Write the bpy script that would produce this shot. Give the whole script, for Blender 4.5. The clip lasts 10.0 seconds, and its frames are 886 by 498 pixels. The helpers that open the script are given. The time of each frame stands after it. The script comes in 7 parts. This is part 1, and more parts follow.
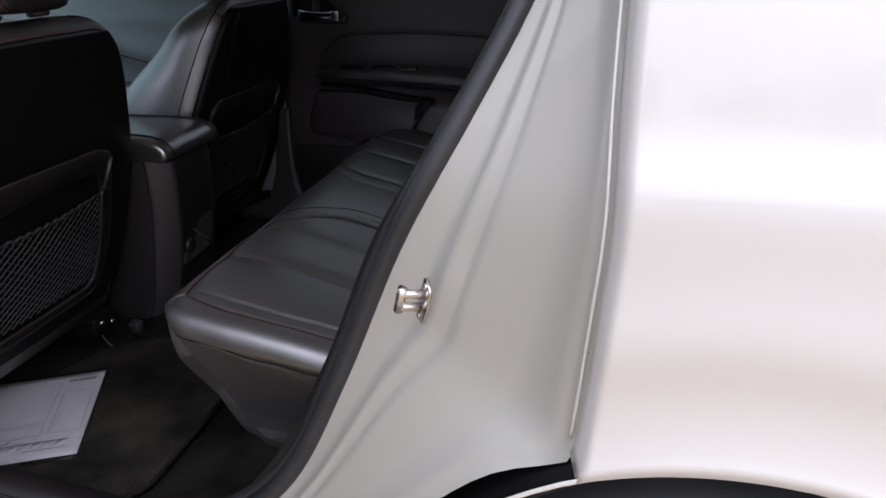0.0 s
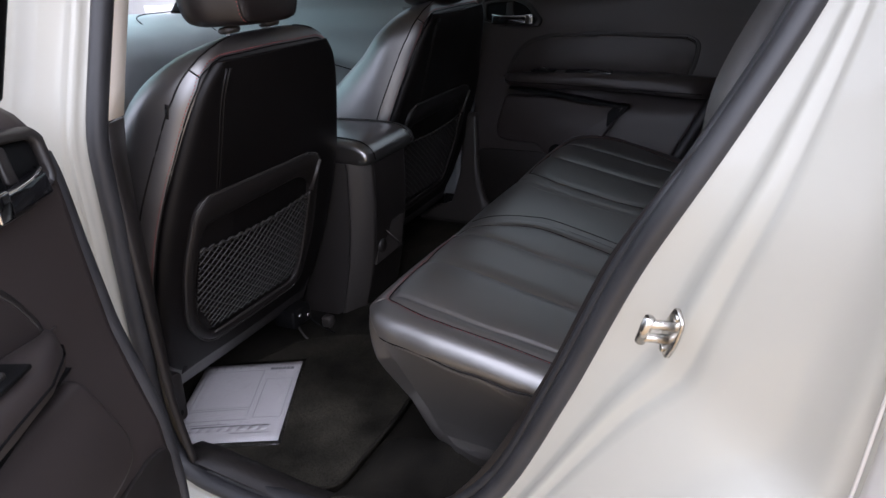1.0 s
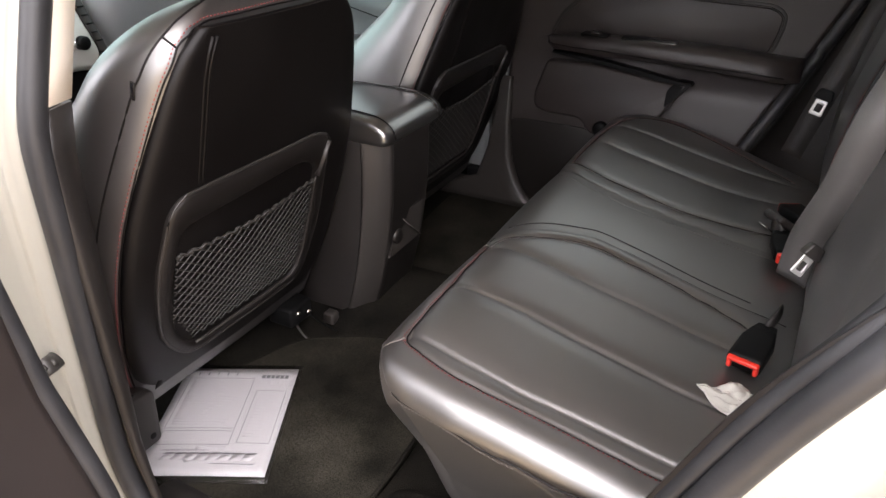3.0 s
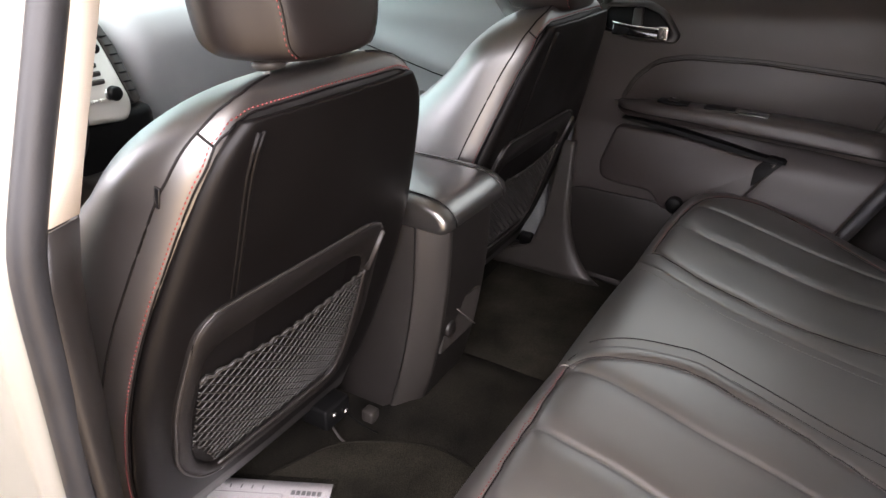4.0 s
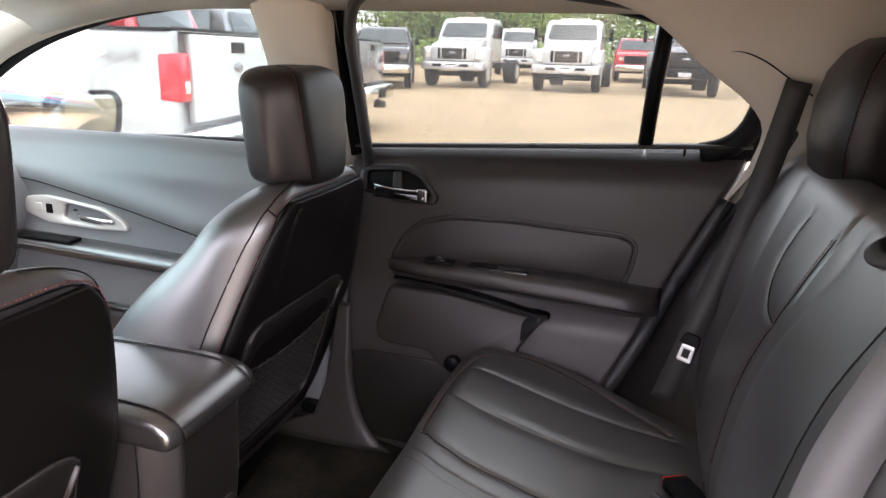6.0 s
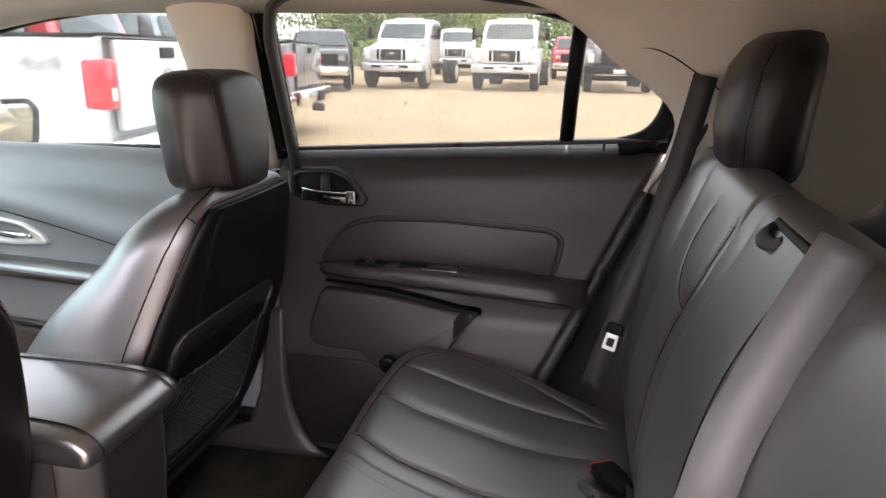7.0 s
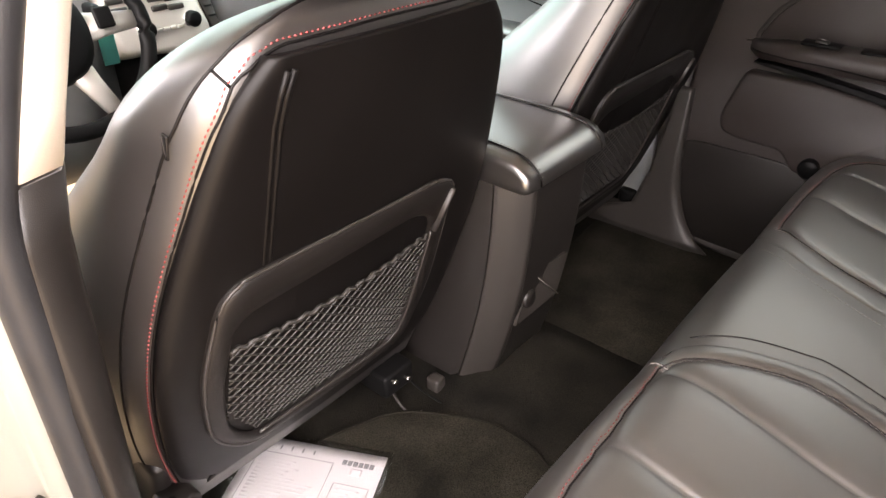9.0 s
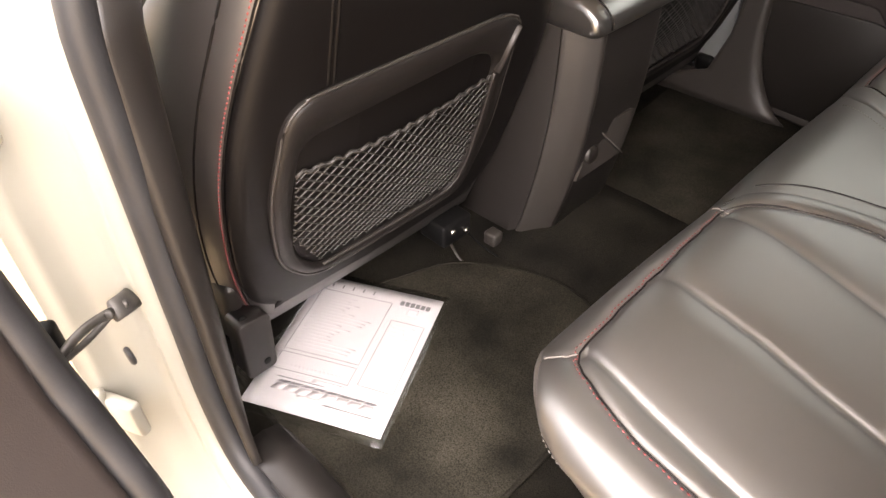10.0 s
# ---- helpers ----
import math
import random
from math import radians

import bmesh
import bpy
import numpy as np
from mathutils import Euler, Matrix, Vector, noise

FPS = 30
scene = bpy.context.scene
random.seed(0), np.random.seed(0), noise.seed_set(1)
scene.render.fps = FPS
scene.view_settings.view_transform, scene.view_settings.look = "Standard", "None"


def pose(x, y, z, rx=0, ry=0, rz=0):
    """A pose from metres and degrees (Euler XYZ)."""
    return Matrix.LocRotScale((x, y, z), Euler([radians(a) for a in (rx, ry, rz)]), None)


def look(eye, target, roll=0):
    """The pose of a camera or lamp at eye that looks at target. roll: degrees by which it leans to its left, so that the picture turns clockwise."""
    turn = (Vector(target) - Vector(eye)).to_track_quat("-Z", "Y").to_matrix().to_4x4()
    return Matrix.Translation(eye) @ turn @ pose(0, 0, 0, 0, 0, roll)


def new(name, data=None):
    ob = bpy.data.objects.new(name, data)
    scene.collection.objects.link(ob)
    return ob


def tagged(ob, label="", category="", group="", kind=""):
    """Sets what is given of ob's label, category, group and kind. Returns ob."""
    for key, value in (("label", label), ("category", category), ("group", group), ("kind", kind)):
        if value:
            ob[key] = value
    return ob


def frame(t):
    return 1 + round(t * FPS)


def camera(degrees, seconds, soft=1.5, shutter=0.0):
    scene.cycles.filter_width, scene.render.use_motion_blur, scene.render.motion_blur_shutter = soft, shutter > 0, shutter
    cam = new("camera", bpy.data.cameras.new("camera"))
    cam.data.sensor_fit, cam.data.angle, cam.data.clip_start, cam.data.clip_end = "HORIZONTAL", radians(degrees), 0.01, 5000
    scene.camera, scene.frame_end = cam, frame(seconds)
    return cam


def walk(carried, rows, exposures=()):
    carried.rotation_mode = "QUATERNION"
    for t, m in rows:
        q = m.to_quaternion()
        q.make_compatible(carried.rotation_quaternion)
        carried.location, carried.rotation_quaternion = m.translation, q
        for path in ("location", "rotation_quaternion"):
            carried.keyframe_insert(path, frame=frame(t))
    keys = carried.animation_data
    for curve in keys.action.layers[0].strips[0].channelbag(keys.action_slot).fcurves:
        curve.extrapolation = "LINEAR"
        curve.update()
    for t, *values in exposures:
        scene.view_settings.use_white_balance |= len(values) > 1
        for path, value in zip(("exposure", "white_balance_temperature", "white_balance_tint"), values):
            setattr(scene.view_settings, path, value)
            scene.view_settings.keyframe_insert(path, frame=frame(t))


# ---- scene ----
cam = camera(66.0, 10.0)
PATH = [
    (0, (0.196, -0.624, 1.331), (-0.238, 1.149, 0.514), -1.0),
    (0.5, (0.135, -0.651, 1.338), (-0.543, 1.053, 0.541), -2.1),
    (1, (0.096, -0.606, 1.332), (-0.761, 1.017, 0.537), -3.6),
    (1.5, (0.078, -0.617, 1.338), (-0.821, 0.972, 0.523), -4.0),
    (2, (0.038, -0.615, 1.337), (-0.831, 0.968, 0.478), -3.0),
    (2.2, (0.028, -0.556, 1.327), (-0.82, 1.024, 0.441), -2.4),
    (3.3, (-0.128, -0.31, 1.366), (-0.979, 1.214, 0.391), 0.2),
    (3.5, (-0.166, -0.267, 1.366), (-1.038, 1.253, 0.402), 0.1),
    (4, (-0.25, -0.201, 1.388), (-1.169, 1.335, 0.495), 0.9),
    (4.5, (-0.273, -0.132, 1.421), (-1.258, 1.442, 0.676), 1.0),
    (5, (-0.254, -0.072, 1.447), (-1.21, 1.56, 0.799), 1.1),
    (5.5, (-0.208, -0.032, 1.464), (-0.976, 1.716, 0.868), 1.8),
    (6, (-0.165, -0.012, 1.465), (-0.708, 1.831, 0.909), 1.7),
    (6.2, (-0.151, -0.005, 1.465), (-0.608, 1.864, 0.918), 1.6),
    (7.3, (-0.119, -0.012, 1.466), (-0.513, 1.869, 0.914), 0.7),
    (7.5, (-0.136, -0.016, 1.466), (-0.653, 1.83, 0.897), 0.2),
    (8, (-0.185, -0.055, 1.463), (-1.008, 1.642, 0.797), 0.1),
    (8.5, (-0.265, -0.058, 1.402), (-1.304, 1.431, 0.564), 0.1),
    (9, (-0.308, -0.051, 1.35), (-1.406, 1.246, 0.295), -0.0),
    (9.5, (-0.308, -0.069, 1.315), (-1.391, 1.086, 0.093), -0.2),
    (10, (-0.272, -0.086, 1.297), (-1.375, 0.95, -0.011), -1.6),
]

EXPOSURES = [(0.0, 0.55, 5900, 22), (0.5, 0.76, 5800, 21), (1.0, 1.2, 5900, 21), (1.5, 1.42, 5900, 22), (2.0, 1.58, 6300, 21), (3.3, 2.55, 6800, 20), (4.0, 2.9, 6800, 23), (4.5, 2.95, 6600, 24), (5.0, 2.75, 6400, 24), (6.0, 2.78, 6550, 27), (7.5, 2.93, 6700, 27), (8.0, 2.85, 6600, 29), (8.5, 2.75, 6400, 26), (9.0, 3.25, 7300, 22), (9.5, 3.3, 7500, 21), (10.0, 3.28, 7500, 21)]
walk(cam, [(t, look(eye, target, roll)) for t, eye, target, roll in PATH], EXPOSURES)

# ---- light: a bright overcast day ----
SUN_EL, SUN_ROT = 52, 147
world = bpy.data.worlds.new("sky")
scene.world = world
world.use_nodes = True
wn, wl = world.node_tree.nodes, world.node_tree.links
wn.clear()
sky = wn.new("ShaderNodeTexSky")
sky.sky_type, sky.sun_disc = "NISHITA", False
sky.sun_elevation, sky.sun_rotation = radians(SUN_EL), radians(SUN_ROT)
cloud = wn.new("ShaderNodeMix")
cloud.data_type = "RGBA"
cloud.inputs[0].default_value = 0.75
cloud.inputs[7].default_value = (11.0, 11.4, 11.7, 1)
bg = wn.new("ShaderNodeBackground")
bg.inputs["Strength"].default_value = 0.14
wout = wn.new("ShaderNodeOutputWorld")
wl.new(sky.outputs[0], cloud.inputs[6])
wl.new(cloud.outputs[2], bg.inputs["Color"])
wl.new(bg.outputs[0], wout.inputs[0])
sun_data = bpy.data.lights.new("sun", "SUN")
sun_data.energy, sun_data.angle, sun_data.color = 1.2, radians(75), (1.0, 0.97, 0.92)
sun = new("sun", sun_data)
sun.matrix_world = look((3.5, -5.6, 9.7), (-.3, 0.3, 0.8))


# ---- materials ----
from mathutils import kdtree
from mathutils.bvhtree import BVHTree


def mat(name, color, rough=0.5, metal=0.0, var=0.12, scale=8.0, bump=0.0, bscale=300.0, coat=0.0, spec=0.5, random_obj=0.0, voronoi=False, sheen=0.0, speck=0.0, coat_r=0.04, ior=1.5):
    m = bpy.data.materials.new(name)
    m.use_nodes = True
    n, l = m.node_tree.nodes, m.node_tree.links
    b = n["Principled BSDF"]
    b.inputs["Roughness"].default_value, b.inputs["Metallic"].default_value = rough, metal
    b.inputs["Coat Weight"].default_value, b.inputs["Coat Roughness"].default_value = coat, coat_r
    b.inputs["Specular IOR Level"].default_value = spec
    b.inputs["Sheen Weight"].default_value = sheen
    b.inputs["IOR"].default_value = ior
    tc = n.new("ShaderNodeTexCoord")
    big = n.new("ShaderNodeTexNoise")
    big.inputs["Scale"].default_value, big.inputs["Detail"].default_value = scale, 6
    l.new(tc.outputs["Object"], big.inputs["Vector"])
    ramp = n.new("ShaderNodeMapRange")
    ramp.inputs[1].default_value, ramp.inputs[2].default_value = 0.3, 0.7
    ramp.inputs[3].default_value, ramp.inputs[4].default_value = 1 - var, 1 + var
    l.new(big.outputs[0], ramp.inputs[0])
    fac = ramp.outputs[0]
    fine = n.new("ShaderNodeTexNoise")
    fine.inputs["Scale"].default_value, fine.inputs["Detail"].default_value = bscale, 3
    l.new(tc.outputs["Object"], fine.inputs["Vector"])
    if speck:
        r2 = n.new("ShaderNodeMapRange")
        r2.inputs[1].default_value, r2.inputs[2].default_value = 0.3, 0.7
        r2.inputs[3].default_value, r2.inputs[4].default_value = 1 - speck, 1 + speck
        l.new(fine.outputs[0], r2.inputs[0])
        mu = n.new("ShaderNodeMath")
        mu.operation = "MULTIPLY"
        l.new(fac, mu.inputs[0]), l.new(r2.outputs[0], mu.inputs[1])
        fac = mu.outputs[0]
    if random_obj:
        oi = n.new("ShaderNodeObjectInfo")
        r3 = n.new("ShaderNodeMapRange")
        r3.inputs[3].default_value, r3.inputs[4].default_value = 1 - random_obj, 1 + random_obj
        l.new(oi.outputs["Random"], r3.inputs[0])
        mu = n.new("ShaderNodeMath")
        mu.operation = "MULTIPLY"
        l.new(fac, mu.inputs[0]), l.new(r3.outputs[0], mu.inputs[1])
        fac = mu.outputs[0]
    tint = n.new("ShaderNodeVectorMath")
    tint.operation = "SCALE"
    tint.inputs[0].default_value = color
    l.new(fac, tint.inputs["Scale"])
    l.new(tint.outputs[0], b.inputs["Base Color"])
    rr = n.new("ShaderNodeMapRange")
    rr.inputs[1].default_value, rr.inputs[2].default_value = 0.3, 0.7
    rr.inputs[3].default_value, rr.inputs[4].default_value = max(0.02, rough * 0.88), min(1, rough * 1.12)
    l.new(big.outputs[0], rr.inputs[0])
    l.new(rr.outputs[0], b.inputs["Roughness"])
    if bump:
        bp = n.new("ShaderNodeBump")
        bp.inputs["Strength"].default_value, bp.inputs["Distance"].default_value = bump, 0.002
        src = fine
        if voronoi:
            src = n.new("ShaderNodeTexVoronoi")
            src.feature = "DISTANCE_TO_EDGE"
            src.inputs["Scale"].default_value = bscale
            l.new(tc.outputs["Object"], src.inputs["Vector"])
        l.new(src.outputs[0], bp.inputs["Height"])
        l.new(bp.outputs[0], b.inputs["Normal"])
    return m


def glass_mat(name, tint, gloss=0.03, dust=0.0):
    m = bpy.data.materials.new(name)
    m.use_nodes = True
    n, l = m.node_tree.nodes, m.node_tree.links
    n.clear()
    tr, gl, mx, fr = n.new("ShaderNodeBsdfTransparent"), n.new("ShaderNodeBsdfGlossy"), n.new("ShaderNodeMixShader"), n.new("ShaderNodeLayerWeight")
    tr.inputs[0].default_value = (*tint, 1)
    gl.inputs["Roughness"].default_value = gloss
    o = n.new("ShaderNodeOutputMaterial")
    fr.inputs["Blend"].default_value = 0.5
    pw, ma = n.new("ShaderNodeMath"), n.new("ShaderNodeMath")
    pw.operation, ma.operation = "POWER", "MULTIPLY_ADD"
    pw.inputs[1].default_value, ma.inputs[1].default_value, ma.inputs[2].default_value = 4.0, 0.7, 0.025
    l.new(fr.outputs["Facing"], pw.inputs[0]), l.new(pw.outputs[0], ma.inputs[0])
    l.new(ma.outputs[0], mx.inputs[0]), l.new(tr.outputs[0], mx.inputs[1]), l.new(gl.outputs[0], mx.inputs[2])
    film, veil = n.new("ShaderNodeMixShader"), n.new("ShaderNodeBsdfTranslucent")
    veil.inputs[0].default_value = (.82, .80, .76, 1)
    film.inputs[0].default_value = dust
    l.new(mx.outputs[0], film.inputs[1]), l.new(veil.outputs[0], film.inputs[2])
    l.new(film.outputs[0], o.inputs[0])
    return m


def glow_mat(name, color, strength):
    m = bpy.data.materials.new(name)
    m.use_nodes = True
    b = m.node_tree.nodes["Principled BSDF"]
    b.inputs["Base Color"].default_value = (*[c * 0.2 for c in color], 1)
    b.inputs["Emission Color"].default_value, b.inputs["Emission Strength"].default_value = (*color, 1), strength
    return m


LEATHER = mat("black leather", (0.0125, 0.0096, 0.0090), 0.41, spec=1.0, ior=1.9, var=0.10, scale=6, bump=0.05, bscale=700, voronoi=True)
# same leather as the front seats; raised base carries window light on the back
LEATHER_SEAT = mat("black leather lifted for light on the seat back", (0.027, 0.0238, 0.0228), 0.41, spec=1.0, ior=2.0, var=0.14, scale=5, bump=0.06, bscale=620, voronoi=True)
LEATHER_LID = mat("glossy padded leather", (0.016, 0.0140, 0.0130), 0.30, spec=1.0, ior=2.3, var=0.14, scale=5, bump=0.06, bscale=620, voronoi=True)
# headrests: the same leather darkened, shade put into the colour
LEATHER_HEAD = mat("matte black leather toned down for shade", (0.0105, 0.0074, 0.0068), 0.44, spec=0.5, ior=1.55, var=0.12, scale=6, bump=0.07, bscale=700, voronoi=True)
# cushions: the same leather with a lighter base, painting in doorway and window light
LEATHER_LIT = mat("black leather lifted for light on the cushions", (0.025, 0.0217, 0.0202), 0.41, spec=1.0, ior=2.0, var=0.14, scale=5, bump=0.05, bscale=620, voronoi=True)
LEATHER_DARK = mat("smooth black leather", (0.0042, 0.0034, 0.0033), 0.48, spec=0.22, var=0.12, scale=5, bump=0.06, bscale=700, voronoi=True)
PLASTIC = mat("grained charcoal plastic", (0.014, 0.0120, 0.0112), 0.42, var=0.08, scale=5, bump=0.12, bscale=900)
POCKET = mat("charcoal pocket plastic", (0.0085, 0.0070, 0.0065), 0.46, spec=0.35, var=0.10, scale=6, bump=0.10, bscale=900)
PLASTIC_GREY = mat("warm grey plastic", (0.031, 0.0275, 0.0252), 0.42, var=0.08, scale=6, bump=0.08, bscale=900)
PLASTIC_BLACK = mat("matt black plastic", (0.004, 0.004, 0.0042), 0.5, spec=0.12, var=0.15, scale=9, bump=0.08, bscale=800)
DOOR_TRIM = mat("charcoal door trim", (0.0270, 0.0212, 0.0200), 0.45, spec=0.55, var=0.08, scale=4, bump=0.12, bscale=700)
GLOSS_BLACK = mat("gloss black paint", (0.008, 0.008, 0.009), 0.14, var=0.05, coat=0.5)
RUBBER = mat("black rubber seal", (0.022, 0.022, 0.024), 0.50, var=0.2, scale=14, bump=0.08, bscale=400)
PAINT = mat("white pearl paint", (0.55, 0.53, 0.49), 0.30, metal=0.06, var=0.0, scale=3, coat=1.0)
# same white as the body, darkened to offset strong light on the jamb
PAINT_JAMB = mat("white paint toned down for the jamb", (0.36, 0.350, 0.303), 0.4, var=0.015, scale=6, coat=0.5)
BEIGE = mat("beige pillar trim", (0.60, 0.545, 0.47), 0.62, var=0.05, scale=6, bump=0.12, bscale=600)
HEADLINER = mat("beige headliner cloth", (0.62, 0.57, 0.50), 0.9, var=0.06, scale=5, bump=0.25, bscale=900, speck=0.08)
CARPET = mat("dark grey carpet", (0.0115, 0.0104, 0.0083), 0.95, var=0.75, scale=9, bump=0.9, bscale=420, speck=0.6, spec=0.1)
MAT_PILE = mat("charcoal mat pile", (0.0230, 0.0209, 0.0163), 0.95, var=0.7, scale=7, bump=0.9, bscale=420, speck=0.6, spec=0.1)
STITCH_RED = mat("red stitching thread", (0.23, 0.040, 0.038), 0.6, var=0.2)
STITCH_GREY = mat("grey stitching thread", (0.15, 0.135, 0.125), 0.7, var=0.2)
CHROME = mat("chrome", (0.80, 0.80, 0.80), 0.10, 1.0, var=0.03)
STEEL = mat("zinc plated steel", (0.62, 0.60, 0.56), 0.24, 1.0, var=0.12, scale=40)
DARK_STEEL = mat("dark greasy steel", (0.085, 0.080, 0.076), 0.45, 0.5, var=0.35, scale=40)
SILVER = mat("satin silver plastic", (0.56, 0.54, 0.50), 0.30, 0.35, var=0.04)
RED = mat("red release button", (0.75, 0.035, 0.02), 0.35, var=0.05)
PAPER = mat("white paper", (0.55, 0.538, 0.555), 0.6, var=0.02, scale=20)
INK = mat("grey printed ink", (0.17, 0.17, 0.18), 0.7, var=0.2, scale=90)
INK_PALE = mat("pale grey ink", (0.56, 0.55, 0.57), 0.7, var=0.1, scale=90)
TISSUE = mat("white tissue", (0.48, 0.465, 0.42), 0.9, var=0.05, scale=30, bump=0.3, bscale=300)
# near belt: paler than WEB_DARK, with light from the doorway in its colour
WEB = mat("seat belt webbing lightened for door light", (0.10, 0.094, 0.090), 0.5, var=0.08, scale=20, bump=0.15, bscale=1500)
WEB_DARK = mat("black seat belt webbing", (0.030, 0.027, 0.026), 0.55, var=0.08, scale=20, bump=0.35, bscale=600)
NET = mat("black elastic netting", (0.026, 0.0238, 0.0222), 0.5, var=0.25, scale=60)
TYRE = mat("tyre rubber", (0.018, 0.018, 0.018), 0.8, var=0.2, scale=20, bump=0.2, bscale=200)
GLASS = glass_mat("dusty tinted window glass", (0.47, 0.495, 0.48), dust=0.022)
GLASS_FRONT = glass_mat("green tinted windscreen glass", (0.74, 0.87, 0.84))
GLASS_SIDE = glass_mat("dusty side glass", (0.48, 0.53, 0.52), dust=0.018)
GLASS_TINT = glass_mat("dark privacy glass", (0.10, 0.12, 0.12))
LENS_RED = mat("red tail lamp lens", (0.70, 0.012, 0.03), 0.12, var=0.10, scale=14, coat=0.6)
TEAL = mat("teal key tag", (0.05, 0.30, 0.26), 0.35, var=0.1)
SCREEN = glow_mat("lit blue screen", (0.05, 0.25, 0.85), 0.28)
SCREEN_TEXT = glow_mat("lit amber mark", (1.0, 0.55, 0.10), 0.3)
ASPHALT = mat("pale worn gravel asphalt", (0.36, 0.262, 0.150), 0.9, var=0.14, scale=0.6, bump=0.5, bscale=60, speck=0.12)
TRUCK_WHITE = mat("white truck paint", (0.54, 0.54, 0.535), 0.25, var=0.02, coat=0.8)
TRUCK_BLACK = mat("black truck paint", (0.016, 0.018, 0.022), 0.2, var=0.05, coat=0.8)
TRUCK_GREY = mat("grey truck paint", (0.20, 0.20, 0.205), 0.25, metal=0.3, var=0.04, coat=0.8)
TRUCK_RED = mat("red truck paint", (0.55, 0.015, 0.02), 0.22, var=0.04, coat=0.8)
CAR_BLUE = mat("steel blue car paint", (0.07, 0.19, 0.29), 0.25, metal=0.3, var=0.04, coat=0.8)
AUTO_GLASS = mat("dark reflective car glass", (0.05, 0.065, 0.065), 0.06, var=0.05, spec=0.8)
LEAF_A = mat("mid green leaves", (0.215, 0.310, 0.085), 0.6, var=0.5, scale=1.4)
LEAF_B = mat("dark green leaves", (0.115, 0.190, 0.062), 0.6, var=0.5, scale=1.4)
BARK = mat("brown bark", (0.12, 0.085, 0.06), 0.9, var=0.3, scale=12, bump=0.6, bscale=30)
ROOF_BROWN = mat("brown roof shingle", (0.20, 0.125, 0.09), 0.85, var=0.2, scale=3)
# dash and front door bases raised and cooled: windscreen light put into the colour
DASH_GREY = mat("grey dash vinyl lifted by windscreen light", (0.34, 0.352, 0.36), 0.5, var=0.06, scale=6, bump=0.1, bscale=900)
FRONT_TRIM = mat("charcoal door trim lifted by windscreen light", (0.150, 0.156, 0.158), 0.42, var=0.06, scale=4, bump=0.12, bscale=700)
TONGUE = mat("bright plated steel", (0.80, 0.78, 0.76), 0.30, 0.4, var=0.03)
LAMP_GLASS = mat("pale lamp lens", (0.75, 0.70, 0.62), 0.12, var=0.1, coat=0.5)


# ---- helpers for shapes ----
def thing(name, label, category, group="", kind="", at=(0, 0, 0)):
    ob = new(name)
    ob.location = at
    return tagged(ob, label, category, group, kind)


def part(name, bm, material, parent=None, label="", kind="", smooth=True):
    me = bpy.data.meshes.new(name)
    bmesh.ops.recalc_face_normals(bm, faces=bm.faces)
    bm.to_mesh(me)
    bm.free()
    me.materials.append(material)
    me.polygons.foreach_set("use_smooth", [smooth] * len(me.polygons))
    ob = new(name, me)
    ob.parent = parent
    if parent is not None:
        p, back = parent, Vector((0, 0, 0))
        while p is not None:
            back += p.location
            p = p.parent
        ob.location = -back
    return tagged(ob, label, kind=kind)


def sharp(ob, degrees=38):
    """Keep hard edges hard on a smooth mesh."""
    ob.data.set_sharp_from_angle(angle=radians(degrees))
    return ob


def cat_rom(pts, n, closed=False):
    """n points on a smooth curve through pts, evenly spread by length."""
    P = [Vector(p) for p in pts]
    out = []
    m = len(P)
    spans = m if closed else m - 1
    for i in range(spans):
        a, b, c, d = (P[(i + k) % m] if closed else P[min(max(i + k, 0), m - 1)] for k in (-1, 0, 1, 2))
        for j in range(12):
            t = j / 12
            out.append(0.5 * ((2 * b) + (c - a) * t + (2 * a - 5 * b + 4 * c - d) * t * t + (3 * b - a - 3 * c + d) * t ** 3))
    out.append(P[0].copy() if closed else P[-1].copy())
    ln = [0.0]
    for i in range(1, len(out)):
        ln.append(ln[-1] + (out[i] - out[i - 1]).length)
    res, k = [], 0
    steps = n if closed else n - 1
    for i in range(n):
        s = ln[-1] * i / steps
        while k < len(ln) - 2 and ln[k + 1] < s:
            k += 1
        d = ln[k + 1] - ln[k]
        res.append(out[k].lerp(out[k + 1], (s - ln[k]) / d if d > 1e-9 else 0))
    return res


def loft(rings, closed=True, cap=True, bm=None):
    bm = bm or bmesh.new()
    rows = [[bm.verts.new(p) for p in r] for r in rings]
    n = len(rings[0])
    for a, b in zip(rows, rows[1:]):
        for i in range(n if closed else n - 1):
            j = (i + 1) % n
            bm.faces.new((a[i], a[j], b[j], b[i]))
    if cap and closed:
        bm.faces.new(rows[0])
        bm.faces.new(rows[-1][::-1])
    return bm


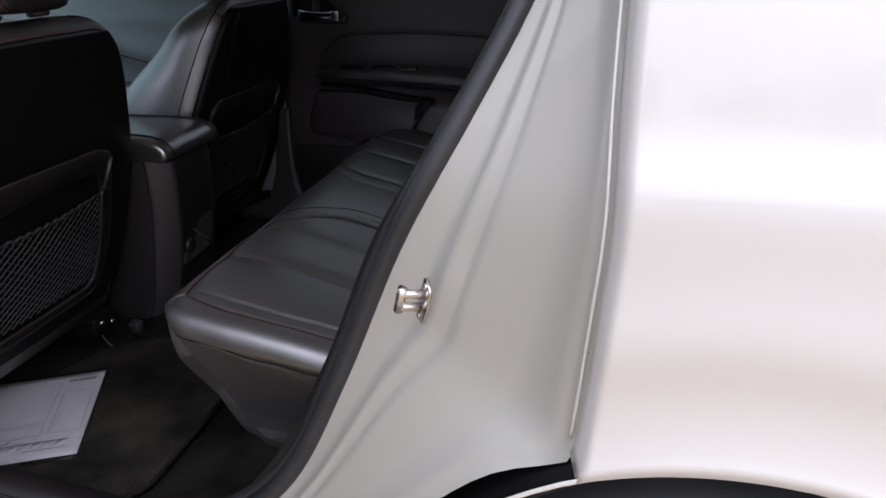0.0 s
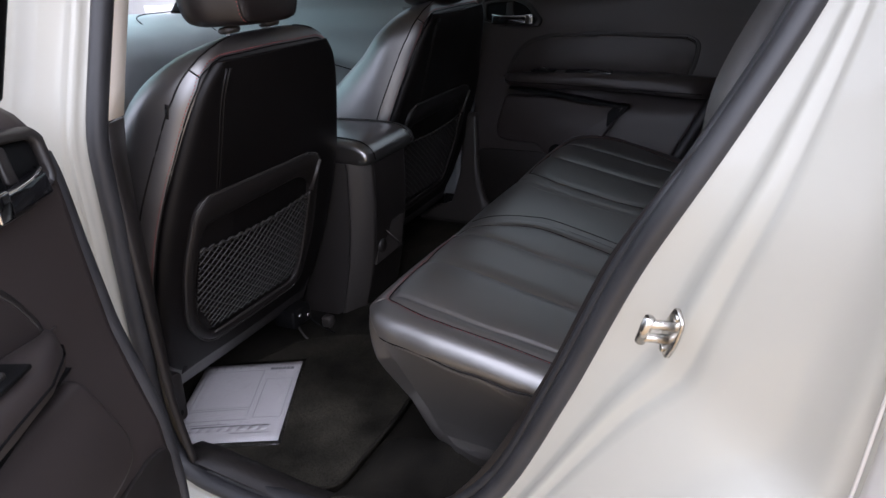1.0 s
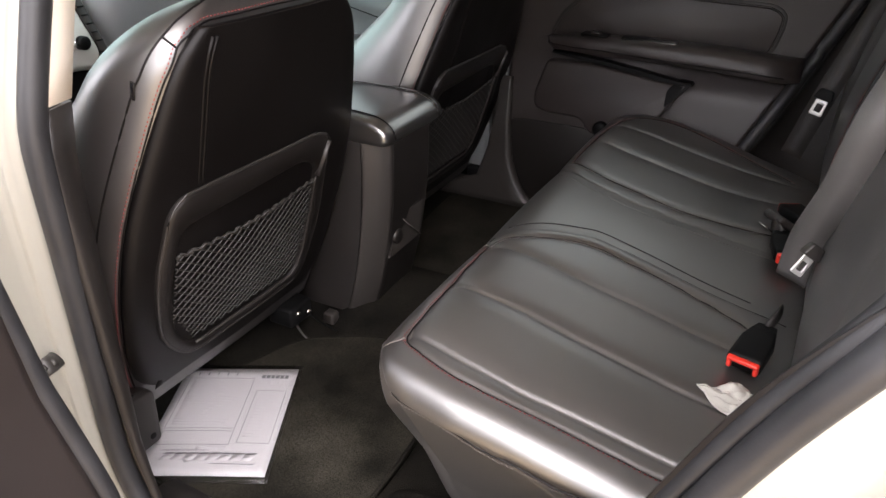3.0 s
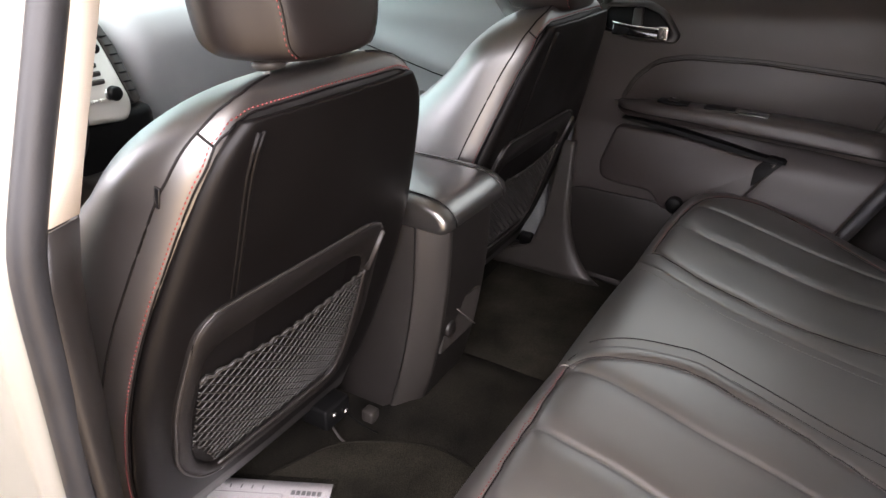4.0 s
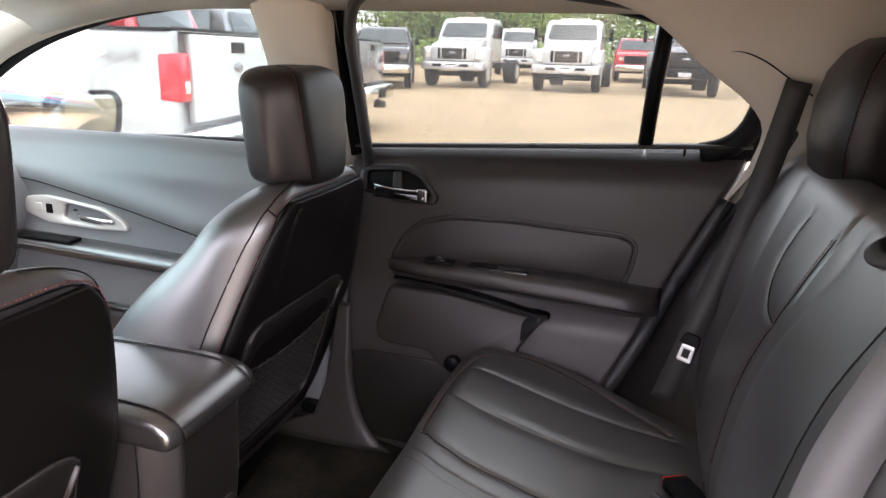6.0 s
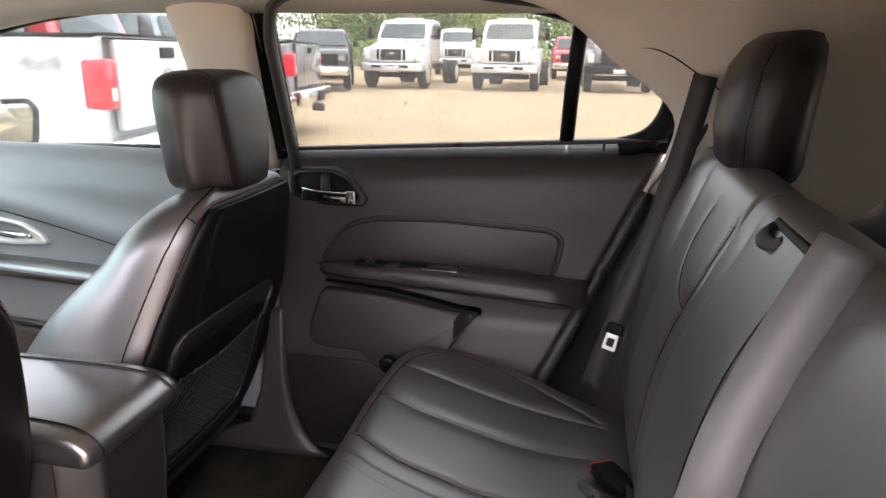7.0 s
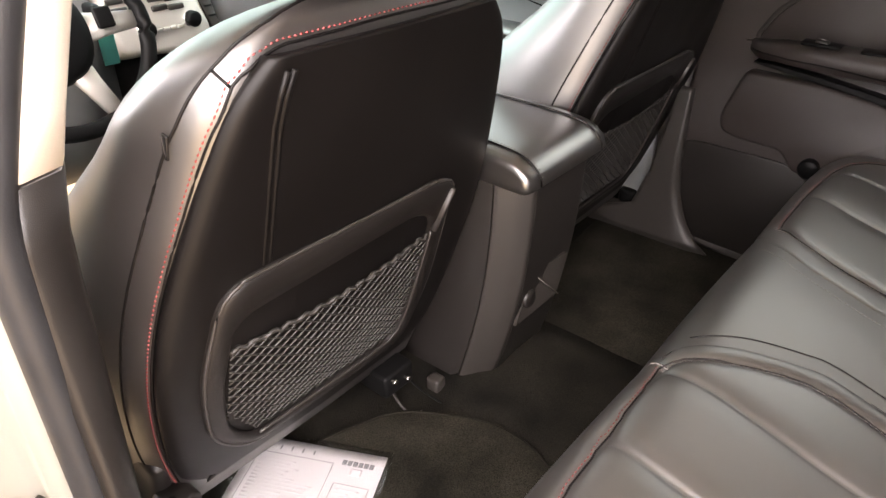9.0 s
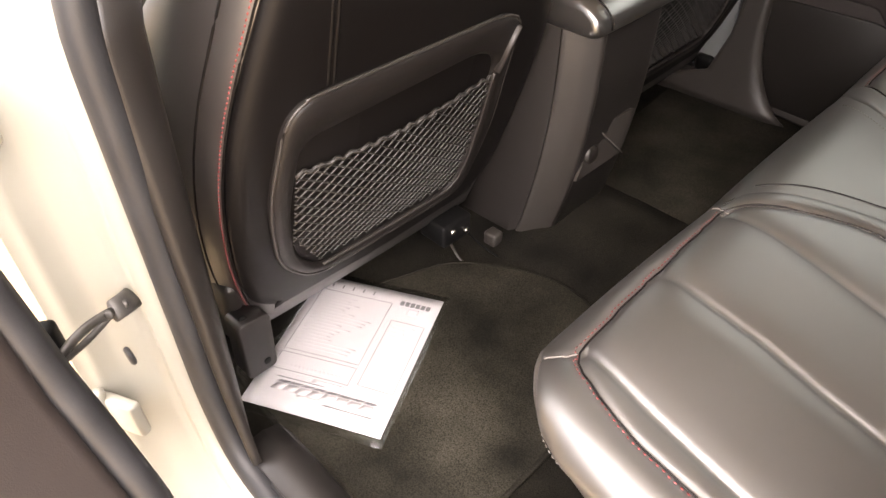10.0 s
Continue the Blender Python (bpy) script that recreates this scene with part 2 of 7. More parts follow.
def sheet(rows, thick, way):
    """A grid of points made into a plate that is thick along way."""
    w = Vector(way) * thick
    bm = bmesh.new()
    top = [[bm.verts.new(p) for p in r] for r in rows]
    low = [[bm.verts.new(Vector(p) + w) for p in r] for r in rows]
    nr, nc = len(rows), len(rows[0])
    for i in range(nr - 1):
        for j in range(nc - 1):
            bm.faces.new((top[i][j], top[i][j + 1], top[i + 1][j + 1], top[i + 1][j]))
            bm.faces.new((low[i][j], low[i + 1][j], low[i + 1][j + 1], low[i][j + 1]))
    for j in range(nc - 1):
        bm.faces.new((top[0][j], low[0][j], low[0][j + 1], top[0][j + 1]))
        bm.faces.new((top[-1][j], top[-1][j + 1], low[-1][j + 1], low[-1][j]))
    for i in range(nr - 1):
        bm.faces.new((top[i][0], top[i + 1][0], low[i + 1][0], low[i][0]))
        bm.faces.new((top[i][-1], low[i][-1], low[i + 1][-1], top[i + 1][-1]))
    return bm


def tube(pts, r, n=8, closed=False, bm=None, flat=None):
    """A round bar along pts; r may be (across, along up) for a flattened one."""
    P = [Vector(p) for p in pts]
    ra, rb = r if isinstance(r, tuple) else (r, r)
    rings = []
    m = len(P)
    for i in range(m):
        if closed:
            d = P[(i + 1) % m] - P[i - 1]
        else:
            d = P[min(i + 1, m - 1)] - P[max(i - 1, 0)]
        d.normalize()
        up = Vector(flat) if flat else (Vector((0, 0, 1)) if abs(d.z) < 0.9 else Vector((0, 1, 0)))
        a = d.cross(up).normalized()
        b = a.cross(d).normalized()
        rings.append([P[i] + a * (ra * math.cos(k * math.tau / n)) + b * (rb * math.sin(k * math.tau / n)) for k in range(n)])
    if closed:
        rings.append(rings[0])
        bm = loft(rings, cap=False, bm=bm)
        bmesh.ops.remove_doubles(bm, verts=bm.verts, dist=1e-6)
        return bm
    return loft(rings, bm=bm)


def rbox(sx, sy, sz, r, at=(0, 0, 0), seg=3, turn=None, bm=None):
    """A box with rounded edges, added to bm."""
    b2 = bmesh.new()
    bmesh.ops.create_cube(b2, size=1)
    for v in b2.verts:
        v.co = Vector((v.co.x * sx, v.co.y * sy, v.co.z * sz))
    if r > 0:
        bmesh.ops.bevel(b2, geom=b2.edges[:], offset=min(r, 0.49 * min(sx, sy, sz)), segments=seg, affect="EDGES", profile=0.5)
    M = Matrix.Translation(at) @ (turn or Matrix())
    bmesh.ops.transform(b2, matrix=M, verts=b2.verts)
    if bm is None:
        return b2
    me = bpy.data.meshes.new("tmp")
    b2.to_mesh(me)
    b2.free()
    bm.from_mesh(me)
    bpy.data.meshes.remove(me)
    return bm


def disc(r, h, at=(0, 0, 0), axis="z", n=24, bevel=0.0, turn=None):
    """A round plug of radius r and height h."""
    prof = [(0.0, -h / 2), (r - bevel, -h / 2), (r, -h / 2 + bevel), (r, h / 2 - bevel), (r - bevel, h / 2), (0.0, h / 2)]
    bm = bmesh.new()
    T = {"z": Matrix(), "x": Matrix.Rotation(math.pi / 2, 4, "Y"), "y": Matrix.Rotation(math.pi / 2, 4, "X")}[axis]
    M = Matrix.Translation(at) @ (turn or T)
    rings = [[M @ Vector((max(p, 1e-4) * math.cos(k * math.tau / n), max(p, 1e-4) * math.sin(k * math.tau / n), z)) for k in range(n)] for p, z in prof]
    return loft(rings, bm=bm)


def outline(pts, r, n=5):
    """A 2D polygon with its corners rounded by r."""
    P = [Vector(p) for p in pts]
    out = []
    m = len(P)
    for i in range(m):
        a, b, c = P[i - 1], P[i], P[(i + 1) % m]
        u, w = (a - b), (c - b)
        k = min(r, 0.45 * u.length, 0.45 * w.length)
        p0, p1 = b + u.normalized() * k, b + w.normalized() * k
        for j in range(n + 1):
            t = j / n
            out.append((1 - t) ** 2 * p0 + 2 * t * (1 - t) * b + t * t * p1)
    return out


def inset2(P, e):
    """Shrink a 2D polygon by e."""
    area = sum(P[i - 1].x * P[i].y - P[i].x * P[i - 1].y for i in range(len(P)))
    s = 1 if area > 0 else -1
    out = []
    m = len(P)
    for i in range(m):
        d = (P[(i + 1) % m] - P[i - 1])
        d = d.normalized() if d.length > 1e-9 else Vector((1, 0))
        out.append(P[i] + Vector((-d.y, d.x)) * (s * e))
    return out


def plate(P, place, depth, edge=0.003, base=0.0):
    """A plate with a softened rim: P in 2D, place(u, v, h) its way into the world, h from base to depth."""
    rings = []
    for e, h in ((0, base), (0, depth - edge), (edge * 0.3, depth - edge * 0.3), (edge, depth)):
        rings.append([place(q.x, q.y, h) for q in (inset2(P, e) if e else P)])
    return loft(rings)


def ring_plate(outer, inner, place, depth, base=0.0, edge=0.003):
    """A frame between two outlines of the same number of points."""
    a0, a1 = [place(q.x, q.y, base) for q in outer], [place(q.x, q.y, depth - edge) for q in outer]
    a2 = [place(q.x, q.y, depth) for q in inset2(outer, edge)]
    b2 = [place(q.x, q.y, depth) for q in inset2(inner, -edge)]
    b1, b0 = [place(q.x, q.y, depth - edge) for q in inner], [place(q.x, q.y, base) for q in inner]
    return loft([a0, a1, a2, b2, b1, b0, a0], cap=False)


def lerp_table(table, x):
    if x <= table[0][0]:
        return table[0][1]
    for (a, fa), (b, fb) in zip(table, table[1:]):
        if x <= b:
            t = (x - a) / (b - a)
            return fa + (fb - fa) * t
    return table[-1][1]


def drape(pts, ob, off):
    """Points laid on a mesh's surface and lifted off it."""
    bm = bmesh.new()
    bm.from_mesh(ob.data)
    tree = BVHTree.FromBMesh(bm)
    bm.free()
    shift, p = Vector((0, 0, 0)), ob
    while p is not None:
        shift += p.location
        p = p.parent
    out = []
    for q in pts:
        c, n, _, _ = tree.find_nearest(Vector(q) - shift)
        out.append(c + n * off + shift)
    return out


def smooth_table(table, x, w=.03):
    return sum(lerp_table(table, x + w * k / 3) for k in range(-3, 4)) / 7


def stitches(pts, length=0.0040, gap=0.0025, r=0.0010, up=(0, 0, 1)):
    """Short raised dashes along a line, in one mesh."""
    bm = bmesh.new()
    P = [Vector(p) for p in pts]
    total = sum((b - a).length for a, b in zip(P, P[1:]))
    n = max(2, int(total / (length + gap)))
    Q = cat_rom(P, 2 * n)
    for i in range(0, 2 * n - 1, 2):
        a, b = Q[i], Q[i] + (Q[i + 1] - Q[i]) * 1.5
        d = (b - a).normalized()
        s = d.cross(Vector(up))
        s = (s.normalized() if s.length > 1e-6 else Vector((1, 0, 0))) * r
        t = s.cross(d).normalized() * r
        c = (a + b) / 2
        ring = [c + s, c + t, c - s, c - t]
        va, vb, vr = bm.verts.new(a), bm.verts.new(b), [bm.verts.new(q) for q in ring]
        for k in range(4):
            bm.faces.new((va, vr[k], vr[(k + 1) % 4]))
            bm.faces.new((vb, vr[(k + 1) % 4], vr[k]))
    return bm


CY = 0.86  # the car's middle line


def far(y):
    return 2 * CY - y


# ---- ground ----
def ground_z(y):
    return 0.05 + 0.0081 * max(0.0, y - 1.0)


def build_ground():
    rows = []
    for y in (-400, -40, -6, 1, 4, 8, 14, 20, 26, 32, 45, 70, 160, 420):
        rows.append([(x, y, ground_z(y) if y < 70 else ground_z(70)) for x in (-400, -60, -20, -10, -5, 0, 5, 10, 20, 60, 400)])
    ob = part("ground", sheet(rows, 0.05, (0, 0, -1)), ASPHALT, None, kind="structure")
    tagged(ob, "pale tan worn gravel and asphalt car lot", "ground")


build_ground()

# ---- the car's body: the near opening ----
APERTURE = [(-.845, 1.25), (-.85, 1.0), (-.865, .75), (-.872, .58), (-.835, .475), (-.72, .45), (-.58, .45), (-.42, .475), (-.30, .54), (-.198, .65), (-.11, .83), (-.031, 1.018),
            (.045, 1.16), (.106, 1.283), (.128, 1.37), (.09, 1.45), (-.04, 1.525), (-.25, 1.572), (-.55, 1.592), (-.78, 1.585), (-.84, 1.52), (-.845, 1.38)]
SHUT = [(-.92, 1.25), (-.935, 1.0), (-.945, .75), (-.945, .5), (-.90, .38), (-.75, .35), (-.58, .345), (-.40, .36), (-.24, .45), (-.07, .63), (.085, .785), (.185, .83), (.196, .86),
        (.207, 1.0), (.213, 1.10), (.211, 1.20), (.211, 1.29), (.212, 1.40), (.16, 1.505), (.01, 1.585), (-.25, 1.63), (-.55, 1.65), (-.85, 1.64), (-.915, 1.53), (-.92, 1.38)]


def lean(z):
    """How far the body side leans in above the belt line."""
    return 0.18 * (math.sqrt((z - 1.10) ** 2 + .0009) + (z - 1.10))


def jamb_rings(mirror=False, cuts=((0, .060), (.04, .058), (.20, .056), (.235, .053), (.252, .045), (.270, .038), (.30, .0355), (.36, .0365), (.382, .0335), (.398, .0275), (.43, .0245), (.55, .014), (.70, .002), (.80, -.008), (.86, -.024), (.91, -.033), (.96, -.036), (1.0, -.046))):
    A = cat_rom([(x, 0, z) for x, z in APERTURE], 150, True)
    S = cat_rom([(x, 0, z) for x, z in SHUT], 150, True)
    rings = []
    for s, y in cuts:
        ring = []
        for a, b in zip(A, S):
            p = a.lerp(b, s)
            yy = y + lean(p.z)
            ring.append((p.x, far(yy) if mirror else yy, p.z))
        rings.append(ring)
    return rings, A


car_body = thing("car", "white pearl car body with an open rear doorway", "car")
rings, APATH = jamb_rings()
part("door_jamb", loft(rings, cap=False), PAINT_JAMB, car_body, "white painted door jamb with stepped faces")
# rubber seal round the doorway, with a thin inner lip
part("door_seal", tube([(p.x, .066 + lean(p.z), p.z) for p in APATH], (.014, .017), 12, True, flat=(0, 1, 0)), RUBBER, car_body, "black rubber weatherstrip")
inner = cat_rom([(x, 0, z) for x, z in APERTURE], 150, True)
mid = Vector((-.4, 0, 1.0))
part("seal_lip", tube([(p.x + .016 * (p - mid).normalized().x * -1, .088 + lean(p.z), p.z - .016 * (p - mid).normalized().z) for p in inner if p.x > -.80 and p.z < 1.5], (.008, .016), 8, flat=(0, 1, 0)), RUBBER, car_body)

# outer skin behind the doorway, with the wheel arch cut in it
ARCH_X, ARCH_Z, ARCH_R = .37, .465, .415


def skin_y(x, z):
    d = math.hypot(x - ARCH_X, z - ARCH_Z) - ARCH_R
    y = -.052 - .014 * (1 - ((z - 1.0) / .4) ** 2) - .026 * math.exp(-max(d, 0) / .05) - .008 * math.exp(-((d - .13) / .045) ** 2) - .016 * min(1, max(0, (x - .2) / .5))
    crease = 1 / (1 + math.exp((1.155 - z) / .012))
    return y + .012 * crease + lean(z - .03) * .4


def build_quarter():
    S = cat_rom([(x, z, 0) for x, z in SHUT], 150, True)
    edge = [p for p in S if p.x > -.1 and .62 < p.y < 1.62]
    edge.sort(key=lambda p: p.y)
    table = [(p.y, p.x) for p in edge]

    def edge_x(z):
        return lerp_table(table, z)
    rows = []
    nz = 46
    for i in range(nz + 1):
        z = .84 + (1.36 - .84) * i / nz
        rows.append((edge_x(z) + .006, z))
    grid = []
    for i in range(nz + 1):
        x0, z0 = rows[i]
        row = []
        for j in range(53):
            u = j / 52
            x = x0 + (1.75 - x0) * u ** 1.3
            zb = ARCH_Z + math.sqrt(max(0, ARCH_R ** 2 - (x - ARCH_X) ** 2)) if abs(x - ARCH_X) < ARCH_R else .34
            z = zb + (1.36 - zb) * i / nz
            if i == 0 and j == 0:
                z = max(z, .84)
            xx = x
            if j == 0:
                xx = edge_x(z) + .006
            if j == 0:
                row.append((xx - .010, -.040 + lean(z), z))
            row.append((xx, skin_y(xx, z), z))
        grid.append(row)
    part("quarter_panel", sheet(grid, .012, (0, 1, 0)), PAINT, car_body, "white pearl quarter panel over the wheel arch")
    bead = [(edge_x(z) - .010, -.046 + lean(z), z) for z in [.862 + .48 * k / 40 for k in range(41)]]
    part("flange_bead", tube(bead, (.0018, .0018), 8, flat=(0, 1, 0)), PAINT, car_body, "white flange along the shut line")
    lip = [(ARCH_X + ARCH_R * math.cos(a), skin_y(ARCH_X + ARCH_R * math.cos(a), ARCH_Z + ARCH_R * math.sin(a)) + .004, ARCH_Z + ARCH_R * math.sin(a)) for a in [math.pi * k / 40 for k in range(-4, 45)]]
    part("wheel_arch_lip", tube(lip, (.002, .003), 8), PAINT, car_body)
    liner = []
    for y in (-.07, .05, .20):
        liner.append([(ARCH_X + (ARCH_R - .012) * math.cos(a), y, ARCH_Z + (ARCH_R - .012) * math.sin(a)) for a in [math.pi * k / 30 for k in range(-4, 35)]])
    part("wheel_arch_liner", sheet(liner, .006, (0, 0, .3)), PLASTIC_BLACK, car_body)


build_quarter()


def build_wheel(at):
    prof = [(.235, -.10), (.30, -.112), (.335, -.108), (.352, -.09), (.358, -.05), (.358, .05), (.352, .09), (.335, .108), (.30, .112), (.235, .10)]
    rings = [[(at[0] + r * math.cos(a), at[1] + o, at[2] + r * math.sin(a)) for a in [k * math.tau / 56 for k in range(56)]] for r, o in prof]
    w = part("rear_wheel", loft(rings + [rings[0]], cap=False), TYRE, car_body, "black road tyre under the arch")
    bm = bmesh.new()
    for g in (-.06, -.02, .02, .06):
        tube([(at[0] + .359 * math.cos(a), at[1] + g, at[2] + .359 * math.sin(a)) for a in [k * math.tau / 56 for k in range(56)]], (.010, .003), 6, True, bm=bm)
    part("tread", bm, TYRE, w)
    part("rim", disc(.236, .12, (at[0], at[1] - .02, at[2]), "y", 40, .02), SILVER, w)


build_wheel((ARCH_X, .07, ARCH_Z - .02))
# underbody skins: sill below the doorway, front door skin beyond the hinge
sill = [[(x, y, z) for x in (-.95, -.6, -.3, -.1)] for y, z in ((-.046, .36), (-.055, .30), (-.03, .20), (.08, .16))]
part("sill_panel", sheet(sill, .01, (0, 0, 1)), PAINT, car_body)


def build_front_skin():
    rows = []
    for i in range(13):
        z = .30 + (1.22 - .30) * i / 12
        rows.append([(x, -.052 - .02 * (1 - ((z - .9) / .5) ** 2) + lean(z), z) for x in (-.952, -1.3, -1.7, -2.1, -2.6)])
    part("front_door_skin", sheet(rows, .012, (0, 1, 0)), PAINT, car_body)


build_front_skin()
# hinges on the pillar and a rubber plug
for z in (.60, 1.02):
    part("hinge", rbox(.055, .016, .06, .006, (-.918, -.026, z), 3, Matrix.Rotation(radians(25), 4, "Z")), PAINT_JAMB, car_body)
    part("hinge_pin", tube([(-.935, -.04, z - .04), (-.935, -.04, z + .04)], .008, 12), PAINT_JAMB, car_body)
part("rubber_plug", disc(.012, .006, (-.898, .005, .70), "y", 16, .002), RUBBER, car_body)

# striker
striker = thing("door_striker", "shiny zinc steel door striker bolted to the jamb", "door latch", at=(0, 0, .985))
sp = outline([(-.016, -.042), (.016, -.042), (.022, .0), (.016, .042), (-.016, .042), (-.022, 0)], .012)
nS = Vector((-.86, -.50, .08)).normalized()
aS = (Vector((.54, -.16, .88)) - nS * Vector((.54, -.16, .88)).dot(nS)).normalized()
TILT_S = Matrix.Translation((.022, .004, .978)) @ Matrix((aS.cross(nS), aS, nS)).transposed().to_4x4()


def on_striker(u, v, h):
    return TILT_S @ (Vector((u, v, h)) * .72)


part("base_plate", plate(sp, on_striker, .005, .0015), STEEL, striker)
for v in (-.014, .016):
    part("post", tube([on_striker(0, v, .004), on_striker(-.004, v, .030), on_striker(-.006, v, .040)], .0050, 12), STEEL, striker)
part("cross_bar", tube([on_striker(-.006, -.024, .038), on_striker(-.006, .026, .038)], .0056, 12), STEEL, striker)
for v in (-.034, .034):
    part("bolt", disc(.0045, .003, (0, 0, 0), "z", 6, .001, turn=TILT_S @ Matrix.Translation((0, v * .72, .0045))), STEEL, striker)

# ---- pillar trims, headliner, floor ----
pillar = thing("pillar_near", "beige upper and charcoal lower middle pillar trim", "pillar trim", kind="structure")


def pillar_rows(z0, z1, n, flip=False):
    rows = []
    for i in range(n + 1):
        z = z0 + (z1 - z0) * i / n
        k = .03 * max(0, (.62 - z) / .2) if z < .62 else 0
        w = .004 + .05 * min(0, z - 1.12)
        pts = [(-.842 + k, .070), (-.838 + k, .082), (-.848, .113 + w), (-.865, .122 + w), (-.93, .130 + w), (-1.0, .12), (-1.03, .10)]
        rows.append([(x, (far(y + lean(z)) if flip else y + lean(z)), z) for x, y in pts])
    return rows


part("upper_trim", sheet(pillar_rows(1.125, 1.58, 10), .004, (-1, 0, 0)), BEIGE, pillar, "beige plastic")
part("lower_trim", sheet(pillar_rows(.44, 1.121, 12), .004, (-1, 0, 0)), PLASTIC, pillar, "charcoal plastic")


def build_far_pillar():
    p = thing("pillar_far", "beige upper and charcoal lower middle pillar trim", "pillar trim", kind="structure")
    rows = []
    for i in range(13):
        z = 1.17 + .42 * i / 12
        w = .02 * math.sin(math.pi * i / 12)
        x0, x1 = -1.105 + w - .02 * (z - 1.2), -.912 - .02 * (z - 1.2)
        y = 1.63 - .35 * (z - 1.17)
        rows.append([(x0 - .03, y + .05, z), (x0, y + .008, z), (x0 + .03, y, z), ((x0 + x1) / 2, y - .006, z), (x1 - .03, y, z), (x1, y + .008, z), (x1 + .008, y + .05, z)])
    part("upper_trim", sheet(rows, .004, (0, 1, 0)), BEIGE, p, "beige plastic")
    rows = []
    for i in range(13):
        z = .40 + .765 * i / 12
        flare = .10 * max(0, (.60 - z) / .2) ** 1.6
        x1 = -.92 + flare
        y = 1.60 - .05 * max(0, (.6 - z) / .2)
        rows.append([(-1.18, y + .02, z), (-1.12, y, z), (-1.02, y - .008, z), (x1 - .02, y, z), (x1, y + .012, z), (x1 + .006, y + .05, z)])
    # charcoal like the near side; the lighter grey paints in light from the doorway
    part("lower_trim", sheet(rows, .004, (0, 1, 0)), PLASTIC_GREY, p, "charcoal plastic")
    rows = [[(x - .03 * (z - 1.19), 1.712 - .27 * (z - 1.19), z) for x in (-1.02, -.98, -.94, -.88)] for z in (1.17, 1.3, 1.45, 1.60)]
    part("pillar_cover", sheet(rows, .006, (0, 1, 0)), PLASTIC_BLACK, p, "black outer pillar cover")
    part("belt_guide_slot", rbox(.05, .006, .003, .001, (-1.06, 1.555, 1.405)), PLASTIC_BLACK, p)


build_far_pillar()


def build_headliner():
    rows = []
    for i in range(17):
        x = -1.75 + 2.85 * i / 16
        drop = .06 * max(0, (-1.2 - x) / .5) ** 2
        row = []
        for j in range(25):
            v = j / 24 * 2 - 1
            y = CY + v * (.66 if x > -1.0 else .66 - .02 * (-1.0 - x))
            z = 1.635 - .055 * abs(v) ** 3.2 - .03 * abs(v) ** 14 - drop
            row.append((x, y, z))
        rows.append(row)
    ob = part("ceiling", sheet(rows, .02, (0, 0, 1)), HEADLINER, None, kind="structure")
    tagged(ob, "beige cloth headliner of the car", "ceiling")
    # painted roof over it
    rows = [[(x, CY + v * .78, 1.70 - .05 * abs(v) ** 3 - .03 * abs((x + .4) / 1.6) ** 2) for v in [k / 8 - 1 for k in range(17)]] for x in [-1.75 + 3.3 * i / 12 for i in range(13)]]
    part("roof_skin", sheet(rows, .01, (0, 0, 1)), PAINT, car_body)
    # rails above the far doors
    path = [(-2.25, 1.56, 1.24), (-2.0, 1.55, 1.40), (-1.7, 1.535, 1.51), (-1.3, 1.525, 1.575), (-.9, 1.52, 1.595), (-.62, 1.522, 1.602), (-.45, 1.53, 1.622)]
    rings = []
    P = cat_rom(path, 40)
    for p in P:
        rings.append([(p.x, p.y + .07, p.z + .01), (p.x, p.y + .015, p.z - .018), (p.x, p.y - .03, p.z - .008), (p.x, p.y - .075, p.z + .028), (p.x, p.y - .03, p.z + .07), (p.x, p.y + .06, p.z + .07)])
    part("roof_rail_trim", loft(rings), BEIGE, car_body, "beige pillar and roof rail trim")
    rings = [[(x, far(y), z) for x, y, z in r] for r in rings if r[0][0] < -.99]
    part("roof_rail_trim", loft(rings), BEIGE, car_body, "beige pillar and roof rail trim")
    # load space behind the seat: side trims, tailgate, glass
    for m in ((lambda y: y), far):
        rows = [[(x, m(y), z) for x in (.30, .6, .9, 1.2)] for y, z in ((.20, .40), (.16, .8), (.12, 1.1), (.10, 1.22))]
        part("cargo_trim", sheet(rows, .01, (0, 0, 1)), PLASTIC, car_body)
        rows = [[(x, m(.06 + lean(z)), z) for x in (.50, .8, 1.12)] for z in (1.22, 1.4, 1.58)]
        part("cargo_window", sheet(rows, .004, (0, .3, 0)), GLASS_TINT, car_body)
    rows = [[(x, y, z) for y in (.1, .5, .86, 1.2, 1.62)] for x, z in ((1.25, .35), (1.27, .7), (1.25, 1.08))]
    part("tailgate_trim", sheet(rows, .01, (1, 0, 0)), PLASTIC, car_body)
    part("rear_glass", sheet([[(x, y, z) for y in (.16, .86, 1.56)] for x, z in ((1.24, 1.08), (1.16, 1.35), (1.05, 1.62))], .004, (1, 0, 0)), GLASS_TINT, car_body)
    rows = [[(x, y, .42) for y in (.1, .86, 1.62)] for x in (.05, .6, 1.26)]
    part("cargo_floor", sheet(rows, .02, (0, 0, -1)), CARPET, car_body)


build_headliner()


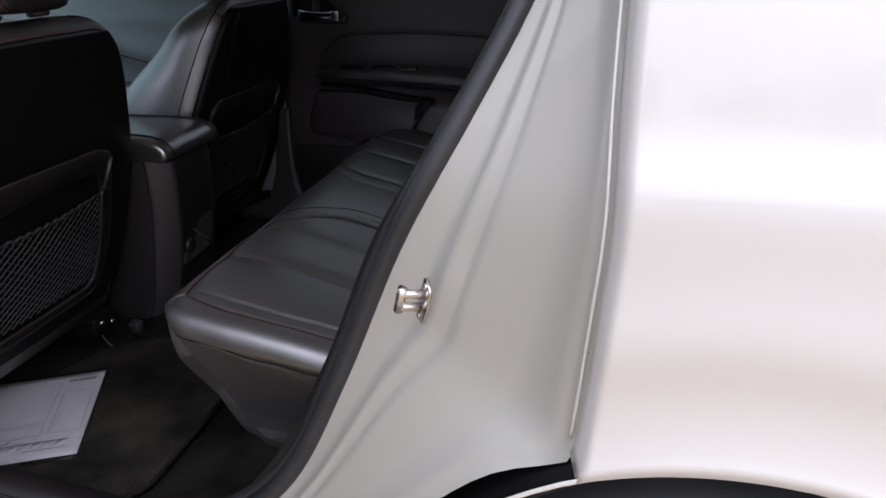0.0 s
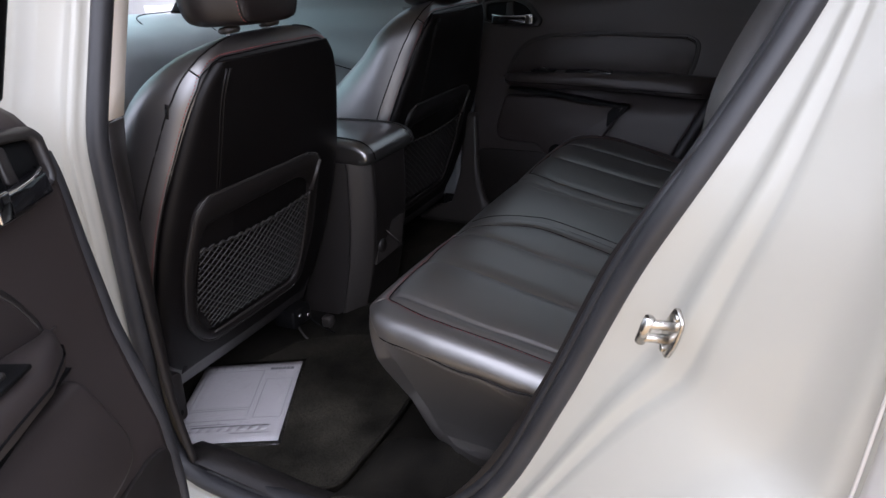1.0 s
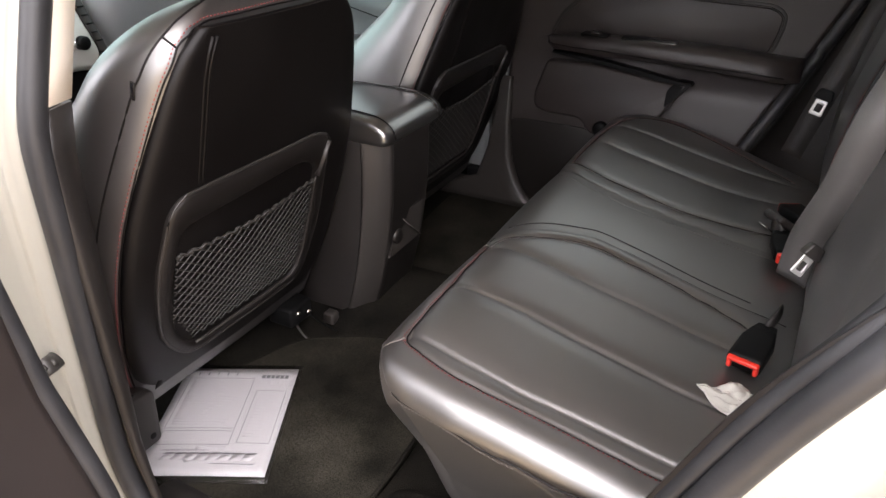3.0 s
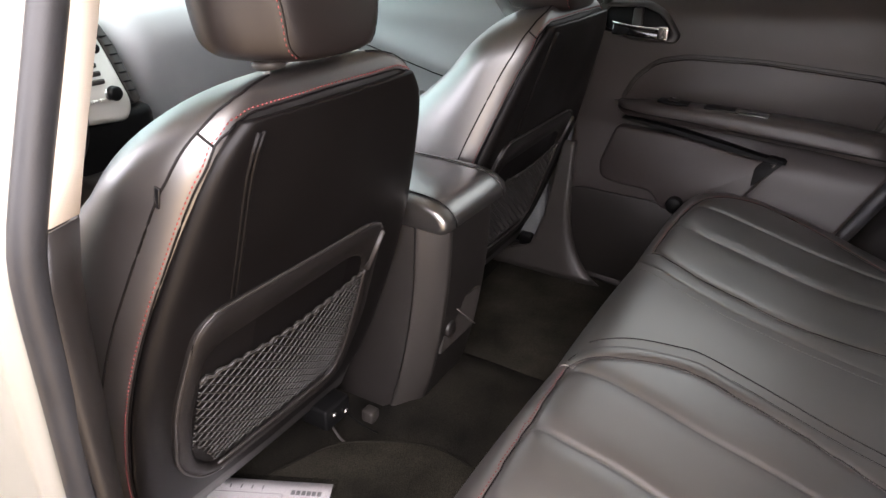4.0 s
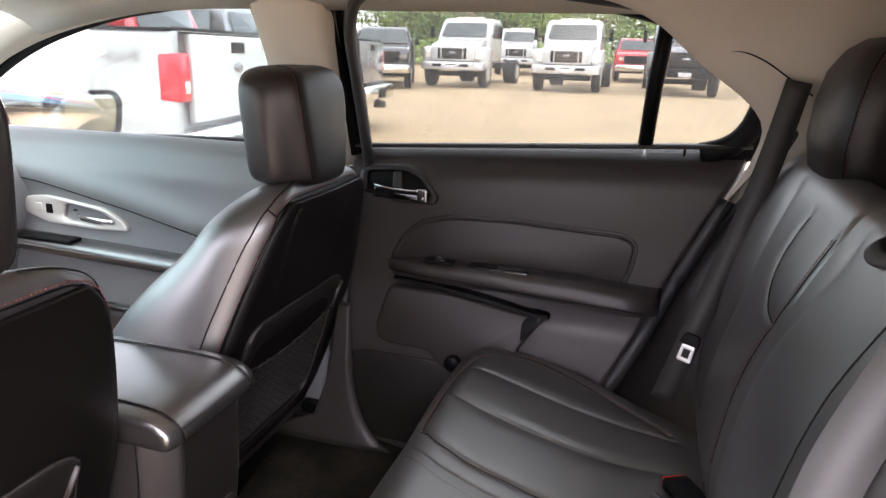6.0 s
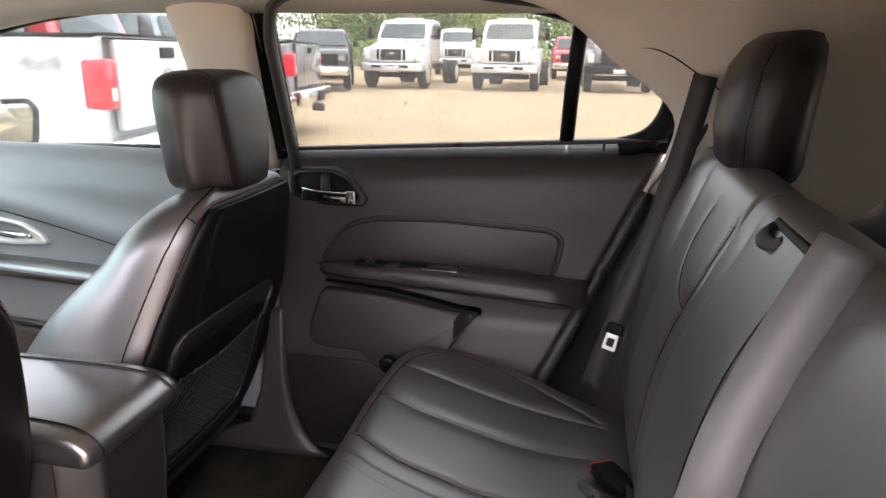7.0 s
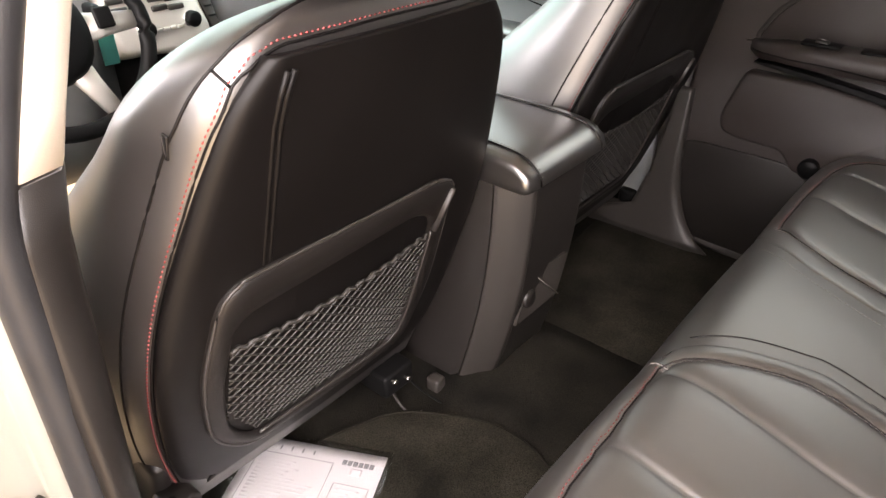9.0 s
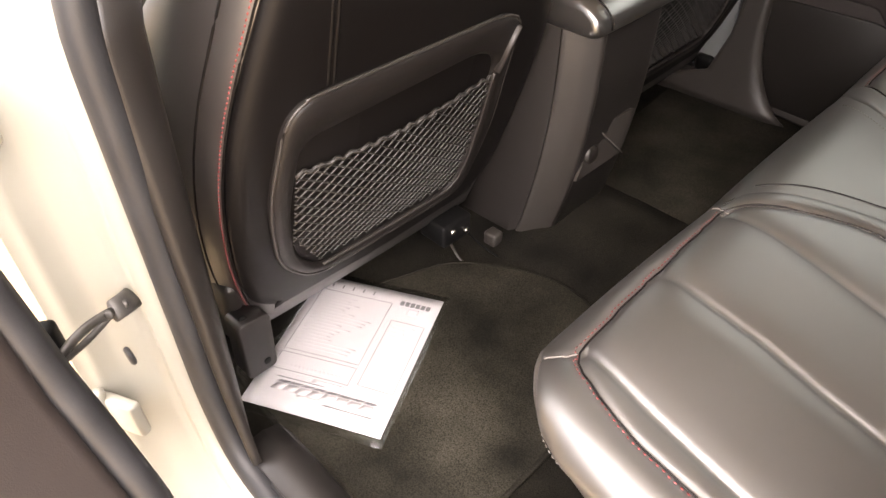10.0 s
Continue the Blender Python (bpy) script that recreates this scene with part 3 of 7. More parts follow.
def build_c_pillar(flip):
    """Beige trim from the roof to the rear side window and the seat, round the rear of a doorway."""
    m = (lambda y: y) if flip else far
    rows = []
    inner = [(-.60, 1.58), (-.28, 1.565), (-.05, 1.515), (.075, 1.445), (.118, 1.37), (.10, 1.285), (.035, 1.165)] if flip else [(-.60, 1.588), (-.33, 1.581), (-.19, 1.540), (-.08, 1.454), (.018, 1.384), (.058, 1.33), (.050, 1.26), (.018, 1.165)]
    outer = [(-.60, 1.64), (-.2, 1.64), (.10, 1.63), (.35, 1.60), (.48, 1.45), (.48, 1.2), (.30, 1.05)]
    A = cat_rom([(x, 0, z) for x, z in inner], 40)
    B = cat_rom([(x, 0, z) for x, z in outer], 40)
    for s, y in ((0, .088), (.06, .098), (.2, .112), (.5, .135), (.8, .165), (1.0, .185)):
        rows.append([(a.lerp(b, s).x, m(y + lean(a.lerp(b, s).z) * (1 - .2 * s)), a.lerp(b, s).z) for a, b in zip(A, B)])
    part("rear_pillar_trim", sheet(rows, .004, (0, -1 if flip else 1, 0)), BEIGE, car_body, "beige plastic")
    # charcoal panel below, beside the seat
    rows = []
    A = cat_rom([(-.34, 0, .52), (-.235, 0, .65), (-.14, 0, .83), (-.06, 0, 1.018), (.03, 0, 1.160)], 24)
    for s, y in ((0, .088), (.12, .105), (.35, .16), (.7, .20), (1.0, .21)):
        rows.append([(a.x + .33 * s, m(y), a.z - .02 * s) for a in A])
    part("side_trim", sheet(rows, .004, (0, -1 if flip else 1, 0)), PLASTIC, car_body, "charcoal plastic")


build_c_pillar(False)
build_c_pillar(True)


def floor_z(x, y):
    t = abs(y - CY)
    tunnel = .055 * math.exp(-(t / .15) ** 4)
    rise = .035 * max(0, min(1, (-1.16 - x) / .12))
    def ease(q):
        q = max(0.0, min(1.0, q))
        return q * q * (3 - 2 * q)
    ramp = .03 * ease((x + .60) / .25) + .062 * ease((x + .575) / .06) * ease((t - .50) / .06) * (1 + .18 * noise.noise(Vector((x * 12, y * 12, 5))))
    side = .03 * max(0, (t - .70) / .06)
    return .400 + tunnel + rise + ramp + side + .004 * noise.noise(Vector((x * 9, y * 9, 0)))


rows = [[(x, y, floor_z(x, y)) for y in [.075 + 1.57 * j / 78 for j in range(79)]] for x in [-2.2 + 2.0 * i / 66 for i in range(67)]]
ob = part("floor", sheet(rows, .03, (0, 0, -1)), CARPET, None, kind="structure")
tagged(ob, "dark grey carpeted car floor with a low tunnel", "floor")


def floor_mat(pts, label):
    ob = thing("floor_mat", label, "floor mat", "rear floor mats")
    P = outline(pts, .05, 6)
    part("mat_pad", plate(P, lambda u, v, h: Vector((u, v, .402 + h)), .020, .007), MAT_PILE, ob)
    rim = [Vector((q.x, q.y, .418)) for q in P]
    part("edging", tube(cat_rom(rim, 120, True), (.005, .004), 6, True), CARPET, ob, "bound edge")
    return ob


floor_mat([(-.575, .17), (-.578, .42), (-.60, .62), (-.724, .692), (-.80, .694), (-.86, .672), (-.975, .600), (-1.03, .45), (-1.06, .16), (-.72, .13)], "charcoal carpet mat with a bound edge on the floor")
floor_mat([(-.60, far(.16)), (-.62, .96), (-.72, .905), (-.80, .905), (-.885, .93), (-.97, 1.0), (-1.03, far(.50)), (-1.06, far(.16))], "charcoal carpet mat with a bound edge behind the passenger seat")
part("sill_trim", sheet([[(x, y, z + (.0 if x > -.8 else .02)) for x in (-.86, -.8, -.6, -.42, -.30)] for y, z in ((.075, .462), (.11, .465), (.135, .455), (.15, .415))], .006, (0, 0, -1)), PLASTIC, car_body, "charcoal plastic sill trim")
# far sill: same charcoal trim, lit tone put into the colour
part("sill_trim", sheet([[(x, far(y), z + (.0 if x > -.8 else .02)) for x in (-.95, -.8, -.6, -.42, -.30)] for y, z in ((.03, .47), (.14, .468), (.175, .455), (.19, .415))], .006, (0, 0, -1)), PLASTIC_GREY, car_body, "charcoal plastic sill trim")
# foot of the far pillar, sweeping into the sill; its paler grey paints in doorway light
rows = []
for i in range(21):
    z = .42 + .40 * i / 20
    xa = lerp_table([(.42, -1.10), (.455, -1.08), (.50, -.965), (.60, -.932), (.70, -.918), (.82, -.905)], z)
    xb = lerp_table([(.42, -.74), (.44, -.773), (.47, -.803), (.508, -.828), (.56, -.847), (.63, -.860), (.80, -.870), (.82, -.871)], z)
    yb = lerp_table([(.42, 1.484), (.50, 1.497), (.65, 1.508), (.82, 1.535)], z)
    rows.append([(xa + (xb - xa) * j / 10, yb + .012 * max(0, (j - 8) / 2) ** 2, z) for j in range(11)])
part("pillar_foot", sheet(rows, .004, (0, 1, 0)), PLASTIC_GREY, car_body, "charcoal pillar foot in a lit grey tone, curving into the sill")


# ---- front seats ----
PANEL_W = [(.48, .22), (.56, .245), (.67, .268), (.80, .276), (.90, .268), (.977, .25), (1.09, .215), (1.12, .203), (1.15, .19), (1.19, .16), (1.25, .14)]


def panel_w(z):
    return sum(lerp_table(PANEL_W, z + .012 * k) for k in (-3, -2, -1, 0, 1, 2, 3)) / 7


def back_x(z):
    return -1.183 + z * .333


def back_ring(z, n=72):
    w = panel_w(z)
    d = lerp_table([(.5, .75), (.62, 1.0), (.95, 1.0), (1.10, .86), (1.19, .66)], z)
    half = [(0, .004), (w * .5, .003), (w - .012, 0), (w, -.006), (w + .020, -.030), (w + .033, -.066), (w + .044, -.11), (w + .036, -.17), (w + .004, -.215), (w - .05, -.22), (w - .10, -.17), (w - .14, -.15)]
    deep = smooth_table([(.5, 1.0), (.62, 1.30), (.84, 1.34), (.95, 1.20), (1.04, .98), (1.12, .74), (1.19, .55)], z)
    pts = [(back_x(z) + o * (d + (deep - d) * max(0, min(1, (-o - .06) / .06))), y) for y, o in half]
    full = pts + [(x, -y) for x, y in reversed(pts[1:])]
    return [Vector((p.x, p.y, z)) for p in cat_rom([(x, y, 0) for x, y in full], n, True)]


def seat_point(z, side, which):
    """On the cover: which 0 the rear seam, 1 the front seam."""
    w = panel_w(z)
    d = lerp_table([(.5, .75), (.62, 1.0), (.95, 1.0), (1.10, .86), (1.19, .66)], z)
    o = ((w + .0085, -.0115), (w + .0275, -.046))[which]
    return Vector((back_x(z) + o[1] * d, side * o[0], z))


def build_front_seat(yc, head_drop, label):
    s = thing("front_seat", label, "car seat", "front seats", at=(0, yc, 0))
    sh = Vector((0, yc, 0))

    def at(p):
        p = Vector(p)
        if yc > CY and p.y > 0:
            p.y *= 1 + .13 * max(0, min(1, (1.10 - p.z) / .22))
        return p + sh

    zs = [.50, .52, .545, .57, .60, .64, .68, .72, .76, .80, .84, .88, .92, .96, 1.0, 1.03, 1.06, 1.09]
    rings = [[at(p) for p in back_ring(z)] for z in zs]
    top = back_ring(1.09)
    for k in range(1, 17):
        a = k / 16 * math.pi / 2
        sc = max(.02, math.cos(a)) ** .62
        z = 1.09 + .140 * math.sin(a)
        cx = back_x(z) - .085
        rings.append([at(Vector((cx + (p.x - back_x(1.09) + .085) * (sc + (.02 - .1 * sc) * max(0, min(1, (back_x(1.09) - .06 - p.x) / .12))), p.y * sc * (.965 + .035 * math.cos(a)), z))) for p in top])
    for ring in rings:
        for p in ring:
            fall = .28 * max(0, back_x(p.z) - p.x - .03) * max(0, min(1, (p.z - 1.0) / .2))
            p.z -= fall
    for _ in range(5):
        rings = [rings[0]] + [[(a + b * 2 + c) / 4 for a, b, c in zip(r0, r1, r2)] for r0, r1, r2 in zip(rings, rings[1:], rings[2:])] + [rings[-1]]
    shell = part("backrest", loft(rings), LEATHER, s, "black leather backrest cover")
    # rear panel
    rows = []
    for i in range(29):
        z = .535 + (1.183 - .535) * (.5 - .5 * math.cos(math.pi * i / 28))
        w = panel_w(z) + .005
        if z > 1.14:
            w -= .014 * ((z - 1.14) / .043) ** 2
        if z < .60:
            w -= .03 * ((.60 - z) / .065) ** 2
        lift = .0055 * max(0, 1 - ((z - .86) / .325) ** 10)
        rows.append([at((back_x(z) - .004 + (lift + .008) * (1 - abs(v) ** 30) + .005 * math.exp(-(v * w / .12) ** 2), v * w, z)) for v in [math.sin((j / 30 - .5) * math.pi) for j in range(31)]])
    part("back_panel", sheet(rows, .012, (-1, 0, 0)), LEATHER_DARK, s, "smooth black back panel")
    # pleats
    for y0, y1 in ((-.150, -.155),):
        for o in (-.0035, .0045):
            pts = [at((back_x(z) + .0085, y0 + (y1 - y0) * k / 10 + o + .012 * max(0, (z - 1.10) / .07) ** 2, z)) for k, z in enumerate([.92 + .25 * q / 10 for q in range(11)])]
            part("pleat", tube(pts, .0032, 8), LEATHER_DARK, s)
    # seams: rear, all round the panel; front, along the side
    zl = [.56 + .61 * k / 24 for k in range(25)]
    left, right = [seat_point(z, -1, 0) for z in zl], [seat_point(z, 1, 0) for z in zl]
    topc = []
    for k in range(1, 12):
        u = k / 12
        y = -.172 + .344 * u
        topc.append(Vector((back_x(1.188) + .002, y, 1.186 + .006 * math.sin(math.pi * u))))
    path = drape(cat_rom([at(p) for p in left + topc + right[::-1]], 150), shell, .001)
    part("rear_seam", tube(path, .0015, 6), LEATHER_DARK, s)
    part("rear_stitching", stitches(drape([p + Vector((-.004, -.003 if p.y < yc else .003, .004 if p.z > 1.17 else 0)) for p in path], shell, .0011), r=.0014, up=(1, 0, 0)), STITCH_RED, s, "red contrast stitching", kind="stuff")
    for side in (-1, 1):
        pts = [at(seat_point(z, side, 1)) for z in [.58 + .54 * k / 20 for k in range(21)]]
        pts += [at((back_x(1.177) - .032, side * .200, 1.179)), at((back_x(1.21) - .033, side * .143, 1.2125)), at((back_x(1.22) - .04, side * .09, 1.2265))]
        part("front_seam", tube(drape(cat_rom(pts, 60), shell, .0003), .0017, 6), LEATHER_DARK, s)
        a, b = at((back_x(1.16) - .010, side * .191, 1.162)), at((back_x(1.177) - .032, side * .200, 1.179))
        part("cross_seam", tube(drape([a.lerp(b, k / 6) for k in range(7)], shell, .0003), .0016, 6), LEATHER_DARK, s)
    tg = seat_point(1.111, -1, 1)
    if yc < CY:
        part("cloth_tab", rbox(.008, .003, .026, .001, drape([at(tg)], shell, .002)[0], 2, Matrix.Rotation(radians(16), 4, "Y")), GLOSS_BLACK, s)
    # map pocket
    def on_back(u, v, h):
        return at((back_x(v) + .0105 + h, u, v))
    out = outline([(-.212, .942), (.13, .942), (.174, .926), (.192, .72), (.166, .580), (-.155, .577), (-.222, .66), (-.236, .80)], .045, 6)
    inn = outline([(-.192, .880), (.10, .892), (.142, .872), (.154, .75), (.140, .607), (-.145, .603), (-.190, .66), (-.204, .76)], .03, 6)
    part("pocket_board", plate([q.copy() for q in out], on_back, .0015, .001), LEATHER_DARK, s, "black pocket backing")
    part("pocket_frame", ring_plate(out, inn, on_back, .011, -.002, .007), POCKET, s, "charcoal pocket frame with rounded corners")
    rim = [on_back(q.x, q.y, .0065) for q in inset2(out, .001)]
    part("frame_bead", tube(cat_rom(rim, 110, True), .0022, 6, True), PLASTIC_GREY, s)
    # net: two sets of slanting cords inside the frame opening, under a sagging elastic
    def net_top(u):
        t = (u + .19) / .31
        return .828 + .004 * t - .006 * math.sin(math.pi * max(0, min(1, t))) + .003 * math.sin(u * 260)
    def inside(u, v):
        if not (-.198 < u < .150 and .618 < v < net_top(u)):
            return False
        if v < .69 and u < -.190 + (.69 - v) * .62:
            return False
        if v < .70 and u > .150 - (.70 - v) * .2:
            return False
        return True
    bm = bmesh.new()
    for slope in (.72, -.72):
        for i in range(-30, 70):
            c0 = .44 + i * .0165
            run = []
            for q in range(221):
                u = -.200 + .352 * q / 220
                v = c0 + slope * (u + .03) + .0007 * math.sin(u * 90 + i)
                if inside(u, v):
                    bag = .006 + .012 * math.sin(math.pi * (u + .20) / .35) * math.sin(math.pi * min(1, max(0, (v - .61) / .25)))
                    run.append(on_back(u, v, bag))
                else:
                    if len(run) > 1:
                        tube(run[::4] + run[-1:] if len(run) > 12 else run, .0014, 5, bm=bm)
                    run = []
            if len(run) > 1:
                tube(run, .0014, 5, bm=bm)
    part("net", bm, NET, s, "black elastic net pocket", kind="stuff")
    el = [on_back(-.197 + .346 * q / 60, net_top(-.197 + .346 * q / 60), .005 + .010 * math.sin(math.pi * q / 60) + .0012 * math.sin(q * 2.2)) for q in range(61)]
    part("net_elastic", tube(el, .0032, 6), NET, s)
    part("pocket_rod", tube([on_back(.166, .915, .010), on_back(.150, .845, .010)], (.004, .008), 8, flat=(1, 0, 0)), PLASTIC_GREY, s)
    part("opening_bead", tube(cat_rom([on_back(.149, .84, .009), on_back(.153, .75, .009), on_back(.152, .66, .009), on_back(.135, .615, .009), on_back(.09, .604, .009), on_back(-.14, .604, .009)], 40), .0025, 6), PLASTIC_GREY, s)
    # lower cover, blackened to paint the shadow under the seat, and recliner covers
    part("lower_cover", rbox(.06, .44, .040, .016, at((-1.075, .0, .550)), 4, Matrix.Rotation(radians(18), 4, "Y")), PLASTIC_BLACK, s)
    flap = [[at((back_x(z) + .006 - .010 * (1 - k / 5) ** 2, -.215 + .43 * j / 24, z)) for j in range(25)] for k, z in enumerate([.520 + .007 * q for q in range(6)])]
    part("cover_flap", sheet(flap, .004, (-1, 0, 0)), LEATHER_DARK, s, "black leather flap under the back panel")
    bs = -1 if yc < CY else 1
    hole = outline([(-.006, -.006), (.006, -.006), (.006, .006), (-.006, .006)], .006, 4)
    rimb = outline([(-.030, -.058), (.022, -.058), (.030, .052), (-.024, .058)], .012, 4)
    if yc < CY:
        part("seat_bracket", plate(rimb, lambda u, v, h: at((-.985 + h, bs * .268 + u, .508 + v)), .010, .003, -.03), PLASTIC, s, "charcoal seat hinge cover")
        part("bracket_hole", plate(hole, lambda u, v, h: at((-.975 + h, bs * .262 + u, .470 + v)), .0012, .0004), PLASTIC_BLACK, s)
    for side in ((-1,) if yc < CY else ()):
        part("recliner_cover", rbox(.14, .032, .15, .014, at((-1.085, side * .270, .560)), 4, Matrix.Rotation(radians(14), 4, "Y")), PLASTIC, s)
        part("recliner_bolt", disc(.008, .008, at((-.990, side * .276, .56)), "x", 12, .002), PLASTIC_BLACK, s)
    # cushion
    prof = [(-1.02, .55), (-1.02, .66), (-1.08, .70), (-1.25, .685), (-1.45, .70), (-1.53, .67), (-1.54, .58), (-1.50, .52), (-1.25, .50)]
    PP = cat_rom([(x, 0, z) for x, z in prof], 40, True)
    rr = []
    for y, e in ((-.265, .05), (-.255, .02), (-.235, .004), (-.2, 0), (-.12, .0), (-.1, .006), (0, .012), (.1, .006), (.12, 0), (.2, 0), (.235, .004), (.255, .02), (.265, .05)):
        rr.append([at((p.x + (-1.27 - p.x) * e * 2, y, p.z + (.6 - p.z) * e * 4)) for p in PP])
    part("cushion", loft(rr), LEATHER, s, "black leather seat cushion")
    # runners
    for side in ((-.27, .18) if yc < CY else (-.18, .27)):
        part("seat_track", rbox(.46, .032, .035, .006, at((-1.24, side, .478)), 2), GLOSS_BLACK, s, "black steel runner")
        part("track_end", rbox(.05, .045, .045, .012, at((-1.005, side, .480)), 3), PLASTIC_BLACK, s)
    # headrest
    tall, fore = (1.0, 0) if yc < CY else (1.09, -.014)
    hz, hy = (1.235 if yc < CY else 1.247) - head_drop, (-.024 if yc < CY else -.012)
    rings = []
    shape = ((0.0, .060, .095, .0, .86), (.004, .074, .114, .0, .95), (.018, .083, .128, 0, 1), (.06, .090, .134, -.002, 1), (.11, .099, .136, -.006, 1), (.155, .104, .138, -.010, 1), (.182, .102, .132, -.014, .96), (.198, .092, .116, -.018, .84), (.207, .070, .088, -.022, .6), (.209, .02, .03, -.03, .2))
    steps = [tuple(a + (b - a) * k / 4 for a, b in zip(p, q)) for p, q in zip(shape, shape[1:]) for k in range(4)] + [shape[-1]]
    for z, wr, wf, dx, sc in steps:
        wr, wf = wr * .95, wf * (.93 if yc < CY else .98)
        half = [(0, .006), (wr * .6, .004), (wr - .010, 0), (wr, -.007), (wr + .012, -.024), (wf, -.064), (wf - .002, -.096), (wf - .022, -.128), (wf * .55, -.139)]
        cx = back_x(1.235) + .004 + fore + dx
        mid_x = cx - .062
        pts = [(mid_x + (cx + o - mid_x) * sc, y) for y, o in half]
        full = pts + [(x, -y) for x, y in reversed(pts[1:])] + []
        rings.append([at((p.x, p.y + hy, hz + z * tall)) for p in cat_rom([(x, y, 0) for x, y in full], 56, True)])
    for _ in range(6):
        rings = [rings[0]] + [[(a + b * 2 + c) / 4 for a, b, c in zip(r0, r1, r2)] for r0, r1, r2 in zip(rings, rings[1:], rings[2:])] + [rings[-1]]
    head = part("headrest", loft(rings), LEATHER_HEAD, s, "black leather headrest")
    for side in (-1, 1):
        pts = []
        for z, wr, dx in ((.002, .068, 0), (.018, .083, 0), (.06, .090, -.002), (.11, .099, -.006), (.155, .104, -.010), (.182, .100, -.016), (.198, .090, -.030), (.2075, .074, -.052), (.204, .072, -.078)):
            pts.append(at((back_x(1.235) + .0005 + fore + dx, side * (wr * .95 - .001) + hy, hz + z * tall)))
        P = drape(cat_rom(pts, 40), head, .0004)
        part("seam", tube(P, .0010, 6), LEATHER_DARK, head)
        part("stitching", stitches(drape([p + Vector((-.002, side * .0025, 0)) for p in P[:-6]], head, .0006), up=(1, side, 0), r=.0009), STITCH_RED, head, kind="stuff")
        part("post", tube([at((back_x(1.22) - .055, side * .055 + hy, 1.19)), at((back_x(1.22) - .055, side * .055 + hy, hz + .03))], .006, 12), CHROME, head, "chrome post")
        part("post_guide", disc(.020, .012, at((back_x(1.22) - .052, side * .055 + hy, 1.227)), "z", 24, .004, turn=Matrix.Rotation(radians(-6), 4, "Y")), PLASTIC_GREY if yc < CY else PLASTIC_BLACK, s)
    return s


build_front_seat(.452, .0, "black leather driver seat with red stitching and a net pocket")
build_front_seat(far(.452), .044, "black leather passenger seat with red stitching and a net pocket")

# ---- rear bench ----
CUSH = [(-.36, .476), (-.43, .496), (-.503, .556), (-.546, .632), (-.557, .70), (-.540, .752), (-.49, .778), (-.40, .777), (-.28, .760), (-.15, .735), (-.03, .714), (.02, .68), (.02, .52), (-.2, .480)]
BACK = [(.008, .70), (-.004, .76), (-.006, .83), (.000, .92), (.014, 1.02), (.040, 1.13), (.075, 1.22), (.105, 1.275), (.135, 1.292), (.170, 1.285), (.190, 1.24), (.165, 1.1), (.10, .85), (.05, .68)]


# where the three cushions meet, and their outer ends, as shifts along y at each x
NEAR_EDGE = [(-.56, .01), (-.54, .035), (-.519, .071), (-.455, .104), (-.39, .126), (-.352, .135), (-.265, .119), (-.17, .103), (-.08, .091), (0, .092)]
FAR_EDGE = [(-.56, .03), (-.54, .015), (-.523, -.023), (-.45, -.080), (-.40, -.103), (-.34, -.123), (-.24, -.130), (-.15, -.125), (0, -.120)]
NEAR_END = [(-.56, .125), (-.545, .098), (-.528, .062), (-.505, .034), (-.45, .011), (-.38, 0)]
FAR_END = [(-.56, -.115), (-.545, -.090), (-.528, -.058), (-.50, -.028), (-.45, -.004), (-.38, 0), (-.2, -.060), (-.06, -.140), (0, -.165)]


def outward(P):
    """Outward normals of a closed side profile."""
    n = len(P)
    area = sum(P[i - 1].x * P[i].y - P[i].x * P[i - 1].y for i in range(n))
    sg = -1 if area > 0 else 1
    out = []
    for i in range(n):
        d = (P[(i + 1) % n] - P[i - 1]).normalized()
        out.append(Vector((-d.y, d.x)) * sg)
    return out


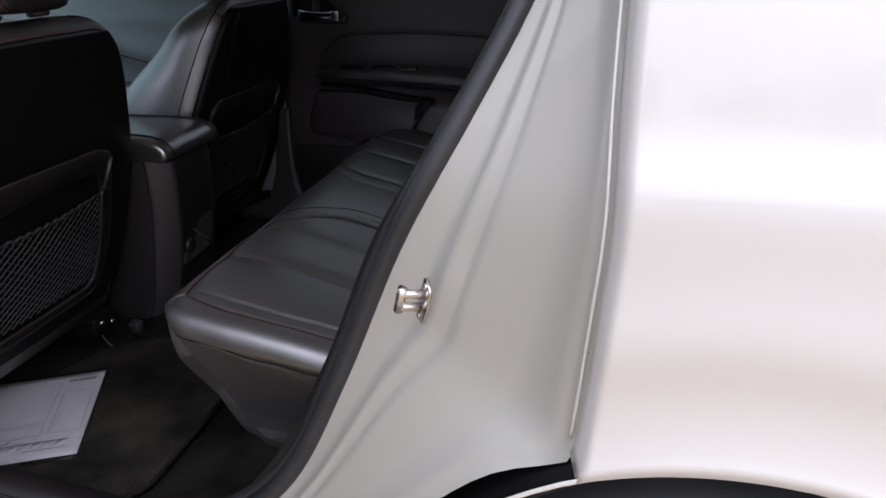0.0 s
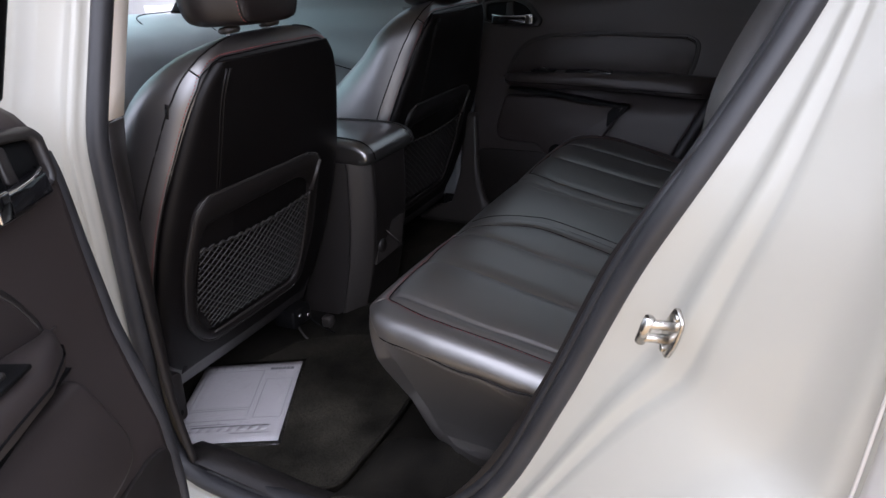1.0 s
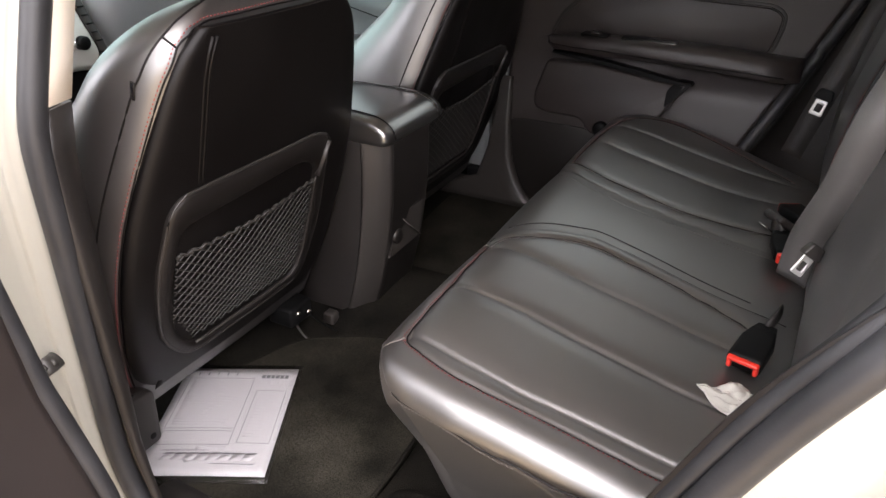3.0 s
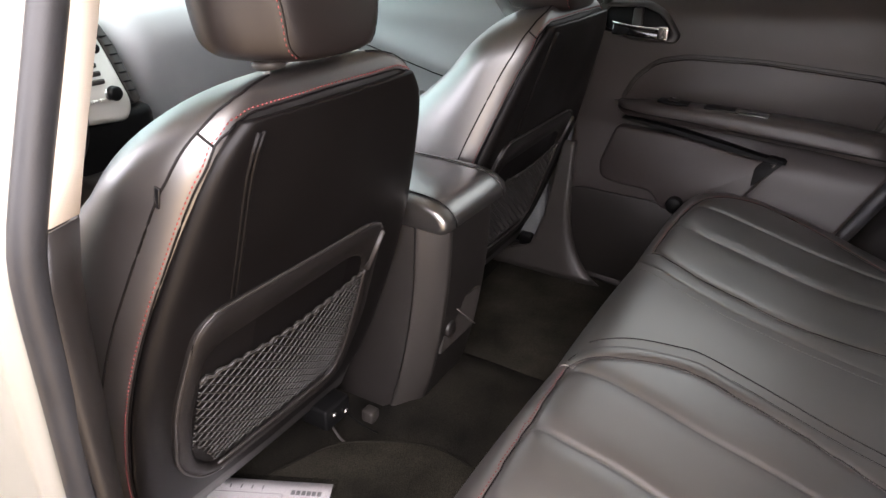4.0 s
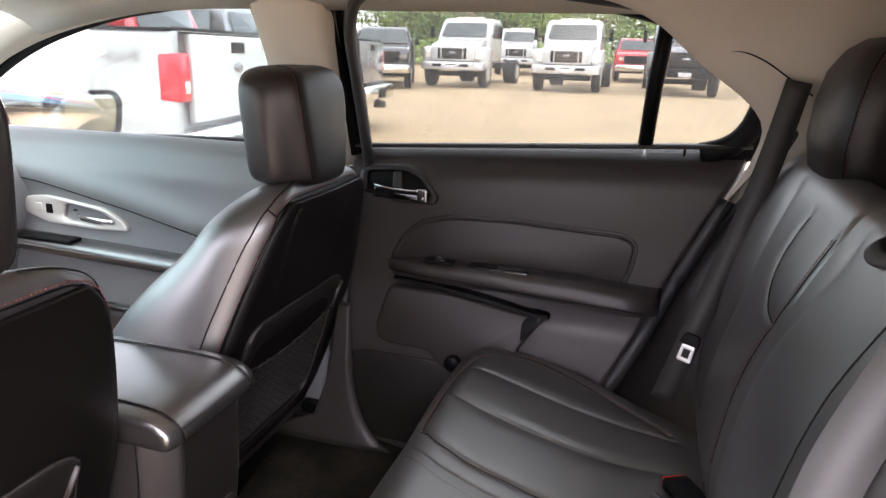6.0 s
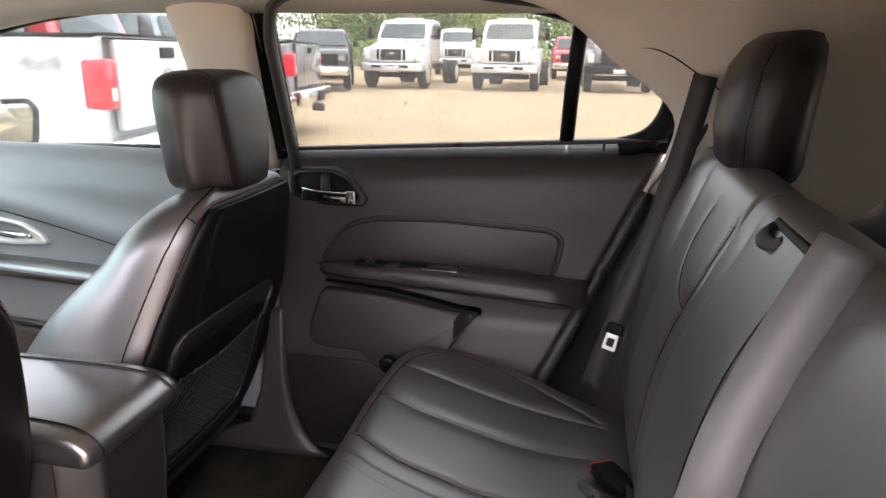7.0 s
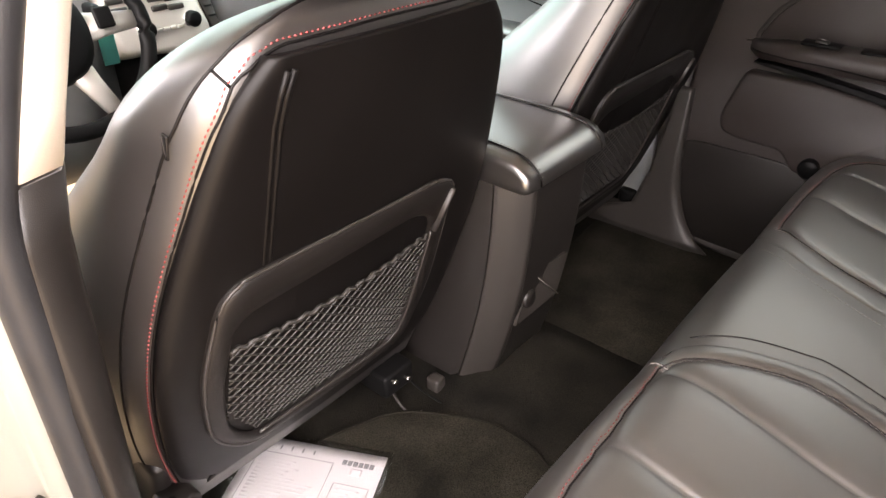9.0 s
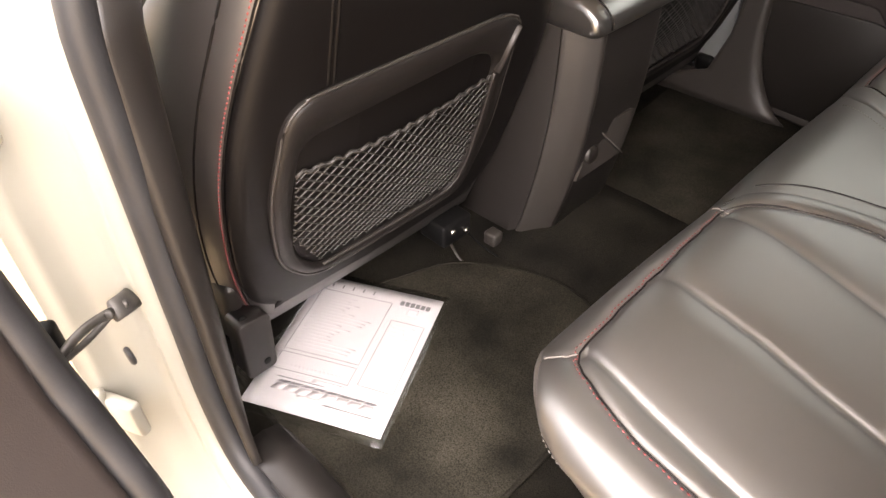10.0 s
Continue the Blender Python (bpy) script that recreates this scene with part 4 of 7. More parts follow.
class Upholstery:
    """A stuffed pad: a side profile carried from y0 to y1, its edges moved by tables of x, then drawn in along sewn lines."""

    def __init__(self, profile, y0, y1, r0, r1, warp0, warp1, ends=(False, False), n=400, step=.0026, lift=0.0, crown=.004, by_height=False):
        P = [Vector((p.x, p.y)) for p in cat_rom([(x, z, 0) for x, z in profile], n, True)]
        N = np.array([tuple(q) for q in outward(P)])
        P2 = np.array([tuple(p) for p in P])
        key = [p.y if by_height else p.x - (lerp_table([(.476, .10), (.496, .085), (.556, .048), (.632, .011), (.70, 0)], p.y) * max(0, min(1, (-.24 - p.x) / .16))) for p in P]
        s0 = np.array([smooth_table(warp0, k, .012) for k in key])
        s1 = np.array([smooth_table(warp1, k, .012) for k in key])
        under = .055 * np.clip((.655 - P2[:, 1]) / .18, 0, 1) ** 1.6 - .014 * np.sin(np.pi * np.clip((.745 - P2[:, 1]) / .20, 0, 1))
        s0, s1 = s0 + (under if ends[0] else 0), s1 - (under if ends[1] else 0)
        m = int((y1 - y0) / step)
        ys = [y0 + r0 * (1 - math.cos(k / 14 * math.pi / 2)) for k in range(14)]
        ys += [y0 + r0 + (y1 - y0 - r0 - r1) * k / m for k in range(m + 1)]
        ys += [y1 - r1 * (1 - math.cos((13 - k) / 14 * math.pi / 2)) for k in range(14)]
        rows = []
        for y in ys:
            e = 0.0
            if y - y0 < r0:
                e = r0 * (1 - max(0, 1 - ((r0 - (y - y0)) / r0) ** 2.6) ** (1 / 2.6))
            if y1 - y < r1:
                e = max(e, r1 * (1 - max(0, 1 - ((r1 - (y1 - y)) / r1) ** 2.6) ** (1 / 2.6)))
            t = (y - y0) / (y1 - y0)
            q = P2 - N * (e - crown * (1 - (2 * t - 1) ** 2))
            f0 = math.exp(-(y - y0) / .11) if ends[0] else 1 - t
            f1 = math.exp(-(y1 - y) / .11) if ends[1] else t
            rows.append(np.column_stack((q[:, 0], y + s0 * f0 + s1 * f1, q[:, 1] + lift)))
        self.co = np.array(rows)
        self.nr, self.n = len(ys), n
        self.tree = BVHTree.FromPolygons(self.co.reshape(-1, 3).tolist(), self.faces())

    def faces(self):
        n = self.n
        out = [(i * n + j, i * n + (j + 1) % n, (i + 1) * n + (j + 1) % n, (i + 1) * n + j) for i in range(self.nr - 1) for j in range(n)]
        return out + [tuple(range(n)), tuple(range((self.nr - 1) * n, self.nr * n))[::-1]]

    def on(self, plan, n=120):
        """A line given from above, laid on the top."""
        out = []
        for p in cat_rom([(x, y, 0) for x, y in plan], n):
            hit = self.tree.ray_cast(Vector((p.x, p.y, 1.3)), Vector((0, 0, -1)))[0]
            if hit is not None and hit.z > .60:
                out.append(hit)
        return out

    def front(self, plan, n=100):
        """A line given from ahead as (y, z), laid on the front."""
        out = []
        for p in cat_rom([(0, y, z) for y, z in plan], n):
            hit = self.tree.ray_cast(Vector((-.5, p.y, p.z)), Vector((1, 0, 0)))[0]
            if hit is not None:
                out.append(hit)
        return out

    def near(self, pts, n=120):
        """A line in space, drawn to the nearest surface."""
        return [self.tree.find_nearest(p)[0] for p in cat_rom(pts, n)]

    def sew(self, lines):
        """Draw the surface in along lines of (points, depth, width, soft depth, soft width)."""
        du = np.roll(self.co, -1, 1) - np.roll(self.co, 1, 1)
        dv = np.gradient(self.co, axis=0)
        nrm = np.cross(du, dv)
        nrm /= np.linalg.norm(nrm, axis=2, keepdims=True) + 1e-12
        mid = self.co.mean(axis=(0, 1))
        if ((self.co - mid) * nrm).sum() < 0:
            nrm = -nrm
        move = np.zeros(self.co.shape[:2])
        for pts, d1, w1, d2, w2 in lines:
            L = sum((b - a).length for a, b in zip(pts, pts[1:]))
            Q = cat_rom(pts, max(20, int(L / .0012)))
            kd = kdtree.KDTree(len(Q))
            for k, q in enumerate(Q):
                kd.insert(q, k)
            kd.balance()
            lo, hi = np.min(np.array(Q), axis=0) - .05, np.max(np.array(Q), axis=0) + .05
            pick = np.argwhere(((self.co > lo) & (self.co < hi)).all(axis=2))
            for i, j in pick:
                d = kd.find(self.co[i, j])[2]
                if d < .05:
                    move[i, j] += d1 * math.exp(-(d / w1) ** 2) + d2 * math.exp(-(d / w2) ** 2)
        self.co = self.co - nrm * move[:, :, None]
        self.tree = BVHTree.FromPolygons(self.co.reshape(-1, 3).tolist(), self.faces())

    def build(self, name, material, parent, label=""):
        me = bpy.data.meshes.new(name)
        me.from_pydata(self.co.reshape(-1, 3).tolist(), [], self.faces())
        bm = bmesh.new()
        bm.from_mesh(me)
        bpy.data.meshes.remove(me)
        return part(name, bm, material, parent, label)


bench = thing("rear_bench_cushion", "black leather rear bench cushion with sewn pleats and red stitching", "car seat")
# near seat: front band, panel seam, three pleats and a rolled rim beside the middle seat
up = Upholstery(CUSH, .205, .619, .036, .016, NEAR_END, NEAR_EDGE, (True, False))
panel_front = up.on([(-.523, .630), (-.520, .56), (-.516, .48), (-.508, .345), (-.502, .315), (-.488, .297), (-.43, .272), (-.38, .263), (-.30, .262), (-.20, .262), (-.04, .262)], 160)
panel_side = up.on([(-.523, .630), (-.503, .652), (-.470, .670), (-.43, .690), (-.39, .704), (-.345, .710), (-.27, .698), (-.20, .688), (-.116, .664), (-.06, .640)], 100)
rim_line = up.on([(-.530, .652), (-.516, .684), (-.455, .716), (-.39, .737), (-.352, .745), (-.265, .730), (-.17, .714), (-.08, .702), (-.02, .702)], 100)
piping = up.near([(-.556, .64, .742), (-.560, .55, .742), (-.556, .40, .742), (-.548, .345, .741), (-.532, .292, .740), (-.505, .257, .740), (-.45, .229, .740), (-.385, .214, .738), (-.29, .211, .722), (-.17, .211, .700), (-.04, .211, .68)], 160)
pleats = [up.on(q, 90) for q in ([(-.502, .320), (-.45, .307), (-.40, .297), (-.314, .288), (-.24, .290), (-.16, .292), (-.04, .292)],
                                 [(-.512, .471), (-.45, .458), (-.38, .450), (-.30, .438), (-.19, .431), (-.12, .427), (-.04, .424)],
                                 [(-.514, .620), (-.45, .614), (-.40, .604), (-.314, .588), (-.225, .582), (-.14, .576), (-.04, .570)])]
corner = up.near([(-.503, .313, .778), (-.515, .300, .770), (-.530, .290, .752), (-.536, .286, .740)], 20)
step_seam = up.near([(-.523, .632, .776), (-.535, .640, .765), (-.548, .646, .748)], 16)
up.sew([(panel_front, .0024, .0048, .0022, .014), (panel_side, .0022, .0040, .0030, .010), (rim_line, .0016, .0035, .0010, .008), (piping, .0026, .0042, .0016, .008), (corner, .0016, .003, .001, .006), (step_seam, .0016, .003, .001, .006)] + [(q, .0030, .0048, .0034, .020) for q in pleats])
near_pad = up.build("cushion_near", LEATHER_LIT, bench)
for line, colour, gap in ((panel_front, STITCH_RED, .0045), (panel_side, STITCH_GREY, -.0040), (rim_line, STITCH_GREY, .0), (piping, STITCH_GREY, .0)):
    line = drape(line, near_pad, .0006)
    part("seam", tube(line[::3], .0012, 6), LEATHER_DARK, near_pad)
    inner_c = Vector((-.28, .45, .75))
    side = [p + (p - inner_c).normalized() * gap for p in line]
    part("stitching", stitches(drape(side, near_pad, .0007) if gap else [p + Vector((0, 0, -.0045)) for p in line], r=.0009), colour, near_pad, kind="stuff")
for line in (corner, step_seam):
    part("cross_seam", tube(drape(line, near_pad, .0004), .0013, 6), STITCH_GREY, near_pad)

# middle seat: one plain pad
um = Upholstery(CUSH, .600, 1.071, .012, .012, NEAR_EDGE, FAR_EDGE, n=150, step=.008, lift=-.003)
mid_lines = [um.on(q, 80) for q in ([(-.516, .705), (-.455, .738), (-.39, .759), (-.352, .766), (-.265, .752), (-.17, .736), (-.08, .724)], [(-.523, 1.000), (-.45, .945), (-.40, .922), (-.34, .903), (-.24, .895), (-.15, .900), (-.06, .903)])]
mid_pad = um.build("cushion_middle", LEATHER_LIT, bench)
part("stitching", stitches(drape(mid_lines[1], mid_pad, .0007), r=.0009), STITCH_GREY, mid_pad, kind="stuff")
part("seam", tube(drape(mid_lines[0], mid_pad, .0003), .0011, 6), LEATHER_DARK, mid_pad)

# far seat
uf = Upholstery(CUSH, 1.045, 1.512, .016, .036, FAR_EDGE, FAR_END, (False, True))
f_front = uf.on([(-.524, 1.095), (-.523, 1.17), (-.521, 1.245), (-.508, 1.375), (-.475, 1.435), (-.42, 1.462), (-.34, 1.455), (-.20, 1.395), (-.06, 1.315)], 140)
f_side = uf.on([(-.524, 1.090), (-.48, 1.048), (-.45, 1.028), (-.40, 1.0), (-.33, .982), (-.25, .970), (-.16, .984), (-.06, 1.008)], 90)
f_pleats = [uf.on(q, 90) for q in ([(-.515, 1.243), (-.46, 1.205), (-.40, 1.177), (-.28, 1.150), (-.18, 1.147), (-.03, 1.180)], [(-.505, 1.376), (-.43, 1.345), (-.36, 1.320), (-.24, 1.296), (-.05, 1.298)])]
f_piping = uf.near([(-.556, 1.075, .742), (-.558, 1.2, .742), (-.552, 1.34, .742), (-.535, 1.42, .742), (-.49, 1.482, .742), (-.42, 1.506, .738), (-.30, 1.480, .722), (-.15, 1.41, .70), (-.05, 1.36, .68)], 140)
uf.sew([(f_front, .0024, .0048, .0022, .014), (f_side, .0024, .0048, .0022, .014), (f_piping, .0026, .0042, .0016, .008)] + [(q, .0030, .0048, .0034, .020) for q in f_pleats])
far_pad = uf.build("cushion_far", LEATHER_LIT, bench)
for line, colour in ((f_front, STITCH_RED), (f_side, STITCH_GREY), (f_piping, STITCH_GREY)):
    line = drape(line, far_pad, .0006)
    part("seam", tube(line[::3], .0012, 6), LEATHER_DARK, far_pad)
    part("stitching", stitches(drape([p + (p - Vector((-.28, 1.22, .75))).normalized() * .0045 for p in line], far_pad, .0007), r=.0009), colour, far_pad, kind="stuff")


seatback = thing("rear_seat_back", "black leather split rear seat back, upright", "car seat")
INNER = [(.70, .075), (.79, .062), (.87, .038), (.98, .010), (1.08, -.030), (1.15, -.062), (1.24, -.072), (1.30, -.058)]
ARM = [(.80, .030), (1.03, .022), (1.115, .015), (1.177, .0), (1.233, -.016), (1.30, -.030)]
ub = Upholstery(BACK, .205, .652, .05, .014, [(0, 0)], ARM, n=170, step=.006, crown=.006, by_height=True)
near_seams = [ub.front(q, 80) for q in ([(.330, 1.26), (.320, 1.1), (.310, .95), (.300, .80)], [(.560, 1.262), (.590, 1.236), (.615, 1.193), (.640, 1.133), (.655, 1.06)])]
ub.sew([(q, .0022, .007, .0025, .022) for q in near_seams])
ub.build("back_near", LEATHER_SEAT, seatback)
ub = Upholstery(BACK, .658, 1.024, .014, .012, ARM, INNER, n=170, step=.006, crown=.002, by_height=True)
mid_seams = [ub.front(q, 80) for q in ([(.905, 1.262), (.893, 1.225), (.915, 1.16), (.955, 1.08), (.985, .98), (1.005, .87), (1.02, .80)], [(.700, 1.262), (.712, 1.18), (.722, 1.10), (.728, .98), (.730, .82)])]
ub.sew([(mid_seams[0], .0014, .009, .0022, .020), (mid_seams[1], .0016, .006, .0016, .016)])
b_mid = ub.build("back_middle", LEATHER_SEAT, seatback)
part("armrest_seam", tube(drape(mid_seams[1], b_mid, .0003), .0014, 6), LEATHER_DARK, b_mid)
ub = Upholstery(BACK, 1.030, 1.515, .014, .05, INNER, [(0, 0)], n=330, step=.0035, crown=.005, by_height=True)
red_seam = ub.front([(.978, 1.240), (.977, 1.225), (.985, 1.154), (1.015, 1.084), (1.056, .98), (1.082, .872), (1.105, .80)], 100)
bolster = ub.front([(1.285, 1.255), (1.262, 1.20), (1.245, 1.12), (1.252, 1.037), (1.285, .95), (1.320, .86), (1.335, .80)], 100)
notch = ub.front([(1.116, 1.240), (1.120, 1.22), (1.118, 1.175), (1.098, 1.138), (1.060, 1.110), (1.012, 1.100)], 70)
ub.sew([(red_seam, .0024, .006, .0020, .016), (bolster, .0020, .008, .0050, .026), (notch, .0016, .005, .0016, .016)])
b_far = ub.build("back_far", LEATHER_SEAT, seatback)
for line in (red_seam, notch):
    part("insert_seam", tube(drape(line, b_far, .0003), .0012, 6), LEATHER_DARK, b_far)
part("stitching", stitches(drape([p + Vector((-.002, .005, 0)) for p in red_seam], b_far, .0006), r=.0009, up=(1, 0, 0)), STITCH_RED, b_far, kind="stuff")


# pull recess at the head of the folded armrest
part("pull_recess", rbox(.014, .225, .014, .004, (.110, .745, 1.274), 3, Matrix.Rotation(radians(38), 4, "Y")), PLASTIC_BLACK, b_mid, "black strap recess")
part("pull_strap", tube(cat_rom([(.098, .845, 1.272), (.088, .832, 1.268), (.086, .815, 1.262), (.092, .796, 1.262), (.100, .790, 1.268)], 20), (.004, .010), 8, flat=(1, 0, 1)), WEB_DARK, b_mid, "black webbing pull strap")


def build_rear_headrest(yc):
    h = thing("rear_headrest", "black leather headrest on chrome posts above the seat back", "headrest", "rear headrests", at=(0, yc, 0))
    rings = []
    x0 = .100
    for z, w, d, dx in ((0, .085, .5, .012), (.006, .10, .8, .008), (.03, .118, 1, 0), (.08, .130, 1.05, -.004), (.14, .136, 1.05, .0), (.19, .130, 1.0, .008), (.225, .112, .85, .020), (.243, .085, .6, .03), (.248, .03, .2, .045)):
        half = [(0, -.060), (w * .5, -.058), (w - .03, -.050), (w - .005, -.028), (w, 0), (w - .012, .035), (w - .05, .058), (w * .4, .064)]
        full = [(x0 + .065 + dx + o * d, y) for y, o in half]
        full = full + [(x, -y) for x, y in reversed(full[1:])]
        rings.append([Vector((p.x, p.y + yc, 1.262 + z)) for p in cat_rom([(x, y, 0) for x, y in full], 48, True)])
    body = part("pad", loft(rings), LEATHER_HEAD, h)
    for side in (-1, 1):
        pts = [Vector((x0 + .065 + dx - .040 * d, yc + side * (w - .013), 1.262 + z)) for z, w, d, dx in ((.006, .10, .8, .008), (.03, .118, 1, 0), (.08, .130, 1.05, -.004), (.14, .136, 1.05, .0), (.19, .130, 1.0, .008), (.225, .112, .85, .02))]
        part("seam", tube(drape(cat_rom(pts, 30), body, .0003), .0013, 6), LEATHER_DARK, body)
        part("stitching", stitches(drape([p + Vector((.002, side * .004, 0)) for p in cat_rom(pts, 30)], body, .0005), up=(1, side, 0)), STITCH_RED, body, kind="stuff")
        part("post", tube([(x0 + .066, yc + side * .055, 1.24), (x0 + .066, yc + side * .055, 1.29)], .006, 12), CHROME, h, "chrome post")
        part("post_guide", disc(.018, .010, (x0 + .066, yc + side * .055, 1.291), "z", 20, .003), PLASTIC_BLACK, h)


build_rear_headrest(1.265)
build_rear_headrest(far(1.265))


# ---- rear doors: built in the closed door's own plane, then set in place ----
OPEN = 67


def door_depth(x, z):
    """How far the trim stands in from the outer skin."""
    z0, z = z, z + (1.268 - belt_z(x)) * max(0, min(1, (z - 1.0) / .2))
    d = lerp_table([(.42, .225), (.6, .235), (.72, .232), (.88, .200), (1.0, .192), (1.12, .188), (1.19, .178), (1.222, .160), (1.243, .132), (1.257, .100), (1.268, .080)], z)
    r = max(0, min(1, (x + .62) / .25)) * max(0, min(1, (.95 - z0) / .12))
    return d + .045 * r * r * (3 - 2 * r)


def door_rear(z):
    return lerp_table([(.43, -.46), (.46, -.39), (.56, -.305), (.70, -.215), (.93, -.10), (1.17, .015), (1.24, .055), (1.28, .06)], z)


def belt_z(x):
    return 1.222 + .047 * (x + .9) / .75


def build_rear_door(near):
    label = "charcoal rear door trim with a chrome handle, door standing open" if near else "charcoal rear door trim with a chrome handle, door closed"
    d = thing("rear_door", label, "car door", "rear doors")
    if near:
        rot = Matrix.Translation((-.695, -.071, 0)) @ Matrix.Rotation(radians(-OPEN), 4, "Z") @ Matrix.Translation((.897, -.16, 0))

    def at(x, dep, z):
        """x along the car, dep inwards from the skin, z up."""
        if near:
            return rot @ Vector((x, -.055 + dep + lean(z) * .9, z))
        return Vector((x, 1.765 - dep - lean(z) * .9, z))

    def on(x, z, h):
        return at(x, door_depth(x, z) + h - lean(z) * .9, z)

    inward = (at(0, 1, .8) - at(0, 0, .8))
    rows = []
    for i in range(61):
        t = i / 60
        row = []
        for j in range(81):
            u = j / 80
            z0 = .43 + (1.27 - .43) * t
            x0, x1 = -.897, door_rear(z0)
            x = x0 + (x1 - x0) * u
            z = .43 + (belt_z(x) - .43) * t
            row.append(on(x, z, -.02 * max(0, (abs(u * 2 - 1) - .975) / .025) ** 2))
        rows.append(row)
    trim = part("trim_panel", sheet(rows, .02, -inward), DOOR_TRIM, d)
    # outer skin
    rows = [[at(x, -.01 - .02 * (1 - ((z - .85) / .5) ** 2) + .02, z) for x in [-.93 + (min(.2, door_rear(z) + .11) + .93) * j / 12 for j in range(13)]] for z in [.34 + .88 * i / 14 for i in range(15)]]
    part("outer_skin", sheet(rows, .01, inward), PAINT, d, "white pearl outer skin")
    rows = [[at(x, .02 + dd, z) for z in (.36, .6, .9, 1.12)] for x, dd in ((-.915, 0), (-.905, .04), (-.893, .09), (-.880, .13))]
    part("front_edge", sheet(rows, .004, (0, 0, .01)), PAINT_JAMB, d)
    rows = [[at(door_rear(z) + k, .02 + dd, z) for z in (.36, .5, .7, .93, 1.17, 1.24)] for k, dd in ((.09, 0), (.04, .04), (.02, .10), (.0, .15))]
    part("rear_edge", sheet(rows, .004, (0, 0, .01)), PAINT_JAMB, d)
    # belt strip with the lock knob
    part("belt_strip", tube([at(-.895 + .95 * k / 20, .080, belt_z(-.895 + .95 * k / 20) + .001) for k in range(21)], (.016, .006), 8, flat=(0, 0, 1)), PLASTIC, trim)
    part("lock_bezel", disc(.017, .004, at(-.43, .082, belt_z(-.43) + .003), "z", 20, .0015), PLASTIC_BLACK, trim)
    part("lock_knob", disc(.006, .010, at(-.43, .082, belt_z(-.43) + .003), "z", 14, .002), PLASTIC_GREY, trim)
    # insert with its raised lip
    ins = outline([(-.765, .945), (-.735, 1.005), (-.69, 1.048), (-.62, 1.066), (-.45, 1.072), (-.20, 1.062), (-.170, 1.045), (-.178, .99), (-.195, .945)], .02, 5)
    part("insert", plate(ins, on, .006, .003, -.004), DOOR_TRIM, trim, "charcoal vinyl insert")
    lip = [on(q.x, q.y, .0025) for q in inset2(ins, -.002)]
    part("insert_lip", tube(cat_rom(lip, 110, True), .0022, 6, True), PLASTIC_GREY, trim)
    # flat darker ring that paints the soft shading around the insert
    part("insert_shade", ring_plate(inset2(ins, -.011), [q.copy() for q in ins], on, .0012, -.004, .0006), PLASTIC, trim)
    # armrest
    rings = []
    for k in range(37):
        t = k / 36
        x = -.772 + .672 * t
        zt = lerp_table([(-.772, .945), (-.70, .957), (-.5, .966), (-.3, .962), (-.12, .950)], x)
        hh = lerp_table([(-.772, .020), (-.74, .036), (-.6, .046), (-.12, .050)], x)
        out_d = lerp_table([(-.772, .012), (-.745, .035), (-.68, .060), (-.5, .080), (-.17, .082), (-.13, .062), (-.10, .030)], x)
        ring = []
        for u, w in ((0, 0), (.5, .004), (.86, .002), (.96, -.006), (1.0, -.016), (1.0, -hh * .6), (.96, -hh * .92), (.85, -hh), (.4, -hh * 1.05), (0, -hh * 1.1)):
            ring.append(on(x, zt + w, -.01 + (out_d + .01) * u))
        rings.append(ring)
    arm = part("armrest", loft(rings), DOOR_TRIM, trim, "padded charcoal armrest")
    part("armrest_seam", tube([on(-.765 + .63 * k / 30, lerp_table([(-.772, .930), (-.6, .933), (-.12, .917)], -.765 + .63 * k / 30), lerp_table([(-.772, .014), (-.745, .035), (-.68, .0605), (-.5, .0805), (-.12, .0855)], -.765 + .63 * k / 30)) for k in range(31)], .0016, 6), PLASTIC_BLACK, arm)
    sw = outline([(-.66, 0), (-.40, 0), (-.385, 1), (-.50, 1), (-.51, .75), (-.60, .75), (-.61, 1), (-.68, 1)], .01, 3)
    for xc, wx in ((-.625, .075), (-.515, .07)):
        part("switch_plate", rbox(wx, .036, .006, .002, on(xc, .969, .045), 2, Matrix.Rotation(radians(-OPEN if near else 0), 4, "Z")), PLASTIC_BLACK, arm)
    part("window_switch", rbox(.026, .018, .009, .003, on(-.625, .973, .045), 2, Matrix.Rotation(radians(-OPEN if near else 0), 4, "Z") @ Matrix.Rotation(radians(8), 4, "Y")), PLASTIC, arm)
    part("switch_symbol", rbox(.008, .003, .0006, 0, on(-.625, .9785, .045), 1, Matrix.Rotation(radians(-OPEN if near else 0), 4, "Z") @ Matrix.Rotation(radians(8), 4, "Y")), PAPER, arm)
    part("pull_cup", rbox(.095, .034, .010, .004, on(-.45, .966, .05), 2, Matrix.Rotation(radians(-OPEN if near else 0), 4, "Z")), GLOSS_BLACK, arm)
    # thin black plate drawn as the shadow below the armrest
    shadow = cat_rom([(-.752, .905, 0), (-.60, .885, 0), (-.44, .868, 0), (-.345, .866, 0)], 30)
    gap = [Vector((q.x, q.y)) for q in shadow] + [Vector((q.x, q.y + .012 - .009 * abs(k / 29 * 2 - 1) ** 3)) for k, q in reversed(list(enumerate(shadow)))]
    part("armrest_shadow", plate(gap, on, .0305, .0008, .0), PLASTIC_BLACK, trim)
    # lower pocket, and a kick panel whose darker tone is painted shade
    poc = outline([(-.765, .885), (-.795, .78), (-.785, .745), (-.745, .735), (-.645, .733), (-.610, .690), (-.50, .70), (-.425, .765), (-.352, .872), (-.43, .868), (-.60, .882)], .018, 5)
